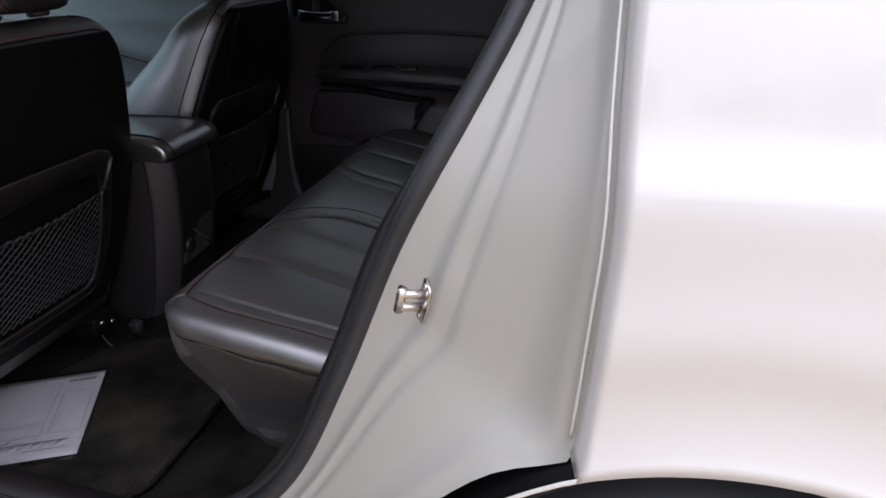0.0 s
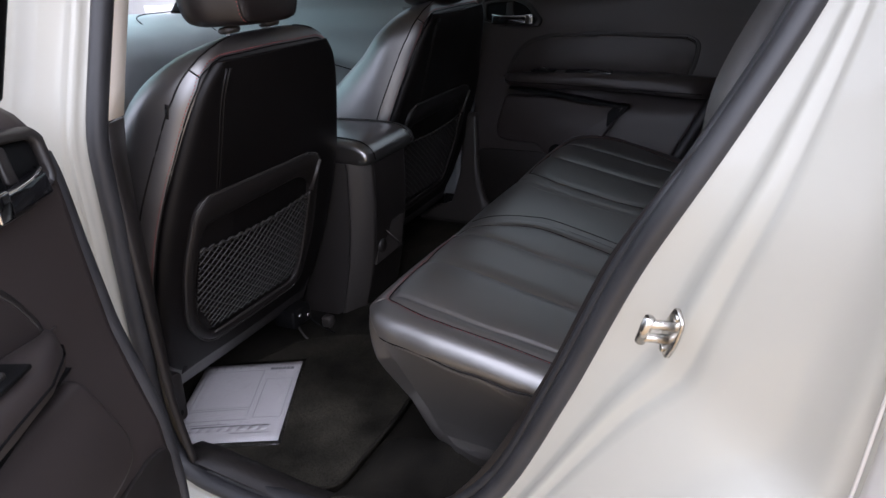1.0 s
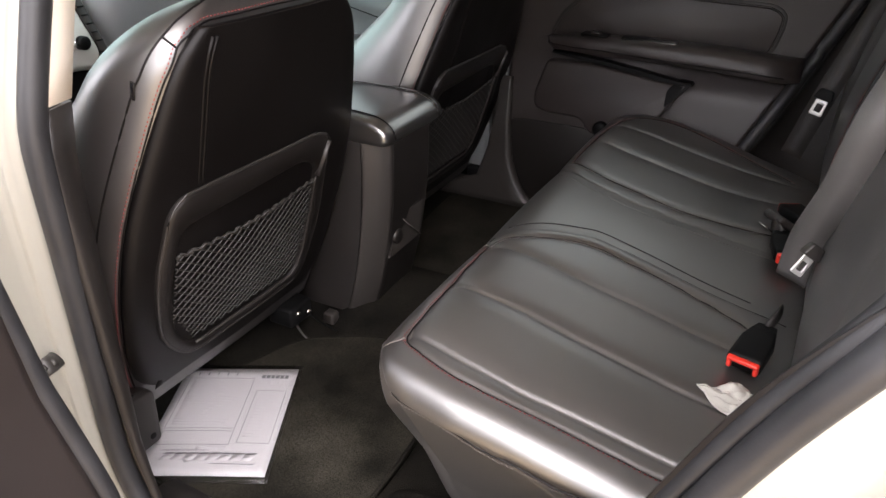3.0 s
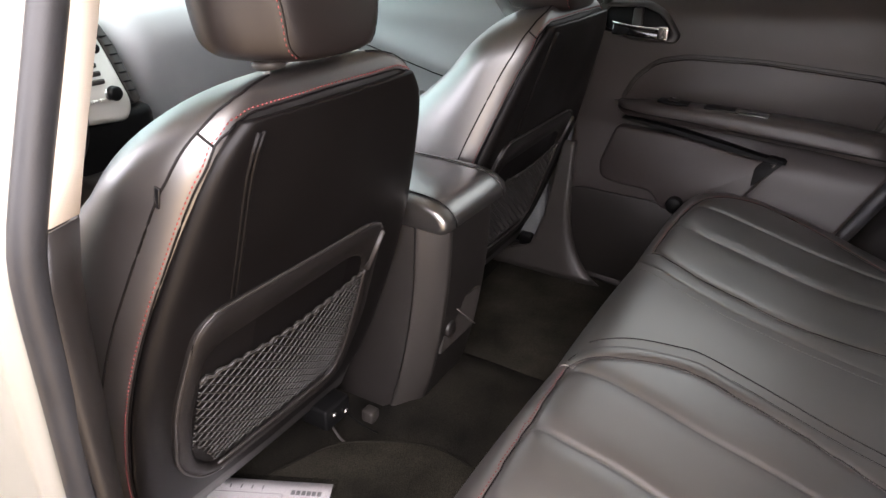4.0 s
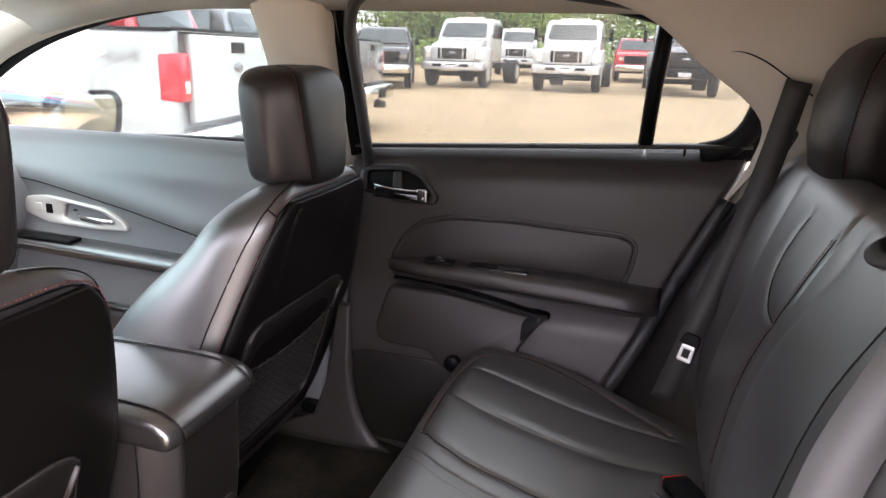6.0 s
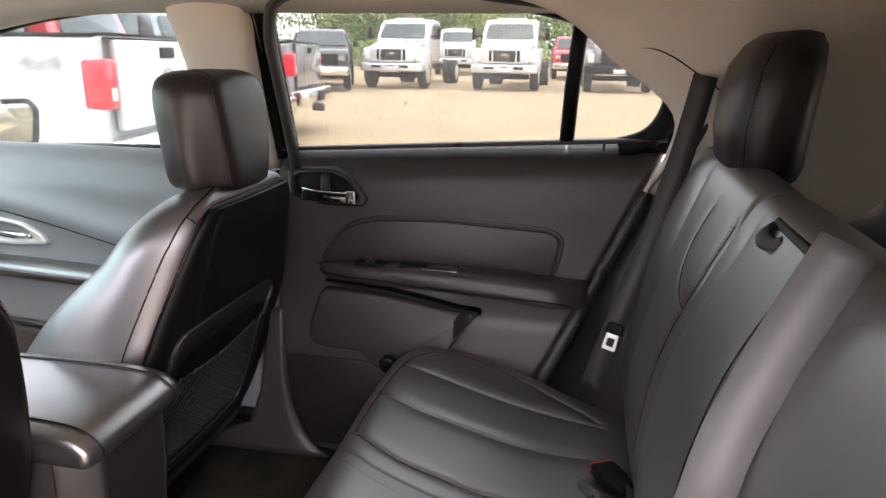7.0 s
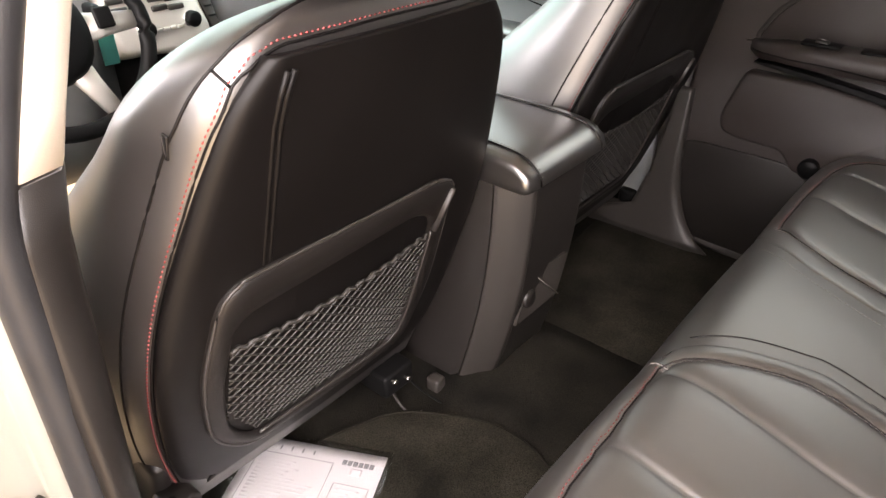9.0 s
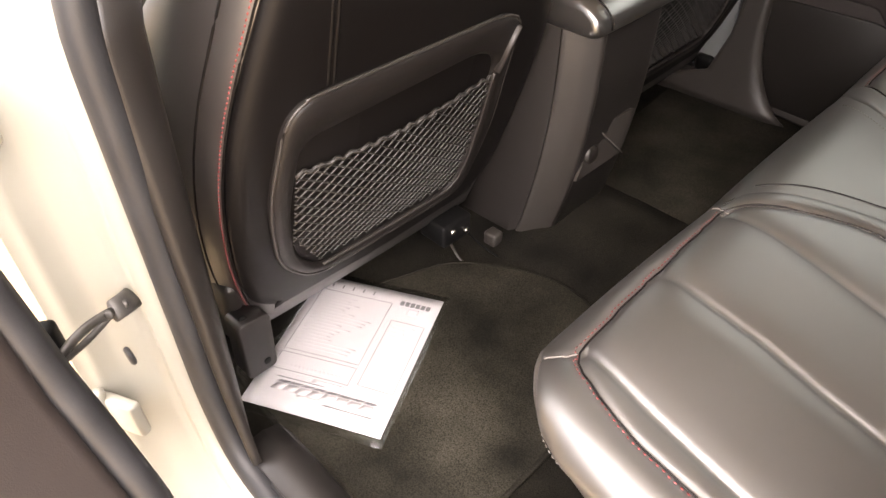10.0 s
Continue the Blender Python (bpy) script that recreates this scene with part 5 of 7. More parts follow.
    part("door_pocket", plate(poc, on, .028, .008, -.01), DOOR_TRIM, trim, "charcoal door pocket")
    # black wedge: that shadow carried on down the pocket's end
    part("pocket_end_shade", plate(outline([(-.408, .805), (-.345, .872), (-.385, .876), (-.408, .850)], .008, 4), on, .0295, .001, .0), PLASTIC_BLACK, trim)
    part("cup_end", disc(.022, .05, on(-.575, .715, .02), "y", 20, .004, turn=Matrix.Rotation(radians(-OPEN if near else 0), 4, "Z") @ Matrix.Rotation(math.pi / 2, 4, "X")), PLASTIC_BLACK, trim)
    kick = outline([(-.885, .445), (-.885, .685), (-.84, .70), (-.64, .70), (-.50, .66), (-.34, .60), (-.42, .46), (-.46, .445)], .02, 4)
    part("kick_panel", plate(kick, on, .006, .003, -.006), PLASTIC, trim, "scuffed charcoal lower panel with shade in its colour")
    # handle
    def on_h(x, z, h):
        return on(-.88 + (x + .862) * .74, z - .012, h) if near else on(x, z, h)
    bez = outline([(-.855, 1.118), (-.862, 1.182), (-.735, 1.190), (-.690, 1.172), (-.645, 1.118), (-.655, 1.098), (-.76, 1.098)], .014, 5)
    rec = outline([(-.838, 1.120), (-.840, 1.170), (-.745, 1.177), (-.700, 1.162), (-.668, 1.122), (-.675, 1.112), (-.76, 1.110)], .012, 5)
    han = part("handle_bezel", ring_plate(bez, rec, on_h, .014, -.004, .004), PLASTIC, trim)
    part("handle_cup", plate([q.copy() for q in rec], on_h, .003, .001, -.01), PLASTIC_BLACK, han)
    part("cup_web", plate(outline([(-.770, 1.130), (-.772, 1.174), (-.748, 1.175), (-.744, 1.132)], .006, 3), on_h, .009, .003, .0), PLASTIC, han)
    rings = []
    for x, zc, hh, dp in ((-.825, 1.138, .003, .000), (-.815, 1.138, .004, .012), (-.77, 1.133, .004, .020), (-.73, 1.131, .0045, .022), (-.700, 1.131, .006, .023), (-.690, 1.131, .006, .023)):
        rings.append([on_h(x, zc + hh * math.sin(a) * .6, dp + .002 + .004 * math.cos(a)) for a in [k * math.tau / 14 for k in range(14)]])
    part("handle_lever", loft(rings), CHROME, han, "chrome lever")
    part("lever_back", plate(outline([(-.815, 1.108), (-.815, 1.136), (-.695, 1.129), (-.690, 1.106)], .005, 3), on_h, .020, .003, .0), GLOSS_BLACK, han)
    part("lever_tip", rbox(.026, .012, .032, .003, on_h(-.684, 1.122, .024), 3, Matrix.Rotation(radians(-OPEN if near else 0), 4, "Z")), CHROME, han)
    # window frame and glass
    frame_pts = [(-.905, belt_z(-.9) - .02), (-.92, 1.35), (-.935, 1.50), (-.93, 1.57), (-.88, 1.597), (-.6, 1.602), (-.3, 1.583), (-.1, 1.535), (.005, 1.472), (.052, 1.42), (.060, 1.38), (.050, 1.333), (.028, 1.296), (-.005, 1.272), (-.05, 1.258)]
    F = cat_rom([(x, 0, z) for x, z in frame_pts], 90)
    part("window_frame", tube([at(p.x, .075, p.z) for p in F], (.026, .020), 10, flat=tuple(inward)), PLASTIC_BLACK, d, "black window frame")
    part("window_post", tube([at(-.172, .075, belt_z(-.17)), at(-.165, .075, 1.40), at(-.150, .075, 1.56)], (.017, .014), 8, flat=tuple(inward)), PLASTIC_BLACK, d, "black division post")
    arc = cat_rom([(-.05, 0, 1.258), (-.005, 0, 1.272), (.028, 0, 1.296), (.050, 0, 1.333), (.060, 0, 1.38), (.052, 0, 1.42)], 24)
    rim = cat_rom([(-.05, 0, 1.235), (.03, 0, 1.245), (.095, 0, 1.262), (.112, 0, 1.31), (.113, 0, 1.36), (.085, 0, 1.425)], 24)
    rows = [[at(a.lerp(b, k / 4).x, .078 + .004 * math.sin(math.pi * k / 4), a.lerp(b, k / 4).z) for a, b in zip(arc, rim)] for k in range(5)]
    part("corner_sail", sheet(rows, .006, tuple(inward)), PLASTIC_BLACK, d, "black corner panel behind the window")

    def pane(pts, name):
        P = [Vector(p) for p in pts]
        g = part(name, plate(P, lambda u, v, h: at(u, .062 + h, v), .004, .001), GLASS, d, "clear window glass")
        return g
    pane([(-.91, 1.20), (-.175, 1.24), (-.158, 1.565), (-.3, 1.585), (-.6, 1.60), (-.93, 1.60)], "window_pane")
    pane([(-.17, 1.24), (.07, 1.26), (.085, 1.37), (.03, 1.45), (-.1, 1.535), (-.152, 1.56)], "quarter_pane")
    part("vinyl_hook", rbox(.006, .010, .018, .002, at(-.085, .088, belt_z(-.08) - .012), 2), PLASTIC_BLACK, d)
    # seal round the trim
    edge = [(-.890, 1.13), (-.905, .8), (-.903, .5), (-.88, .425), (-.6, .415), (-.46, .42), (-.40, .45), (-.295, .565), (-.205, .70), (-.09, .93), (.0, 1.13), (.015, 1.165)]
    part("door_seal", tube([on(p.x, p.z, -.016) for p in cat_rom([(x, 0, z) for x, z in edge], 80)], .018, 8), RUBBER, d)
    return d, at


far_door, _ = build_rear_door(False)
near_door, near_at = build_rear_door(True)
rnd = random.Random(21)
bm = bmesh.new()
for _ in range(150):
    x, z, r = rnd.uniform(-.86, -.02), rnd.uniform(1.26, 1.54), rnd.uniform(.0008, .0024)
    y = 1.765 - .068 - lean(z) * .9
    c = Vector((x, y + .010, z))
    if x > -.1 and z > 1.42:
        continue
    rings = [[c + Vector((r * q * math.cos(a), h, r * q * 1.3 * math.sin(a))) for a in [k * math.tau / 8 for k in range(8)]] for q, h in ((1, 0), (.8, .0006), (.3, .001))]
    loft(rings, bm=bm)
part("rain_drops", bm, GLASS_FRONT, far_door, "fine rain drops", kind="stuff")
# the far doorway: painted jamb and seal behind the closed door
part("door_seal", tube([(p.x, far(.085 - .034 * max(0, min(1, (p.x + .80) / .25, (p.z - 1.34) / .1)) + lean(p.z)), p.z) for p in APATH], (.012, .020), 10, True, flat=(0, 1, 0)), RUBBER, car_body, "black rubber weatherstrip")
rings, _ = jamb_rings(True)
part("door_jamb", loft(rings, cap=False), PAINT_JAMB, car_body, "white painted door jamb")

# check arm between the pillar and the open door
check = thing("door_check_arm", "dark greasy steel door check arm bolted to the pillar", "door hardware", at=(-.855, .02, .805))
facing = Vector((.62, -.70, .35)).to_track_quat("Z", "Y").to_matrix().to_4x4()
part("bracket", tube([(-.883, .031, .788), (-.876, .020, .791), (-.866, .004, .797)], (.0125, .005), 12, flat=(.62, -.70, .35)), DARK_STEEL, check)
for name, p in (("pivot_bolt", (-.880, .027, .789)), ("rivet", (-.868, .008, .796))):
    part(name, disc(.0115, .014, Vector(p) + Vector((.62, -.70, .35)) * .004, "z", 20, .003, turn=Matrix.Translation(Vector(p) + Vector((.62, -.70, .35)) * .004) @ facing), DARK_STEEL, check)
    part("bolt_head", disc(.0055, .006, (0, 0, 0), "z", 6, .0015, turn=Matrix.Translation(Vector(p) + Vector((.62, -.70, .35)) * .013) @ facing), DARK_STEEL, check)
A0, A1 = Vector((-.868, .006, .796)), Vector((-.80, -.125, .784))
for dz, rr in ((.007, (.0042, .0058)), (-.007, (.0030, .0044))):
    P = [A0.lerp(A1, k / 14) + Vector((-.012 * math.sin(math.pi * k / 14), 0, dz * math.sin(math.pi * min(1, k / 8)))) for k in range(15)]
    part("arm", tube(P, rr, 8), DARK_STEEL, check)
part("spring_block", rbox(.022, .030, .050, .006, (-.866, -.062, .800), 3, Matrix.Rotation(radians(-30), 4, "Z")), PLASTIC_BLACK, check)
part("spring", tube([(-.858 + .006 * math.cos(k * .9), -.070 + .006 * math.sin(k * .9), .785 + .0012 * k) for k in range(40)], .0016, 6), STEEL, check)

# sheet taped inside the open door's window
stick = thing("window_sheet", "white printed sheet fixed inside the open door window", "paper sheet")


def on_glass(u, v, h):
    return near_at(u, .072 + h, v)


sp = [Vector(p) for p in ((-.80, 1.205), (-.56, 1.205), (-.56, 1.52), (-.80, 1.52))]
part("sheet", plate(sp, on_glass, .0015, .0004), PAPER, stick)
for k, (z, m2, w) in enumerate(((1.255, INK_PALE, .17), (1.285, INK_PALE, .20), (1.305, INK, .16), (1.34, INK_PALE, .20), (1.37, INK_PALE, .18), (1.41, INK, .12))):
    part("print_line", plate([Vector(p) for p in ((-.78, z), (-.78 + w, z), (-.78 + w, z + .0025), (-.78, z + .0025))], on_glass, .0022, .0001, .0014), m2, stick)

# ---- far front door ----
fd = thing("front_door", "charcoal front door trim with a silver handle plate, door closed", "car door")


def fd_y(x, z):
    ridge = lerp_table([(-2.2, 1.10), (-1.9, 1.065), (-1.6, 1.01), (-1.35, .955), (-1.0, .90)], x)
    y = lerp_table([(.43, 1.55), (.80, 1.56), (.95, 1.585), (1.10, 1.60), (1.17, 1.625), (1.215, 1.665)], z)
    k = (z - ridge) / .05
    return y - .022 * math.exp(-k * k) + .016 / (1 + math.exp(k * 3)) * 1.0


rows = [[(x, fd_y(x, z), z) for x in [-2.25 + 1.29 * j / 60 for j in range(61)]] for z in [.43 + .775 * i / 70 for i in range(71)]]
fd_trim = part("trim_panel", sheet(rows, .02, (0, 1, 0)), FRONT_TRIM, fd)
rid = [(x, lerp_table([(-2.2, 1.10), (-1.9, 1.065), (-1.6, 1.01), (-1.35, .955), (-1.0, .90)], x)) for x in [-2.2 + 1.2 * k / 40 for k in range(41)]]
part("ridge_seam", tube([(x, fd_y(x, z - .012) + .001, z - .014) for x, z in rid], .0022, 6), PLASTIC_BLACK, fd_trim)


def on_fd(u, v, h):
    return Vector((u, fd_y(u, v) - h, v))


hp_o = outline([(-1.99, .955), (-1.985, 1.002), (-1.90, 1.012), (-1.68, .992), (-1.615, .955), (-1.602, .930), (-1.72, .922), (-1.90, .928)], .02, 5)
hp_i = outline([(-1.84, .950), (-1.835, .990), (-1.80, .994), (-1.69, .980), (-1.655, .958), (-1.650, .945), (-1.72, .938), (-1.82, .940)], .012, 5)
hp = part("handle_plate", ring_plate(hp_o, hp_i, on_fd, .014, -.01, .004), SILVER, fd_trim, "satin silver handle plate")
part("handle_cup", plate([q.copy() for q in hp_i], on_fd, -.002, .001, -.02), PLASTIC_BLACK, hp)
part("handle_lever", tube([on_fd(-1.80, .955, .0), on_fd(-1.77, .952, .014), on_fd(-1.70, .950, .018), on_fd(-1.655, .950, .010)], (.006, .010), 10), CHROME, hp)
for u in (-1.93, -1.89):
    part("lock_button", rbox(.026, .006, .030, .003, on_fd(u, .972, .014), 2), PLASTIC_BLACK if u > -1.9 else SILVER, hp)
rings = []
for k in range(31):
    x = -2.15 + 1.10 * k / 30
    zt = lerp_table([(-2.15, .90), (-1.9, .893), (-1.05, .868)], x)
    rings.append([(x, fd_y(x, zt) + .01 - o, zt + w) for o, w in ((0, .0), (.05, .004), (.085, .001), (.095, -.012), (.09, -.034), (.06, -.045), (0, -.05))])
part("armrest", loft(rings), LEATHER, fd_trim, "padded armrest with a stitched edge")
part("armrest_seam", tube([(-2.1 + 1.0 * k / 20, fd_y(-2.1 + k / 20, .88) - .086, lerp_table([(-2.15, .886), (-1.9, .879), (-1.05, .854)], -2.1 + k / 20)) for k in range(21)], .0016, 6), STITCH_GREY, fd_trim)
part("switch_panel", rbox(.22, .05, .012, .005, (-1.86, 1.535, .898), 3), PLASTIC_BLACK, fd_trim)
part("map_pocket", rbox(.80, .05, .16, .03, (-1.55, 1.545, .62), 4), DOOR_TRIM, fd_trim)
part("map_pocket_lip", tube([(-1.98, 1.535, .735), (-1.6, 1.525, .71), (-1.15, 1.53, .70)], (.010, .007), 8), PLASTIC_GREY, fd_trim)
part("belt_strip", tube([(-2.2, 1.68, 1.165), (-1.9, 1.685, 1.187), (-1.5, 1.69, 1.203), (-.97, 1.695, 1.215)], (.018, .006), 8), PLASTIC, fd_trim)
wf = cat_rom([(-2.34, 1.66, 1.16), (-2.15, 1.635, 1.31), (-1.9, 1.61, 1.44), (-1.6, 1.595, 1.53), (-1.3, 1.59, 1.57), (-1.08, 1.59, 1.58)], 40)
part("window_frame", tube(wf, (.016, .014), 8), PLASTIC_BLACK, fd)
part("window_frame", tube([(-.99, 1.70, 1.19), (-1.0, 1.66, 1.40), (-1.01, 1.60, 1.58)], (.02, .016), 8), PLASTIC_BLACK, fd)
part("sail_panel", plate(outline([(-2.36, 1.15), (-2.08, 1.17), (-2.10, 1.30), (-2.16, 1.33)], .02, 4), lambda u, v, h: Vector((u, 1.655 - .2 * (v - 1.17) - h, v)), .012, .004), PLASTIC_BLACK, fd)
g = part("window_pane", plate([Vector(p) for p in ((-2.12, 1.16), (-1.0, 1.20), (-1.02, 1.57), (-1.3, 1.565), (-1.6, 1.525), (-1.9, 1.435), (-2.12, 1.32))], lambda u, v, h: Vector((u, 1.70 - .28 * (v - 1.2) + h, v)), .004, .001), GLASS_SIDE, fd, "clear window glass")
g.visible_shadow = False
rows = [[(x, 1.775 - lean(z), z) for x in (-2.6, -2.0, -1.5, -.95)] for z in (.30, .6, .9, 1.19)]
part("outer_skin", sheet(rows, .01, (0, -1, 0)), PAINT, fd)

# door mirror on the far side
mir = thing("door_mirror", "white door mirror with glass reflecting the lot", "car mirror", at=(-2.02, 1.92, 1.19))
TURN_M = Matrix.Translation((-2.03, 1.92, 0)) @ Matrix.Rotation(radians(-18), 4, "Z") @ Matrix.Translation((0, 0, 1.22)) @ Matrix.Rotation(radians(4), 4, "Y") @ Matrix.Translation((2.0, -1.92, -1.22))
rings = []
for t, s in ((0, 1.0), (.012, 1.0), (.028, .96), (.048, .80), (.060, .5), (.063, .1)):
    pp = outline([(-.135, -.090), (.115, -.078), (.128, .045), (.10, .084), (-.125, .086), (-.150, .03)], .035, 6)
    rings.append([TURN_M @ Vector((-2.00 - t, 1.92 + (q.x + .01) * s - .01, 1.22 + q.y * s)) for q in pp])
part("shell", loft(rings), PAINT, mir, "white mirror shell")
pp = outline([(-.135, -.090), (.115, -.078), (.128, .045), (.10, .084), (-.125, .086), (-.150, .03)], .035, 6)
part("bezel", ring_plate(pp, inset2(pp, .016), lambda u, v, h: TURN_M @ Vector((-1.998 + h, 1.92 + u, 1.22 + v)), .012, 0, .003), PLASTIC_BLACK, mir)
part("mirror_glass", plate(inset2(pp, .009), lambda u, v, h: TURN_M @ Vector((-1.996 + h, 1.92 + u, 1.22 + v)), .003, .0005), mat("mirror glass", (.50, .54, .52), .02, 1.0, var=0), mir, "convex mirror glass")
part("arm", rbox(.07, .16, .05, .02, (-2.07, 1.79, 1.175), 3), PLASTIC_BLACK, mir)


# ---- centre console ----
con = thing("centre_console", "charcoal centre console with a padded black leather lid", "console")


def con_section(x, w0, w1, z0, z1, r=.03):
    return [Vector((x, CY + q.x, q.y)) for q in outline([(-w0, z0), (w0, z0), (w1, z1), (-w1, z1)], r, 5)]


rings = [con_section(x, w0, w1, z0, z1, r) for x, w0, w1, z0, z1, r in ((-1.05, .122, .116, .41, .868, .02), (-1.15, .128, .118, .41, .865, .02), (-1.35, .125, .115, .41, .78, .02), (-1.75, .13, .12, .41, .74, .02), (-1.98, .14, .14, .41, .76, .02))]
part("body", loft(rings), PLASTIC, con, "charcoal console body")


def con_rear(z):
    """How far the rear end tucks forward towards the floor."""
    t = (z - .42) / .46
    return .070 * max(0, 1 - t) ** 2.2


rings = []
for i in range(25):
    z = .42 + .462 * i / 24
    k, w = con_rear(z), .010 * max(0, 1 - (z - .42) / .3)
    half = [(-.822 - k, .0), (-.820 - k, .045), (-.819 - k, .074), (-.826 - k, .083), (-.868 - k * .9, .108 + w), (-.882 - k * .9, .114 + w), (-.95, .121 + w), (-1.10, .124 + w)]
    ring = [(x, CY + y, z) for x, y in half] + [(x, CY - y, z) for x, y in reversed(half[1:])]
    rings.append(ring)
sharp(part("rear_body", loft(rings), PLASTIC, con, "charcoal rear end of the console"), 25)
for side in (-1, 1):
    rows = []
    for i in range(25):
        z = .425 + .452 * i / 24
        k, w = con_rear(z), .010 * max(0, 1 - (z - .42) / .3)
        rows.append([Vector((-.8185 - k, CY + side * .072, z)), Vector((-.824 - k, CY + side * .0855, z)), Vector((-.846 - k * .95, CY + side * (.099 + w * .5), z)), Vector((-.866 - k * .9, CY + side * (.1115 + w), z)), Vector((-.874 - k * .9, CY + side * (.1145 + w), z))])
    part("corner_strip", sheet(rows, .004, (-1, 0, 0)), PLASTIC_GREY, con, "satin grey corner strip")
def wedge(a, b, c, material, name):
    """A thin triangular plate on the console's rear face."""
    bm = bmesh.new()
    tri = [Vector((x, CY + y, z)) for x, y, z in (a, b, c)]
    loft([tri, [p + Vector((-.006, 0, -.001)) for p in tri]], bm=bm)
    return part(name, bm, material, con, smooth=False)


wedge((-.824, .052, .680), (-.842, -.033, .668), (-.832, .043, .590), PLASTIC_GREY, "pocket_side")
wedge((-.842, -.034, .666), (-.838, -.081, .580), (-.832, .042, .588), PLASTIC_GREY, "pocket_floor")
part("pocket_edge", tube([(-.838, CY - .033, .668), (-.828, CY + .043, .590)], .0015, 6), STITCH_GREY, con)
part("power_outlet", disc(.018, .014, (-.838, CY - .046, .622), "x", 20, .004), PLASTIC, con, "round black socket cap")
# lid: a padded top that rolls over the rear edge
lid_prof = [(-1.30, .895), (-1.26, .910), (-1.1, .922), (-.95, .924), (-.86, .920), (-.825, .910), (-.806, .892), (-.803, .872), (-.815, .862), (-.86, .862), (-1.1, .868), (-1.28, .872)]
rings = []
P = cat_rom([(x, z, 0) for x, z in lid_prof], 48, True)
cx, cz = -1.03, .893
for y, e in ((-.122, .55), (-.121, .25), (-.116, .10), (-.105, .03), (-.09, .0), (-.03, .0), (.03, .0), (.09, 0), (.105, .03), (.116, .10), (.121, .25), (.122, .55)):
    rings.append([(p.x + (cx - p.x) * e * .16, CY + y, p.y + (cz - p.y) * e) for p in P])
lid = part("armrest_lid", loft(rings), LEATHER_LID, con, "padded black leather armrest lid")
for side in (-1, 1):
    line = [Vector((x, CY + side * .093, z + .0015)) for x, z in ((-1.26, .910), (-1.1, .922), (-.95, .924), (-.86, .920), (-.825, .910), (-.8045, .892), (-.8015, .875))]
    line = cat_rom(line, 40)
    part("lid_seam", tube(line, .0016, 6), LEATHER_DARK, lid)
    part("stitching", stitches([p + Vector((0, side * -.004, .001)) for p in line], r=.0008, up=(0, 1, 0)), STITCH_GREY, lid, kind="stuff")
part("foot_tab", rbox(.03, .028, .03, .006, (-.962, .700, .425), 3), PLASTIC_GREY, con)
part("wire", tube(cat_rom([(-1.0, .612, .465), (-.992, .615, .435), (-.975, .618, .412), (-.955, .622, .405), (-.945, .64, .404)], 20), .0028, 6), PLASTIC_GREY, con)
part("wire", tube(cat_rom([(-.985, .64, .47), (-.965, .655, .44), (-.945, .672, .415), (-.93, .68, .405)], 20), .002, 6), PLASTIC_BLACK, con)
for y, z in ((.598, .492), (.632, .478)):
    part("track_bolt", disc(.006, .010, (-.972, y, z), "x", 12, .002), STEEL, con)
part("track_box", rbox(.07, .075, .05, .008, (-1.01, .615, .482), 3), PLASTIC_BLACK, con, "black gloss runner end box")
part("fixing_screw", disc(.007, .008, (-1.035, .686, .52), "x", 12, .002), STEEL, con)

# ---- dashboard ----
dash = thing("dashboard", "grey dashboard with a silver centre stack and a lit blue screen", "dashboard")
rows = []
for i in range(19):
    t = i / 18
    prof = cat_rom([(-2.62, 0, 1.13), (-2.45, 0, 1.175), (-2.2, 0, 1.19), (-2.02, 0, 1.165), (-1.93, 0, 1.09), (-1.95, 0, .98), (-1.98, 0, .85), (-2.05, 0, .65), (-2.2, 0, .50)], 19)
    p = prof[i]
    rows.append([(p.x - .05 * abs(v) ** 2 - .12 * math.exp(-((v + .04) / .19) ** 4) * (1 if p.z < 1.18 else .3), CY + v * .77, p.z - .03 * abs(v) ** 3) for v in [k / 30 - 1 for k in range(61)]])
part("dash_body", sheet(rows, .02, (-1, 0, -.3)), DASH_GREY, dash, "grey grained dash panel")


def on_stack(u, v, h):
    """The centre stack's face: u across, v up its slope."""
    return Vector((-1.955 + h - .36 * (v - 1.0), CY + u * .92 - .033 - .15 * (v - .9), v)) + Vector((0, 0, h * .3))


st = outline([(-.165, .885), (.065, .866), (.100, .905), (.100, 1.06), (.078, 1.165), (.045, 1.205), (-.12, 1.21), (-.155, 1.16)], .03, 5)
stack = part("centre_panel", plate(st, on_stack, .03, .012, -.06), SILVER, dash, "satin silver centre stack")
part("screen_hood", plate(outline([(-.145, 1.052), (.040, 1.042), (.052, 1.165), (.036, 1.19), (-.135, 1.195)], .015, 4), on_stack, .034, .004, .02), PLASTIC_BLACK, stack)
part("screen", plate(outline([(-.125, 1.066), (.018, 1.056), (.030, 1.155), (-.125, 1.168)], .004, 3), on_stack, .0375, .001, .03), SCREEN, stack, "lit blue display")
part("screen_mark", plate(outline([(-.025, 1.105), (.012, 1.102), (.013, 1.112), (-.025, 1.116)], .002, 2), on_stack, .0385, .0003, .037), SCREEN_TEXT, stack)
part("screen_bar", plate(outline([(-.12, 1.148), (.02, 1.14), (.021, 1.147), (-.12, 1.156)], .002, 2), on_stack, .0385, .0003, .037), glow_mat("lit pale bar", (.6, .75, .9), .7), stack)
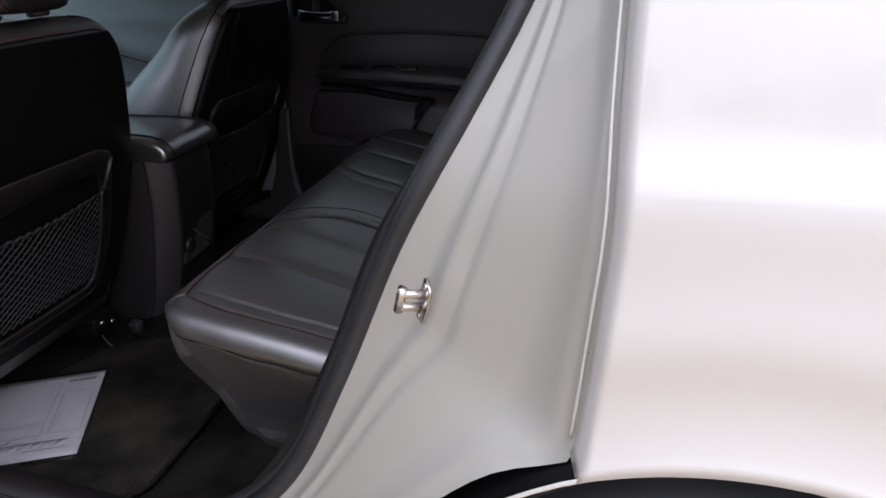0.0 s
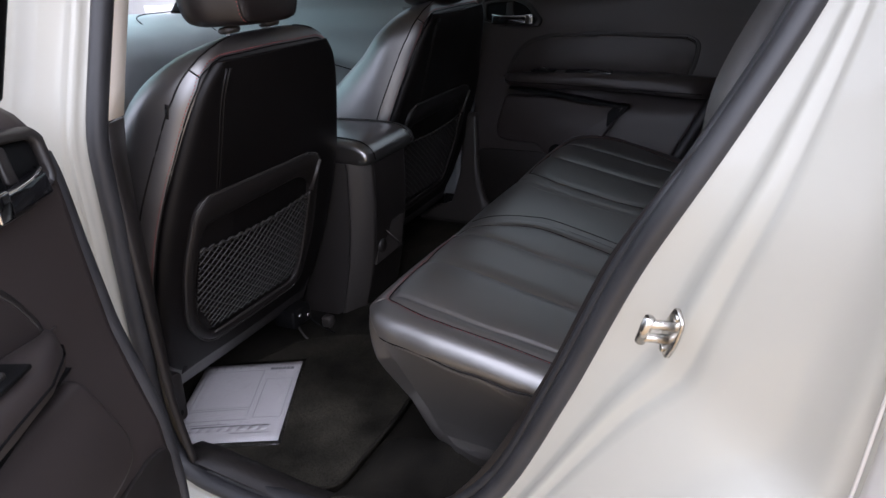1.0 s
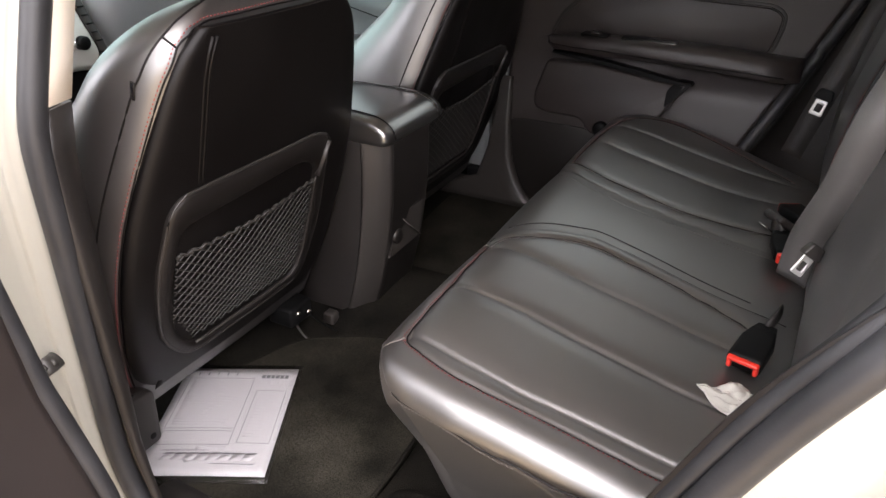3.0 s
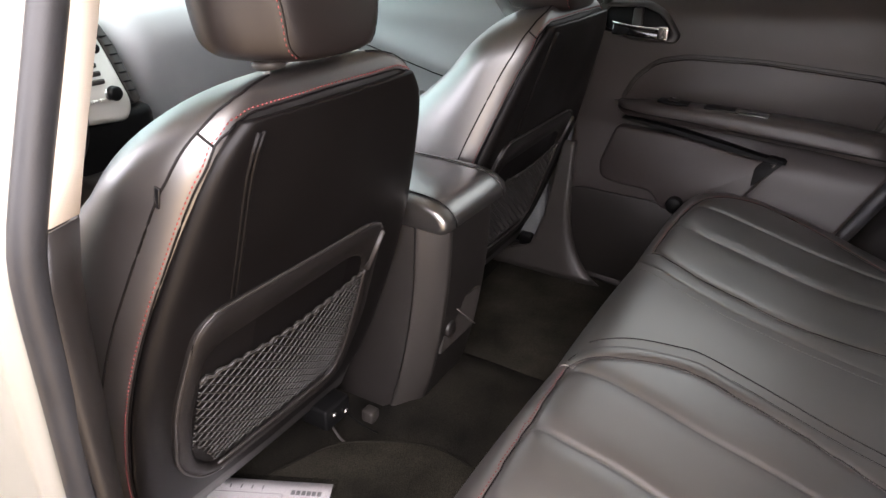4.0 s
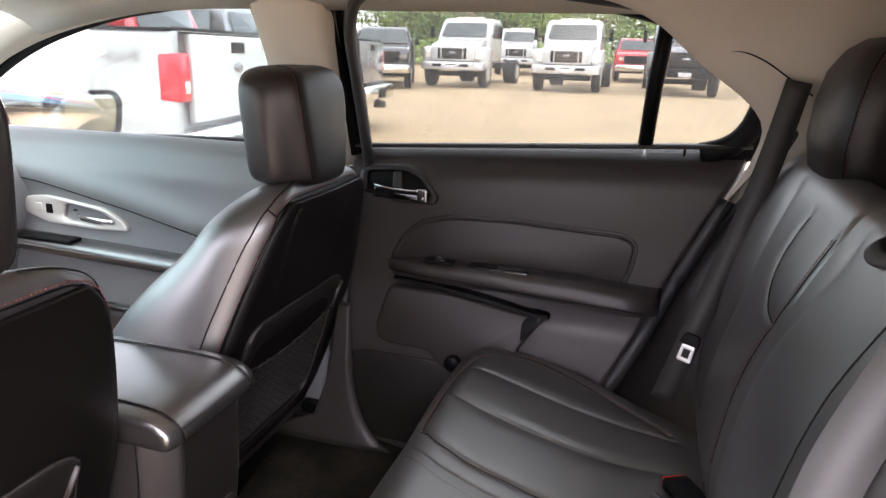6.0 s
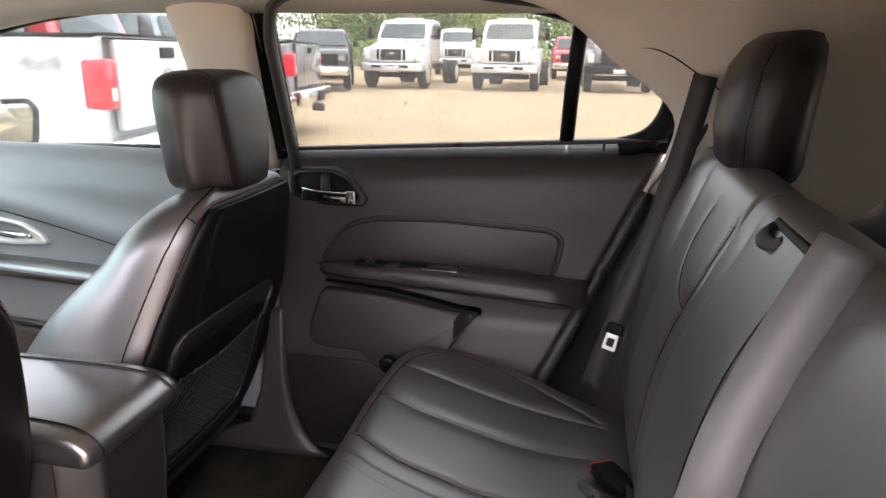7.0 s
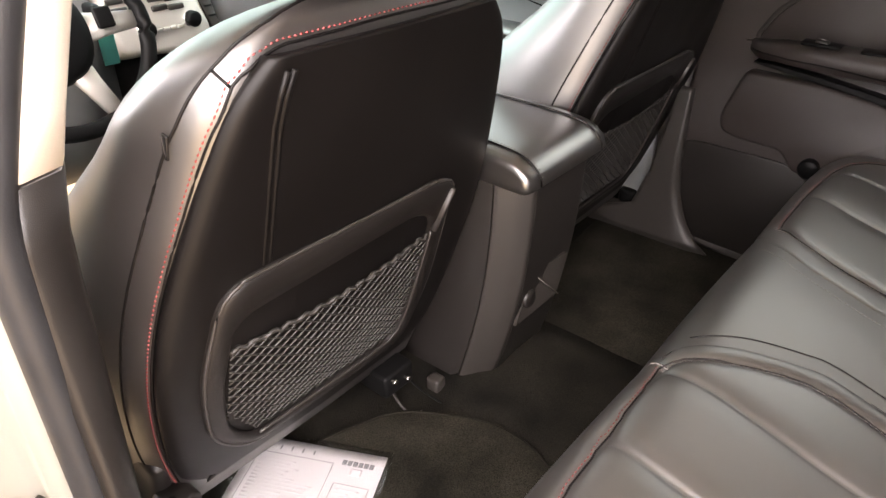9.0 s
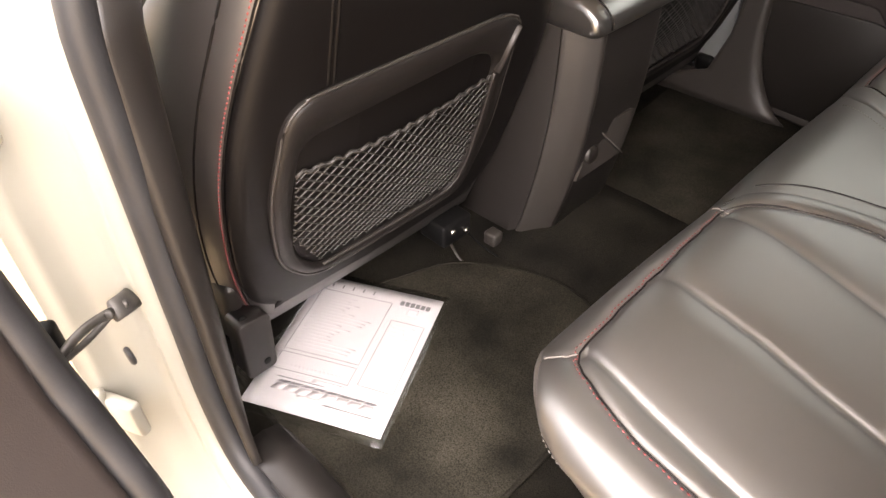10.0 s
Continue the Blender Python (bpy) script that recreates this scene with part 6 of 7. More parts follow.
for u, v, r in ((-.084, .930, .019), (.050, .935, .019), (.060, 1.045, .012), (-.15, 1.03, .013)):
    n = on_stack(u, v, .031)
    part("knob", disc(r, .026, n + Vector((.010, 0, .003)), "x", 24, .005), PLASTIC_BLACK, stack, "black knob with a bright rim")
    part("knob_rim", disc(r * 1.12, .006, n + Vector((.001, 0, 0)), "x", 24, .002), CHROME, stack)
for v in (1.018, .998, .978):
    for u in (-.125, -.078, -.020, .025):
        part("button", rbox(.010, .040, .013, .003, on_stack(u, v - (u + .1) * .08, .032), 2), PLASTIC_GREY, stack)
for u in (-.10, -.074, -.048, -.022, .004, .028):
    part("small_button", rbox(.008, .018, .008, .002, on_stack(u, 1.042 - (u + .1) * .06, .032), 2), SILVER, stack)
for u in (-.050, -.030, -.010, .012):
    part("small_button", rbox(.008, .015, .009, .002, on_stack(u, .925, .032), 2), SILVER, stack)
for side in (1, -1):
    vo = outline([(side * .110, .90), (side * .140, .905), (side * .146, 1.05), (side * .122, 1.155), (side * .090, 1.155), (side * .106, 1.05)], .015, 5)
    part("vent_frame", plate(vo, on_stack, .016, .006, -.06), PLASTIC_GREY, dash)
    for k in range(9):
        v = .935 + .023 * k
        part("vent_slat", rbox(.008, .022, .004, .001, on_stack(side * lerp_table([(.93, .124), (1.05, .126), (1.13, .108)], v), v, .017), 1), PLASTIC_BLACK, dash)
part("airbag_seam", tube(cat_rom([(-1.985, 1.22, 1.13), (-2.06, 1.22, 1.18), (-2.10, 1.35, 1.186), (-2.08, 1.50, 1.172), (-1.99, 1.53, 1.10)], 30), .0022, 6), PLASTIC_BLACK, dash)
part("lower_panel", rbox(.20, .26, .20, .03, (-2.0, CY, .80), 4), PLASTIC_BLACK, dash)

# steering wheel
whl = thing("steering_wheel", "black leather steering wheel with silver spokes", "steering wheel", at=(-1.66, .44, 1.03))
WM = Matrix.Translation((-1.66, .44, 1.03)) @ Matrix.Rotation(radians(66), 4, "Y")


def on_wheel(a, r, h=0):
    return WM @ Vector((r * math.cos(a), r * math.sin(a), h))


part("rim", tube([on_wheel(k * math.tau / 64, .182) for k in range(64)], .0155, 12, True), PLASTIC_BLACK, whl, "black leather rim")
part("hub", loft([[on_wheel(a, r * (1 + .1 * math.cos(2 * a)), h) for a in [k * math.tau / 28 for k in range(28)]] for r, h in ((.085, -.03), (.085, .0), (.078, .014), (.055, .024), (.01, .027))]), PLASTIC_BLACK, whl)
for a in (math.pi / 2, -math.pi / 2, .38, -.38):
    rr = [[on_wheel(a, r, -.006 + .010 * q2) + (WM.to_3x3() @ Vector((-math.sin(a), math.cos(a), 0))) * (w * q1) for q1, q2 in ((-1, 0), (-.8, 1), (.8, 1), (1, 0), (.8, -1), (-.8, -1))] for r, w in ((.06, .030), (.11, .022), (.17, .017))]
    part("spoke", loft(rr), SILVER, whl, "silver spoke")
for a in (math.pi / 2 + .08, -math.pi / 2 - .08):
    part("spoke_buttons", rbox(.04, .035, .01, .006, on_wheel(a, .105, .014), 3, WM.to_3x3().to_4x4()), PLASTIC_BLACK, whl)
part("column", tube([on_wheel(0, .0, -.02), on_wheel(0, .0, -.20)], .055, 16), PLASTIC_BLACK, whl)
keys = thing("car_key", "chrome key ring with a teal plastic tag hanging from the ignition", "key", at=(-1.78, .575, 1.0))
part("key_head", rbox(.05, .02, .035, .008, (-1.765, .575, 1.03), 3), PLASTIC_BLACK, keys)
part("ring", tube([(-1.745, .578 + .014 * math.sin(a), 1.012 + .014 * math.cos(a)) for a in [k * math.tau / 20 for k in range(20)]], .0016, 6, True), CHROME, keys)
part("tag", rbox(.006, .034, .07, .003, (-1.742, .580, .962), 2), TEAL, keys, "teal plastic tag")
part("cluster_hood", rbox(.20, .40, .14, .05, (-2.02, .44, 1.175), 4), PLASTIC, dash)

# windscreen and its pillars
rows = [[(x, CY + v * w, z) for v in [k / 6 - 1 for k in range(13)]] for x, z, w in ((-2.66, 1.13, .70), (-2.2, 1.36, .655), (-1.72, 1.575, .60))]
wsn = part("windscreen", sheet(rows, .004, (0, 0, 1)), GLASS_FRONT, car_body, "clear windscreen")
wsn.visible_shadow = False
part("windscreen_edge", tube([(-2.60, CY + v * .72, 1.165 - .02 * v * v) for v in [k / 8 - 1 for k in range(17)]], (.012, .010), 8), PLASTIC_BLACK, car_body)
rows = [[(x, CY + v * .78, z - .03 * v * v) for v in [k / 6 - 1 for k in range(13)]] for x, z in ((-2.66, 1.08), (-3.0, 1.06), (-3.4, .98), (-3.55, .80))]
part("bonnet", sheet(rows, .01, (0, 0, -1)), PAINT, car_body)
part("rear_view_mirror", rbox(.03, .24, .065, .02, (-1.93, CY, 1.50), 4), PLASTIC_BLACK, car_body)

# ---- seat belts ----
def strap(pts, width, side, thick=.0014):
    """A flat belt along pts; side is the way across it."""
    P = cat_rom(pts, 40)
    rings = []
    for i, p in enumerate(P):
        d = (P[min(i + 1, 39)] - P[max(i - 1, 0)]).normalized()
        s = Vector(side) - d * d.dot(Vector(side))
        s.normalize()
        n = d.cross(s) * thick
        s = s * (width / 2)
        rings.append([p - s + n, p + s + n, p + s - n, p - s - n])
    return loft(rings)


belt_far = thing("seat_belt", "black seat belt hanging with a bright steel tongue", "seat belt", "seat belts")
part("webbing", strap([(.098, 1.465, 1.43), (.060, 1.44, 1.25), (.006, 1.41, 1.06), (-.045, 1.375, .90), (-.080, 1.385, .765)], .047, (.96, -.18, -.2)), WEB_DARK, belt_far)
part("belt_slot", strap([(-.04, 1.484, 1.481), (-.008, 1.479, 1.481), (.034, 1.481, 1.465), (.08, 1.489, 1.436), (.13, 1.485, 1.402)], .003, (0, 0, 1), .001), PLASTIC_BLACK, belt_far)
nT, uT = Vector((-.19, -.95, .25)).normalized(), Vector((.96, -.18, -.2))
uT = (uT - nT * uT.dot(nT)).normalized()
TG = Matrix.Translation((-.048, 1.338, .897)) @ Matrix((nT, uT, nT.cross(uT))).transposed().to_4x4()




def add_tongue(belt, M, grip):
    def on_tongue(u, v, h):
        return M @ Vector((h, u * .8, v * .8))
    part("tongue_plate", ring_plate(outline([(-.018, -.022), (.018, -.022), (.016, .024), (-.016, .024)], .006, 4), outline([(-.009, -.012), (.009, -.012), (.009, .010), (-.009, .010)], .003, 4), on_tongue, .003, 0, .0008), TONGUE, belt, "bright steel tongue")
    part("tongue_grip", plate(outline([(-.026, .022), (.026, .022), (.018, .052), (-.018, .052)], .008, 4), on_tongue, .008, .003, -.006), grip, belt)


add_tongue(belt_far, TG, PLASTIC_BLACK)
belt_near = thing("seat_belt", "seat belt in a door-lit grey across the near seat back with a steel tongue", "seat belt", "seat belts")
part("webbing", strap([(.100, .605, 1.315), (.060, .585, 1.24), (.018, .560, 1.15), (.000, .545, 1.09), (-.012, .570, 1.0), (-.030, .630, .90), (-.035, .655, .82)], .047, (.87, -.39, -.23)), WEB, belt_near)
nT, vT = Vector((-.098, -.876, .473)), Vector((.407, .398, .822))
nT = Matrix.Rotation(radians(52), 3, vT) @ nT
TN = Matrix.Translation((-.030, .562, .894)) @ Matrix((nT, vT.cross(nT), vT)).transposed().to_4x4() @ Matrix.Scale(.8, 4)
add_tongue(belt_near, TN, PLASTIC_GREY)


def buckle(button, back, label):
    b = thing("belt_buckle", label, "seat belt buckle", "belt buckles", at=button)
    ax = (Vector(back) - Vector(button)).normalized()
    ay = Vector((0, 0, 1)).cross(ax).normalized()
    M = Matrix.Translation(Vector(button) + ax * .034) @ Matrix((ax, ay, ax.cross(ay))).transposed().to_4x4()
    rr = [[M @ Vector((x, q.x * s, q.y * s2)) for q in outline([(-.024, -.011), (.024, -.011), (.024, .011), (-.024, .011)], .006, 3)] for x, s, s2 in ((.060, .6, .6), (.04, .8, .9), (.02, 1, 1), (-.02, 1.02, 1.02), (-.032, 1.0, 1.0))]
    part("housing", loft(rr), PLASTIC_BLACK, b)
    rim = part("release_button", rbox(.012, .044, .007, .003, (0, 0, 0), 2, M @ Matrix.Translation((-.034, 0, .0065))), RED, b, "red release button")
    for s in (-1, 1):
        part("button_side", rbox(.010, .007, .016, .002, (0, 0, 0), 2, M @ Matrix.Translation((-.034, s * .0185, -.002))), RED, rim)
    part("strap", tube([M @ Vector((.055, 0, 0)), M @ Vector((.12, 0, -.01))], (.004, .016), 8), WEB_DARK, b)
    return b


buckle((-.069, .509, .748), (-.052, .585, .758), "black belt buckle with a red button lying on the cushion")
buckle((-.037, .868, .748), (-.062, .960, .752), "black belt buckle with a red button in the seat gap")
buckle((-.055, 1.13, .735), (-.025, 1.07, .742), "black belt buckle turned over in the seat gap")
tongue = thing("belt_tongue", "grey plastic belt tongue with a bright steel blade", "seat belt", at=(-.067, 1.02, .735))
part("grip", rbox(.05, .055, .018, .007, (-.067, 1.028, .748), 3, Matrix.Rotation(radians(40), 4, "Z") @ Matrix.Rotation(radians(35), 4, "Y")), PLASTIC_GREY, tongue)
part("blade", rbox(.035, .022, .003, .001, (-.085, 1.005, .736), 2, Matrix.Rotation(radians(40), 4, "Z") @ Matrix.Rotation(radians(35), 4, "Y")), STEEL, tongue)

# ---- tissue on the cushion ----
EDGE = cat_rom([(-.122, .410, 0), (-.116, .414, 0), (-.100, .419, 0), (-.080, .443, 0), (-.069, .444, 0), (-.033, .433, 0), (-.013, .432, 0), (.002, .410, 0), (-.012, .388, 0), (-.046, .367, 0), (-.064, .373, 0), (-.096, .382, 0), (-.112, .400, 0)], 66, True)
gr = []
for i in range(14):
    row = []
    for j in range(67):
        e = EDGE[j % 66]
        k = (.02 + .98 * i / 13) * (1 + (.05 * noise.noise(Vector((e.x * 260, e.y * 260, 2))) if i > 9 else 0))
        x, y = -.055 + (e.x + .062) * k * 1.06, .452 + (e.y - .408) * k * 1.06
        fold = abs(.020 * noise.noise(Vector((x * 24, y * 24, 7)))) + abs(.009 * noise.noise(Vector((x * 70, y * 70, 1))))
        row.append((x, y, .7225 - .17 * (x + .055) + fold * (1 - .6 * k ** 3)))
    gr.append(row)
ob = part("tissue", sheet(gr, .0015, (0, 0, -1)), TISSUE, None)
tagged(ob, "crumpled white tissue lying on the black cushion", "tissue")

# ---- printed sheet on the floor mat ----
pap = thing("paper_sheet", "white printed sheet in a clear sleeve on the floor mat", "paper sheet", at=(-.93, .335, .44))
O, U = Vector((-1.112, .394, .4265)), Vector((.213, .110, -.0)).normalized()
V = Vector((.150, -.261, 0)).normalized()
V = (V - U * V.dot(U)).normalized()
Nn = U.cross(V) * -1
if Nn.z < 0:
    Nn = -Nn


def on_paper(u, v, h):
    """u along the short edge, v along the long one, in metres from the far corner."""
    return O + U * (u * 1.10) + V * (v * 1.07) + Nn * (h + .0025 * math.sin(u * 14) * math.sin(v * 9))


rows = [[on_paper(.216 * i / 12, .279 * j / 14, .001) for i in range(13)] for j in range(15)]
part("sheet", sheet(rows, .0006, tuple(-Nn)), PAPER, pap)
SLEEVE = glass_mat("clear plastic sleeve", (.97, .97, .97), .08)
sl = part("sleeve", sheet([[on_paper(-.008 + .232 * i / 12, -.010 + .305 * j / 14, .0022) for i in range(13)] for j in range(15)], .0003, tuple(-Nn)), SLEEVE, pap, "clear plastic sleeve")
sl.visible_shadow = False


def ink(u0, v0, u1, v1, m, name="print_bar", h=.0016):
    n = 5
    part(name, sheet([[on_paper(u0 + (u1 - u0) * i / n, v0 + (v1 - v0) * j / n, h) for i in range(n + 1)] for j in range(n + 1)], .0002, tuple(-Nn)), m, pap)


def ink_box(u0, v0, u1, v1):
    w = .0009
    ink(u0, v0, u1, v0 + w, INK, "print_rule"), ink(u0, v1 - w, u1, v1, INK, "print_rule")
    ink(u0, v0 + w, u0 + w, v1 - w, INK, "print_rule"), ink(u1 - w, v0 + w, u1, v1 - w, INK, "print_rule")


ink_box(.014, .030, .138, .170), ink_box(.014, .176, .138, .210), ink_box(.150, .066, .206, .205)
random.seed(4)
for k, c in enumerate(("a", "b", "c", "d", "e", "f", "g", "h", "i", "j")):  # a row of digits, as bars
    if k not in (3, 7):
        ink(.026 + .0092 * k, .013, .0285 + .0092 * k, .0215, INK_PALE if k % 2 else INK)
for k in range(6):
    ink(.150 + .0088 * k, .020, .157 + .0088 * k, .030, INK)
ink(.168, .034, .186, .048, INK_PALE)
for k in range(18):
    ink(.022, .042 + .0068 * k, .022 + random.uniform(.045, .105), .0446 + .0068 * k, INK_PALE)
for k in range(15):
    ink(.156, .075 + .0080 * k, .156 + random.uniform(.018, .042), .0776 + .0080 * k, INK_PALE)
for k in range(15):
    ink(.024 + .0068 * k, .198, .0285 + .0068 * k, .204, INK_PALE)
# the seller's mark: slanted blocks in a row, over a pale emblem
def ink_slant(u, v, w, h, m, lean_u=.006):
    pts = [(u + lean_u, v), (u + w + lean_u, v), (u + w, v + h), (u, v + h)]
    part("mark_block", sheet([[on_paper(*pts[0], .0017), on_paper(*pts[1], .0017)], [on_paper(*pts[3], .0017), on_paper(*pts[2], .0017)]], .0002, tuple(-Nn)), m, pap)


for k in range(8):
    u = .034 + .0195 * k
    ink_slant(u, .228, .0165, .0040, INK)
    ink_slant(u - .003, .2335, .0165, .0125, INK_PALE)
ink_slant(.028, .222, .075, .0016, INK), ink_slant(.115, .252, .075, .0016, INK)
ink(.085, .214, .135, .2215, INK_PALE, "mark_block"), ink(.075, .247, .125, .2515, INK_PALE, "mark_block")
part("cushion_latch", tube([(-.42, .36, .470), (-.395, .37, .482), (-.36, .378, .476)], (.004, .007), 8), STEEL, bench)


# ---- vehicles on the lot ----
def xf(p, heading):
    """A placing: x forward, y to its left, z up, standing at p and headed so many degrees from +x."""
    return Matrix.Translation((p[0], p[1], ground_z(p[1]))) @ Matrix.Rotation(radians(heading), 4, "Z")


def lofted(sections, M, n=28):
    """Sections across the vehicle: (x, half width, low, high, corner)."""
    rings = []
    for x, w, z0, z1, r in sections:
        rings.append([M @ Vector((x, q.x, q.y)) for q in outline([(-w, z0), (w, z0), (w, z1), (-w, z1)], r, 4)])
    return loft(rings)


def road_wheel(parent, M, x, y, r, w=.24):
    c = M @ Vector((x, y, r))
    R = M.to_3x3().to_4x4() @ Matrix.Rotation(math.pi / 2, 4, "X")
    t = part("wheel", disc(r, w, c, "z", 28, .04, turn=R), TYRE, parent)
    side = 1 if y > 0 else -1
    part("rim", disc(r * .62, .02, M @ Vector((x, y + side * w * .5, r)), "z", 20, .006, turn=R), SILVER, t)


def build_heavy_truck(p, heading, paint, label, dark_grille=False):
    """A medium-duty truck seen from the front."""
    t = thing("work_truck", label, "truck", "trucks in the far row", at=(p[0], p[1], ground_z(p[1])))
    M = xf(p, heading)
    part("hood", lofted([(1.9, .78, .95, 1.38, .10), (1.85, .82, .90, 1.46, .12), (1.2, .86, .90, 1.60, .14), (.55, .90, .90, 1.72, .14)], M), paint, t)
    part("cab", lofted([(.62, .98, .85, 1.72, .10), (.55, 1.0, .85, 1.75, .10), (.15, .98, .85, 2.30, .16), (-.1, .96, .85, 2.42, .16), (-1.2, .96, .85, 2.44, .16), (-1.35, .95, .85, 2.36, .16)], M), paint, t)
    part("windscreen", plate(outline([(-.86, 1.76), (.86, 1.76), (.78, 2.26), (-.78, 2.26)], .08, 4), lambda u, v, h: M @ Vector((.60 - (v - 1.76) * .86 + h, u, v)), .03, .004, -.02), AUTO_GLASS, t)
    for s in (-1, 1):
        part("side_window", plate(outline([(.10, 1.72), (-1.1, 1.72), (-1.1, 2.22), (-.15, 2.22)], .06, 4), lambda u, v, h: M @ Vector((u, s * (.985 + h), v)), .012, .003, -.04), AUTO_GLASS, t)
        part("fender", lofted([(1.72, .10, .62, 1.30, .09), (1.65, .17, .60, 1.36, .10), (1.2, .22, .80, 1.42, .12), (.8, .20, .66, 1.36, .10), (.62, .12, .60, 1.25, .06)], M @ Matrix.Translation((0, s * 1.0, 0))), paint, t)
        part("headlamp", rbox(.08, .22, .30, .03, M @ Vector((1.74, s * .93, 1.12)), 3, M.to_3x3().to_4x4()), LAMP_GLASS, t)
        part("mirror", rbox(.10, .14, .42, .04, M @ Vector((.35, s * 1.32, 1.92)), 3, M.to_3x3().to_4x4()), PLASTIC_BLACK, t)
        part("mirror_arm", tube([M @ Vector((.30, s * .98, 1.80)), M @ Vector((.33, s * 1.28, 1.85))], .02, 6), PLASTIC_BLACK, t)
        road_wheel(t, M, 1.15, s * 1.0, .48, .28)
        road_wheel(t, M, -3.2, s * .95, .48, .5)
    part("grille_surround", plate(outline([(-.60, .92), (.60, .92), (.62, 1.40), (-.62, 1.40)], .06, 4), lambda u, v, h: M @ Vector((1.88 + h, u, v)), .05, .01, -.05), paint if not dark_grille else PLASTIC_BLACK, t)
    gr = part("grille", plate(outline([(-.38, .97), (.38, .97), (.38, 1.34), (-.38, 1.34)], .03, 3), lambda u, v, h: M @ Vector((1.93 + h, u, v)), .012, .003, -.01), PLASTIC_BLACK, t, "black grille")
    for k in range(5):
        part("bar", rbox(.02, .74, .022, .006, M @ Vector((1.945, 0, 1.00 + .075 * k)), 2, M.to_3x3().to_4x4()), DARK_STEEL, gr)
    for s in (-1, 1):
        part("side_vent", plate(outline([(s * .43, .97), (s * .53, .97), (s * .53, 1.34), (s * .43, 1.34)], .02, 3), lambda u, v, h: M @ Vector((1.93 + h, u, v)), .012, .003, -.01), PLASTIC_BLACK, t)
    part("badge", disc(.11, .02, M @ Vector((1.955, 0, 1.18)), "x", 24, .005, turn=M.to_3x3().to_4x4() @ Matrix.Rotation(math.pi / 2, 4, "Y") @ Matrix.Diagonal((.55, 1.2, 1, 1))), TRUCK_GREY, t, "plain oval badge")
    part("bumper", lofted([(2.10, .95, .62, .86, .06), (2.0, 1.12, .60, .88, .06), (1.75, 1.18, .60, .88, .05)], M), paint if not dark_grille else PLASTIC_BLACK, t)
    for u in (-.5, 0, .5):
        part("bumper_slot", rbox(.02, .34, .09, .02, M @ Vector((2.10, u, .76)), 2, M.to_3x3().to_4x4()), PLASTIC_BLACK, t)
    part("number_plate", rbox(.012, .40, .14, .01, M @ Vector((2.115, 0, .70)), 2, M.to_3x3().to_4x4()), PAPER, t)
    part("axle", rbox(.25, 1.6, .18, .05, M @ Vector((1.15, 0, .46)), 2, M.to_3x3().to_4x4()), PLASTIC_BLACK, t)
    part("frame_rails", rbox(6.0, .86, .22, .04, M @ Vector((-2.6, 0, .72)), 2, M.to_3x3().to_4x4()), PLASTIC_BLACK, t)
    part("roof_lamp_bar", rbox(.12, 1.1, .06, .02, M @ Vector((-.25, 0, 2.45)), 2, M.to_3x3().to_4x4()), LAMP_GLASS, t)
    return t


TY = 24.6
build_heavy_truck((-7.05, TY + 1.3), -92, TRUCK_WHITE, "white medium-duty truck with a black grille facing the car")
build_heavy_truck((-3.12, TY + 1.3), -90, TRUCK_WHITE, "white medium-duty truck with a black grille facing the car")
build_heavy_truck((.65, TY + 1.6), -88, TRUCK_GREY, "grey medium-duty truck with a dark grille and bumper", True)
build_heavy_truck((4.6, TY + 2.0), -88, TRUCK_WHITE, "white medium-duty truck parked at the end of the row")
build_heavy_truck((-7.6, 39), -84, TRUCK_WHITE, "white medium-duty truck standing in the second row")


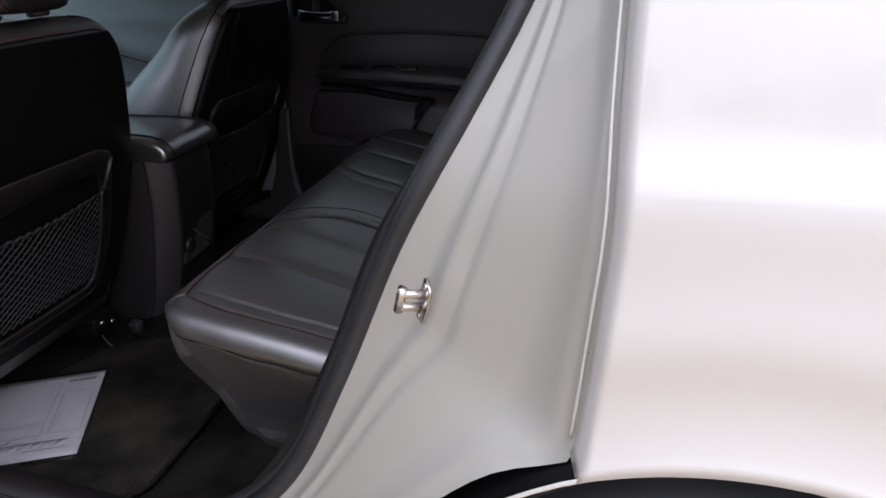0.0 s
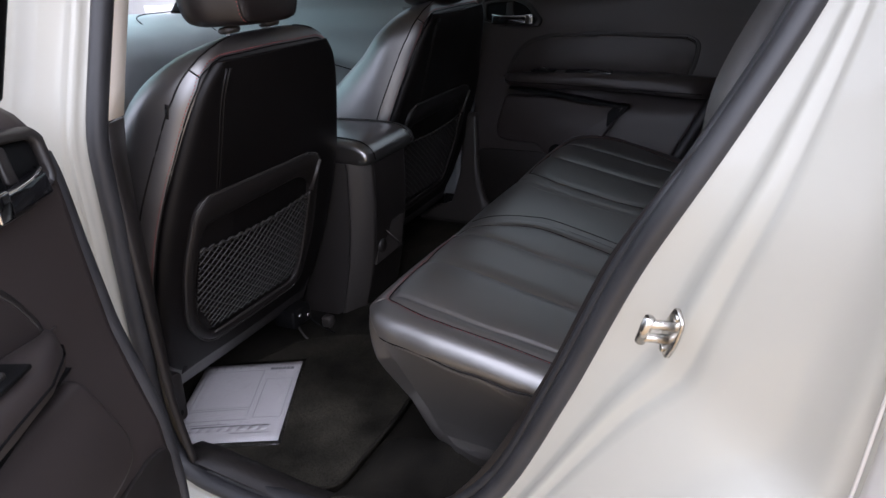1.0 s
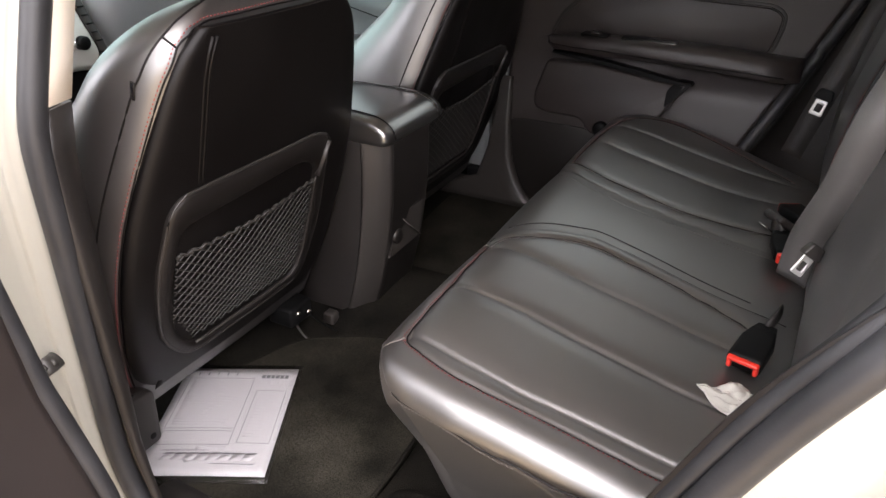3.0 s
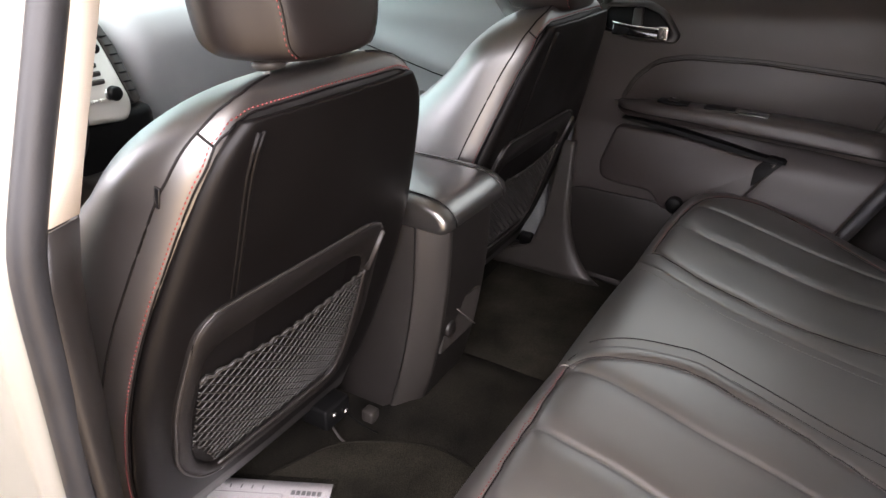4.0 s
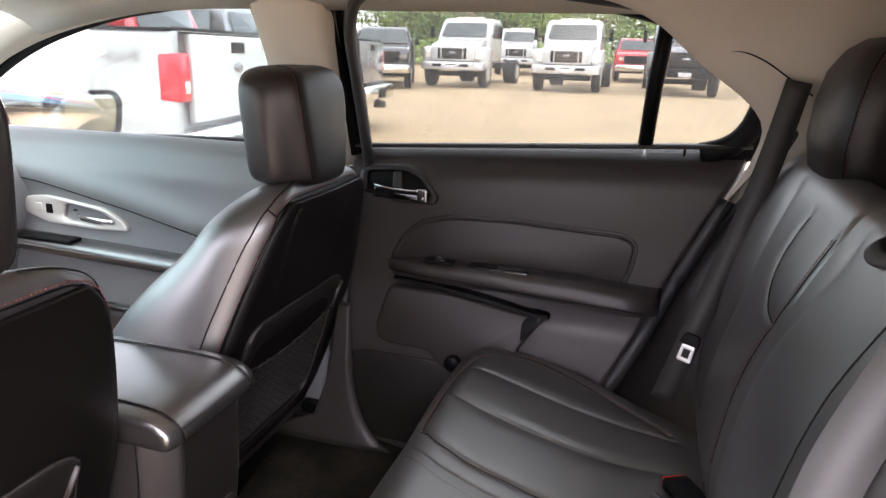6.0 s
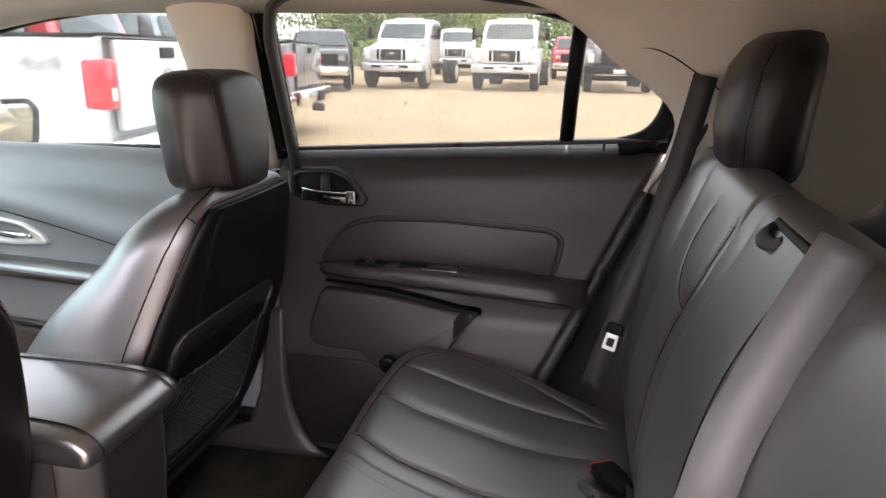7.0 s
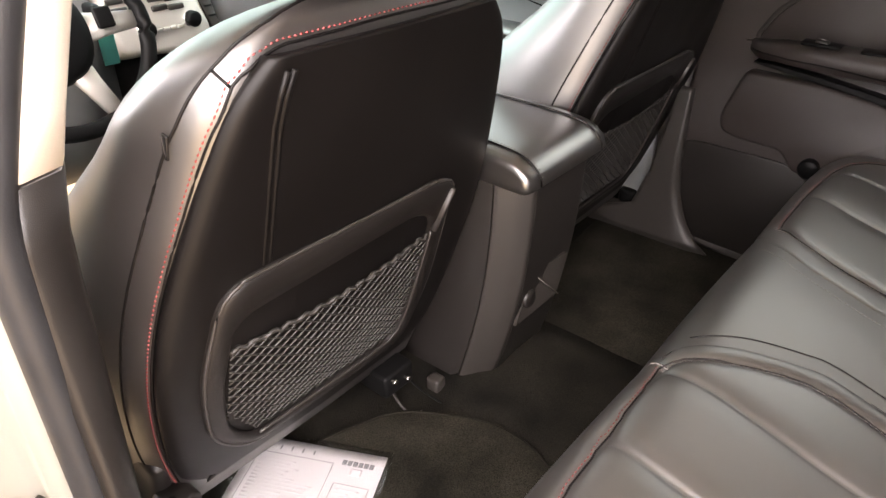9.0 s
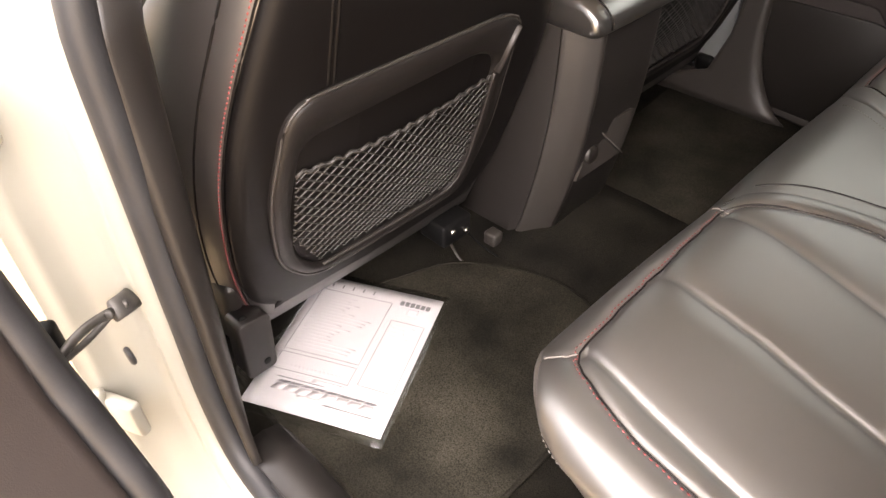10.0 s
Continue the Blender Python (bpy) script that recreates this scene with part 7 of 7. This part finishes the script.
def build_pickup(p, heading, paint, label, decal=False, group="parked pickups"):
    t = thing("pickup_truck", label, "pickup truck", group, at=(p[0], p[1], ground_z(p[1])))
    M = xf(p, heading)
    R = M.to_3x3().to_4x4()
    # x = 0 is the tail; the nose is at +5.8
    part("bed", lofted([(.06, .98, .72, 1.46, .04), (.0, .99, .70, 1.47, .05), (.12, 1.0, .62, 1.47, .06), (1.0, 1.01, .60, 1.475, .07), (2.05, 1.0, .58, 1.475, .07)], M), paint, t)
    part("bed_rail", tube([M @ Vector((.05, s * .95, 1.475)) for s in (-1, 1)], .025, 6), PLASTIC_BLACK, t)
    for s in (-1, 1):
        part("bed_cap", rbox(2.0, .10, .025, .01, M @ Vector((1.05, s * .95, 1.478)), 2, R), PLASTIC_BLACK, t)
    part("cab", lofted([(2.06, .99, .58, 1.45, .08), (2.10, .97, .58, 1.50, .08), (2.22, .84, .58, 1.92, .12), (2.5, .82, .58, 1.98, .12), (3.3, .82, .58, 1.98, .12), (3.55, .84, .58, 1.90, .12), (4.1, .97, .58, 1.42, .08), (4.2, .99, .58, 1.38, .10)], M), paint, t)
    part("hood", lofted([(4.15, .98, .55, 1.36, .10), (4.8, .98, .55, 1.34, .12), (5.6, .95, .55, 1.26, .12), (5.72, .90, .60, 1.18, .10)], M), paint, t)
    part("rear_window", plate(outline([(-.70, 1.52), (.70, 1.52), (.64, 1.86), (-.64, 1.86)], .06, 4), lambda u, v, h: M @ Vector((2.10 + (v - 1.52) * .30 - h, u, v)), .03, .004, -.06), AUTO_GLASS, t)
    part("windscreen", plate(outline([(-.84, 1.44), (.84, 1.44), (.74, 1.88), (-.74, 1.88)], .06, 4), lambda u, v, h: M @ Vector((4.12 - (v - 1.44) * 1.2 + h, u, v)), .03, .004, -.06), AUTO_GLASS, t)
    for s in (-1, 1):
        for a, b in ((2.35, 2.95), (3.05, 3.75)):
            part("side_window", plate(outline([(a, 1.45), (b + (.22 if b > 3 else 0), 1.45), (b - .1, 1.86), (a + .05, 1.86)], .05, 4), lambda u, v, h: M @ Vector((u, s * (1.03 - (v - 1.40) * .34 + h), v)), .012, .003, -.06), AUTO_GLASS, t)
        tl = part("tail_lamp", rbox(.19, .16, .36, .03, M @ Vector((.075, s * .925, 1.140)), 3, R), LENS_RED, t, "red tail lamp")
        part("lamp_insert", rbox(.01, .07, .09, .008, M @ Vector((-.022, s * .925, 1.07)), 2, R), LAMP_GLASS, tl)
        part("arch_flare", tube([M @ Vector((1.25 + .50 * math.cos(a), s * 1.01, .42 + .50 * math.sin(a))) for a in [math.pi * k / 16 for k in range(17)]], (.03, .02), 6), paint, t)
        part("arch_gap", disc(.47, .06, M @ Vector((1.25, s * .985, .44)), "z", 28, .004, turn=R @ Matrix.Rotation(math.pi / 2, 4, "X")), PLASTIC_BLACK, t)
        part("arch_gap", disc(.47, .06, M @ Vector((4.85, s * .965, .44)), "z", 28, .004, turn=R @ Matrix.Rotation(math.pi / 2, 4, "X")), PLASTIC_BLACK, t)
        road_wheel(t, M, 1.25, s * .92, .41)
        road_wheel(t, M, 4.85, s * .90, .41)
        part("headlamp", rbox(.12, .30, .20, .03, M @ Vector((5.66, s * .76, 1.02)), 3, R), LAMP_GLASS, t)
        part("mirror", rbox(.10, .16, .22, .04, M @ Vector((3.75, s * 1.16, 1.50)), 3, R), PLASTIC_BLACK, t)
    tg = part("tailgate", plate(outline([(-.84, .80), (.84, .80), (.84, 1.45), (-.84, 1.45)], .03, 4), lambda u, v, h: M @ Vector((-.005 - h, u, v)), .02, .006, -.03), paint, t)
    part("tailgate_handle", rbox(.02, .26, .09, .02, M @ Vector((-.028, 0, 1.36)), 3, R), PLASTIC_BLACK, tg)
    part("badge", disc(.075, .012, M @ Vector((-.028, 0, 1.20)), "z", 24, .003, turn=R @ Matrix.Rotation(math.pi / 2, 4, "Y") @ Matrix.Diagonal((.55, 1.2, 1, 1))), TRUCK_GREY, tg, "plain oval badge")
    part("rear_bumper", lofted([(-.20, .92, .52, .74, .04), (-.17, .98, .50, .76, .05), (.05, 1.0, .50, .76, .05)], M), CHROME, t, "chrome step bumper")
    part("plate_recess", rbox(.03, .46, .16, .02, M @ Vector((-.20, 0, .63)), 2, R), PLASTIC_BLACK, t)
    part("hitch", rbox(.20, .12, .12, .02, M @ Vector((-.15, 0, .44)), 2, R), DARK_STEEL, t)
    part("grille", plate(outline([(-.62, .80), (.62, .80), (.66, 1.16), (-.66, 1.16)], .04, 4), lambda u, v, h: M @ Vector((5.72 + h, u, v)), .02, .006, -.05), PLASTIC_BLACK, t)
    part("front_bumper", lofted([(5.90, .86, .50, .74, .05), (5.80, .98, .48, .76, .06), (5.5, 1.0, .48, .76, .06)], M), CHROME, t)
    part("underbody", rbox(5.0, 1.5, .25, .05, M @ Vector((2.8, 0, .50)), 2, R), PLASTIC_BLACK, t)
    if decal:
        for s in (-1,):
            cu = bpy.data.curves.new("decal", "FONT")
            cu.body, cu.size, cu.extrude, cu.align_x = "4x4", .15, .001, "CENTER"
            ob = new("decal", cu)
            dg = bpy.context.evaluated_depsgraph_get()
            me = bpy.data.meshes.new_from_object(ob.evaluated_get(dg))
            bpy.data.objects.remove(ob)
            bm = bmesh.new()
            bm.from_mesh(me)
            bpy.data.meshes.remove(me)
            T = M @ Matrix.Translation((.44, 1.014, 1.24)) @ Matrix.Rotation(math.pi, 4, "Z") @ Matrix.Rotation(math.pi / 2, 4, "X") @ Matrix.Diagonal((1.35, 1, 1, 1))
            bmesh.ops.transform(bm, matrix=T, verts=bm.verts)
            part("decal", bm, mat("faded grey decal film", (.40, .37, .38), .4, var=.15, scale=20), t, "grey 4x4 lettering", smooth=False)
    return t


HD = 190.0
dirn = Vector((math.cos(radians(HD)), math.sin(radians(HD))))
left = Vector((-dirn.y, dirn.x))


def tail_at(corner):
    """The tail's middle, when the near rear corner stands at corner."""
    return corner[0] - left.x * .98, corner[1] - left.y * .98


build_pickup(tail_at((-3.47, 4.33)), HD, TRUCK_WHITE, "white pickup truck with red tail lamps and a chrome bumper", True)
build_pickup(tail_at((-4.05, 7.25)), HD, TRUCK_RED, "red pickup truck parked beside a white one")
build_pickup(tail_at((-4.62, 10.1)), HD, TRUCK_GREY, "grey pickup truck with a red tail lamp and chrome bumper")
build_pickup((-10.6, 26.9), -72, TRUCK_BLACK, "black pickup truck facing the car on the lot")
build_pickup((-5.3, 44.5), -88, TRUCK_RED, "red pickup truck far back on the lot", group="far vehicles")
build_pickup((-1.4, 39.0), -86, TRUCK_RED, "red pickup truck standing behind the truck row", group="far vehicles")
build_pickup((-14.5, 34.0), -60, TRUCK_GREY, "grey pickup truck at the back of the lot", group="far vehicles")


def build_suv(p, heading, paint, label):
    t = thing("parked_car", label, "car", "parked cars ahead", at=(p[0], p[1], ground_z(p[1])))
    M = xf(p, heading)
    R = M.to_3x3().to_4x4()
    part("body", lofted([(.0, .78, .45, .95, .10), (.04, .88, .35, 1.02, .12), (.3, .92, .30, 1.06, .12), (2.0, .93, .28, 1.04, .12), (3.3, .92, .28, 1.0, .12), (4.3, .88, .30, .86, .14), (4.45, .78, .36, .74, .12)], M), paint, t)
    part("cabin", lofted([(.12, .80, .98, 1.10, .05), (.22, .78, .98, 1.36, .10), (.45, .72, .98, 1.58, .12), (1.6, .72, .98, 1.62, .12), (2.4, .74, .98, 1.52, .12), (3.2, .82, .98, 1.04, .04)], M), paint, t)
    part("rear_window", plate(outline([(-.62, 1.14), (.62, 1.14), (.56, 1.48), (-.56, 1.48)], .06, 4), lambda u, v, h: M @ Vector((.14 + (v - 1.12) * .60 - h, u, v)), .02, .004, -.06), AUTO_GLASS, t)
    for s in (-1, 1):
        part("side_window", plate(outline([(.55, 1.10), (2.75, 1.06), (2.3, 1.46), (.62, 1.50)], .06, 4), lambda u, v, h: M @ Vector((u, s * (.80 - (v - 1.1) * .16 + h), v)), .012, .003, -.05), AUTO_GLASS, t)
        part("tail_lamp", rbox(.16, .20, .14, .03, M @ Vector((.09, s * .74, .93)), 3, R), LENS_RED, t, "red tail lamp")
        road_wheel(t, M, .85, s * .84, .34)
        road_wheel(t, M, 3.6, s * .84, .34)
    part("rear_bumper", lofted([(-.06, .72, .38, .60, .06), (-.02, .86, .34, .62, .08), (.2, .92, .32, .62, .08)], M), PLASTIC_BLACK, t)
    part("number_plate", rbox(.012, .32, .12, .01, M @ Vector((-.02, 0, .75)), 2, R), PAPER, t)
    return t


build_suv((-6.1, 2.55), 178, CAR_BLUE, "steel blue hatchback with red tail lamps parked ahead")
build_suv((-8.8, 5.1), 175, TRUCK_WHITE, "white parked car ahead beyond the blue one")
build_suv((-7.2, -.6), 180, TRUCK_WHITE, "white parked car ahead of the bonnet")


# ---- trees and a house at the lot's edge ----
def build_tree(x, y, h, r, leaf, seed, label):
    t = thing("tree", label, "tree", "trees along the lot", at=(x, y, ground_z(60)))
    rnd = random.Random(seed)
    z0 = ground_z(60)
    trunk = [(x, y, z0), (x + .1, y, z0 + h * .2), (x - .05, y, z0 + h * .45), (x + .1, y, z0 + h * .7)]
    bm = bmesh.new()
    P = cat_rom(trunk, 12)
    loft([[p + Vector((math.cos(a), math.sin(a), 0)) * (.28 * (1 - k / 14)) for a in [q * math.tau / 8 for q in range(8)]] for k, p in enumerate(P)], bm=bm)
    for k in range(7):
        a = rnd.uniform(0, math.tau)
        b = P[4 + k]
        e = b + Vector((math.cos(a) * r * .7, math.sin(a) * r * .7, h * .18))
        tube([b, b.lerp(e, .5) + Vector((0, 0, .2)), e], .06, 5, bm=bm)
    part("trunk", bm, BARK, t)
    verts, faces = [], []
    clumps = []
    for k in range(34):
        a, u, q = rnd.uniform(0, math.tau), rnd.uniform(-1, 1), rnd.uniform(.45, 1)
        s = math.sqrt(1 - u * u)
        clumps.append((Vector((x + r * q * s * math.cos(a), y + r * q * s * math.sin(a), z0 + h * .58 + h * .42 * q * u)), r * rnd.uniform(.22, .42)))
    for c, cr in clumps:
        for k in range(95):
            d = Vector((rnd.gauss(0, 1), rnd.gauss(0, 1), rnd.gauss(0, .8)))
            p = c + d.normalized() * cr * rnd.uniform(.5, 1.05)
            u1 = Vector((rnd.gauss(0, 1), rnd.gauss(0, 1), rnd.gauss(0, 1))).normalized()
            u2 = u1.cross(Vector((rnd.gauss(0, 1), rnd.gauss(0, 1), rnd.gauss(0, 1)))).normalized()
            s = rnd.uniform(.10, .24)
            i = len(verts)
            verts += [p - u1 * s, p + u2 * s * .55, p + u1 * s, p - u2 * s * .55]
            faces.append((i, i + 1, i + 2, i + 3))
    me = bpy.data.meshes.new("crown")
    me.from_pydata(verts, [], faces)
    me.materials.append(leaf)
    ob = new("crown", me)
    ob.parent, ob.location = t, [-c for c in t.location]
    tagged(ob, "uneven leafy crown", kind="stuff")


for k, (x, y, h, r, leaf) in enumerate(((-27, 52, 8, 3.6, LEAF_B), (-22, 58, 9, 4.2, LEAF_A), (-17.5, 54, 7, 3.4, LEAF_B), (-13, 62, 8, 4.0, LEAF_B), (-8.5, 56, 8.5, 4.0, LEAF_A), (-5.5, 60, 8, 3.6, LEAF_A), (-1.5, 55, 8, 3.8, LEAF_A), (2.5, 58, 9, 4.0, LEAF_B), (7, 55, 8, 3.8, LEAF_A), (12, 58, 8, 4, LEAF_B), (-33, 50, 9, 4.2, LEAF_A), (-40, 44, 9, 4.4, LEAF_B))):
    build_tree(x, y, h, r, leaf, k + 3, "leafy green tree behind the parked trucks" if leaf == LEAF_A else "dark green leafy tree behind the parked trucks")
for k, (x, h, r, leaf) in enumerate(((-16, 8, 4, LEAF_A), (-9, 7, 3.6, LEAF_B), (-3, 8, 4, LEAF_A), (3, 7, 3.6, LEAF_A), (9, 8, 4, LEAF_B), (15, 7.5, 4, LEAF_A))):
    build_tree(x, -34, h, r, leaf, k + 40, "leafy green tree across the lot from the open door")
rnd = random.Random(9)
verts, faces = [], []
for k in range(9000):
    x = rnd.uniform(-48, 20)
    y = 51 + rnd.uniform(-1.2, 1.2) + .02 * x
    z = ground_z(51) + rnd.uniform(0, 1) ** .7 * (1.9 + .8 * noise.noise(Vector((x * .25, 0, 0))))
    u1 = Vector((rnd.gauss(0, 1), rnd.gauss(0, 1), rnd.gauss(0, 1))).normalized()
    u2 = u1.cross(Vector((rnd.gauss(0, 1), rnd.gauss(0, 1), rnd.gauss(0, 1)))).normalized()
    s = rnd.uniform(.10, .24)
    i = len(verts)
    c = Vector((x, y, z))
    verts += [c - u1 * s, c + u2 * s * .6, c + u1 * s, c - u2 * s * .6]
    faces.append((i, i + 1, i + 2, i + 3))
me = bpy.data.meshes.new("hedge")
me.from_pydata(verts, [], faces)
me.materials.append(LEAF_A)
tagged(new("hedge", me), "uneven green hedge along the lot's edge", "hedge", kind="stuff")
house = thing("house", "low house with a brown shingle roof behind the trees", "house", at=(-17.5, 66, ground_z(66)))
z0 = ground_z(66)
part("wall", rbox(14, 8, 3.0, .02, (-17.5, 66, z0 + 1.5), 1), BEIGE, house)
part("roof", loft([[(x, 61.4, z0 + 2.9), (x, 66, z0 + 5.0), (x, 70.6, z0 + 2.9), (x, 66, z0 + 2.8)] for x in (-25, -10)]), ROOF_BROWN, house, smooth=False)
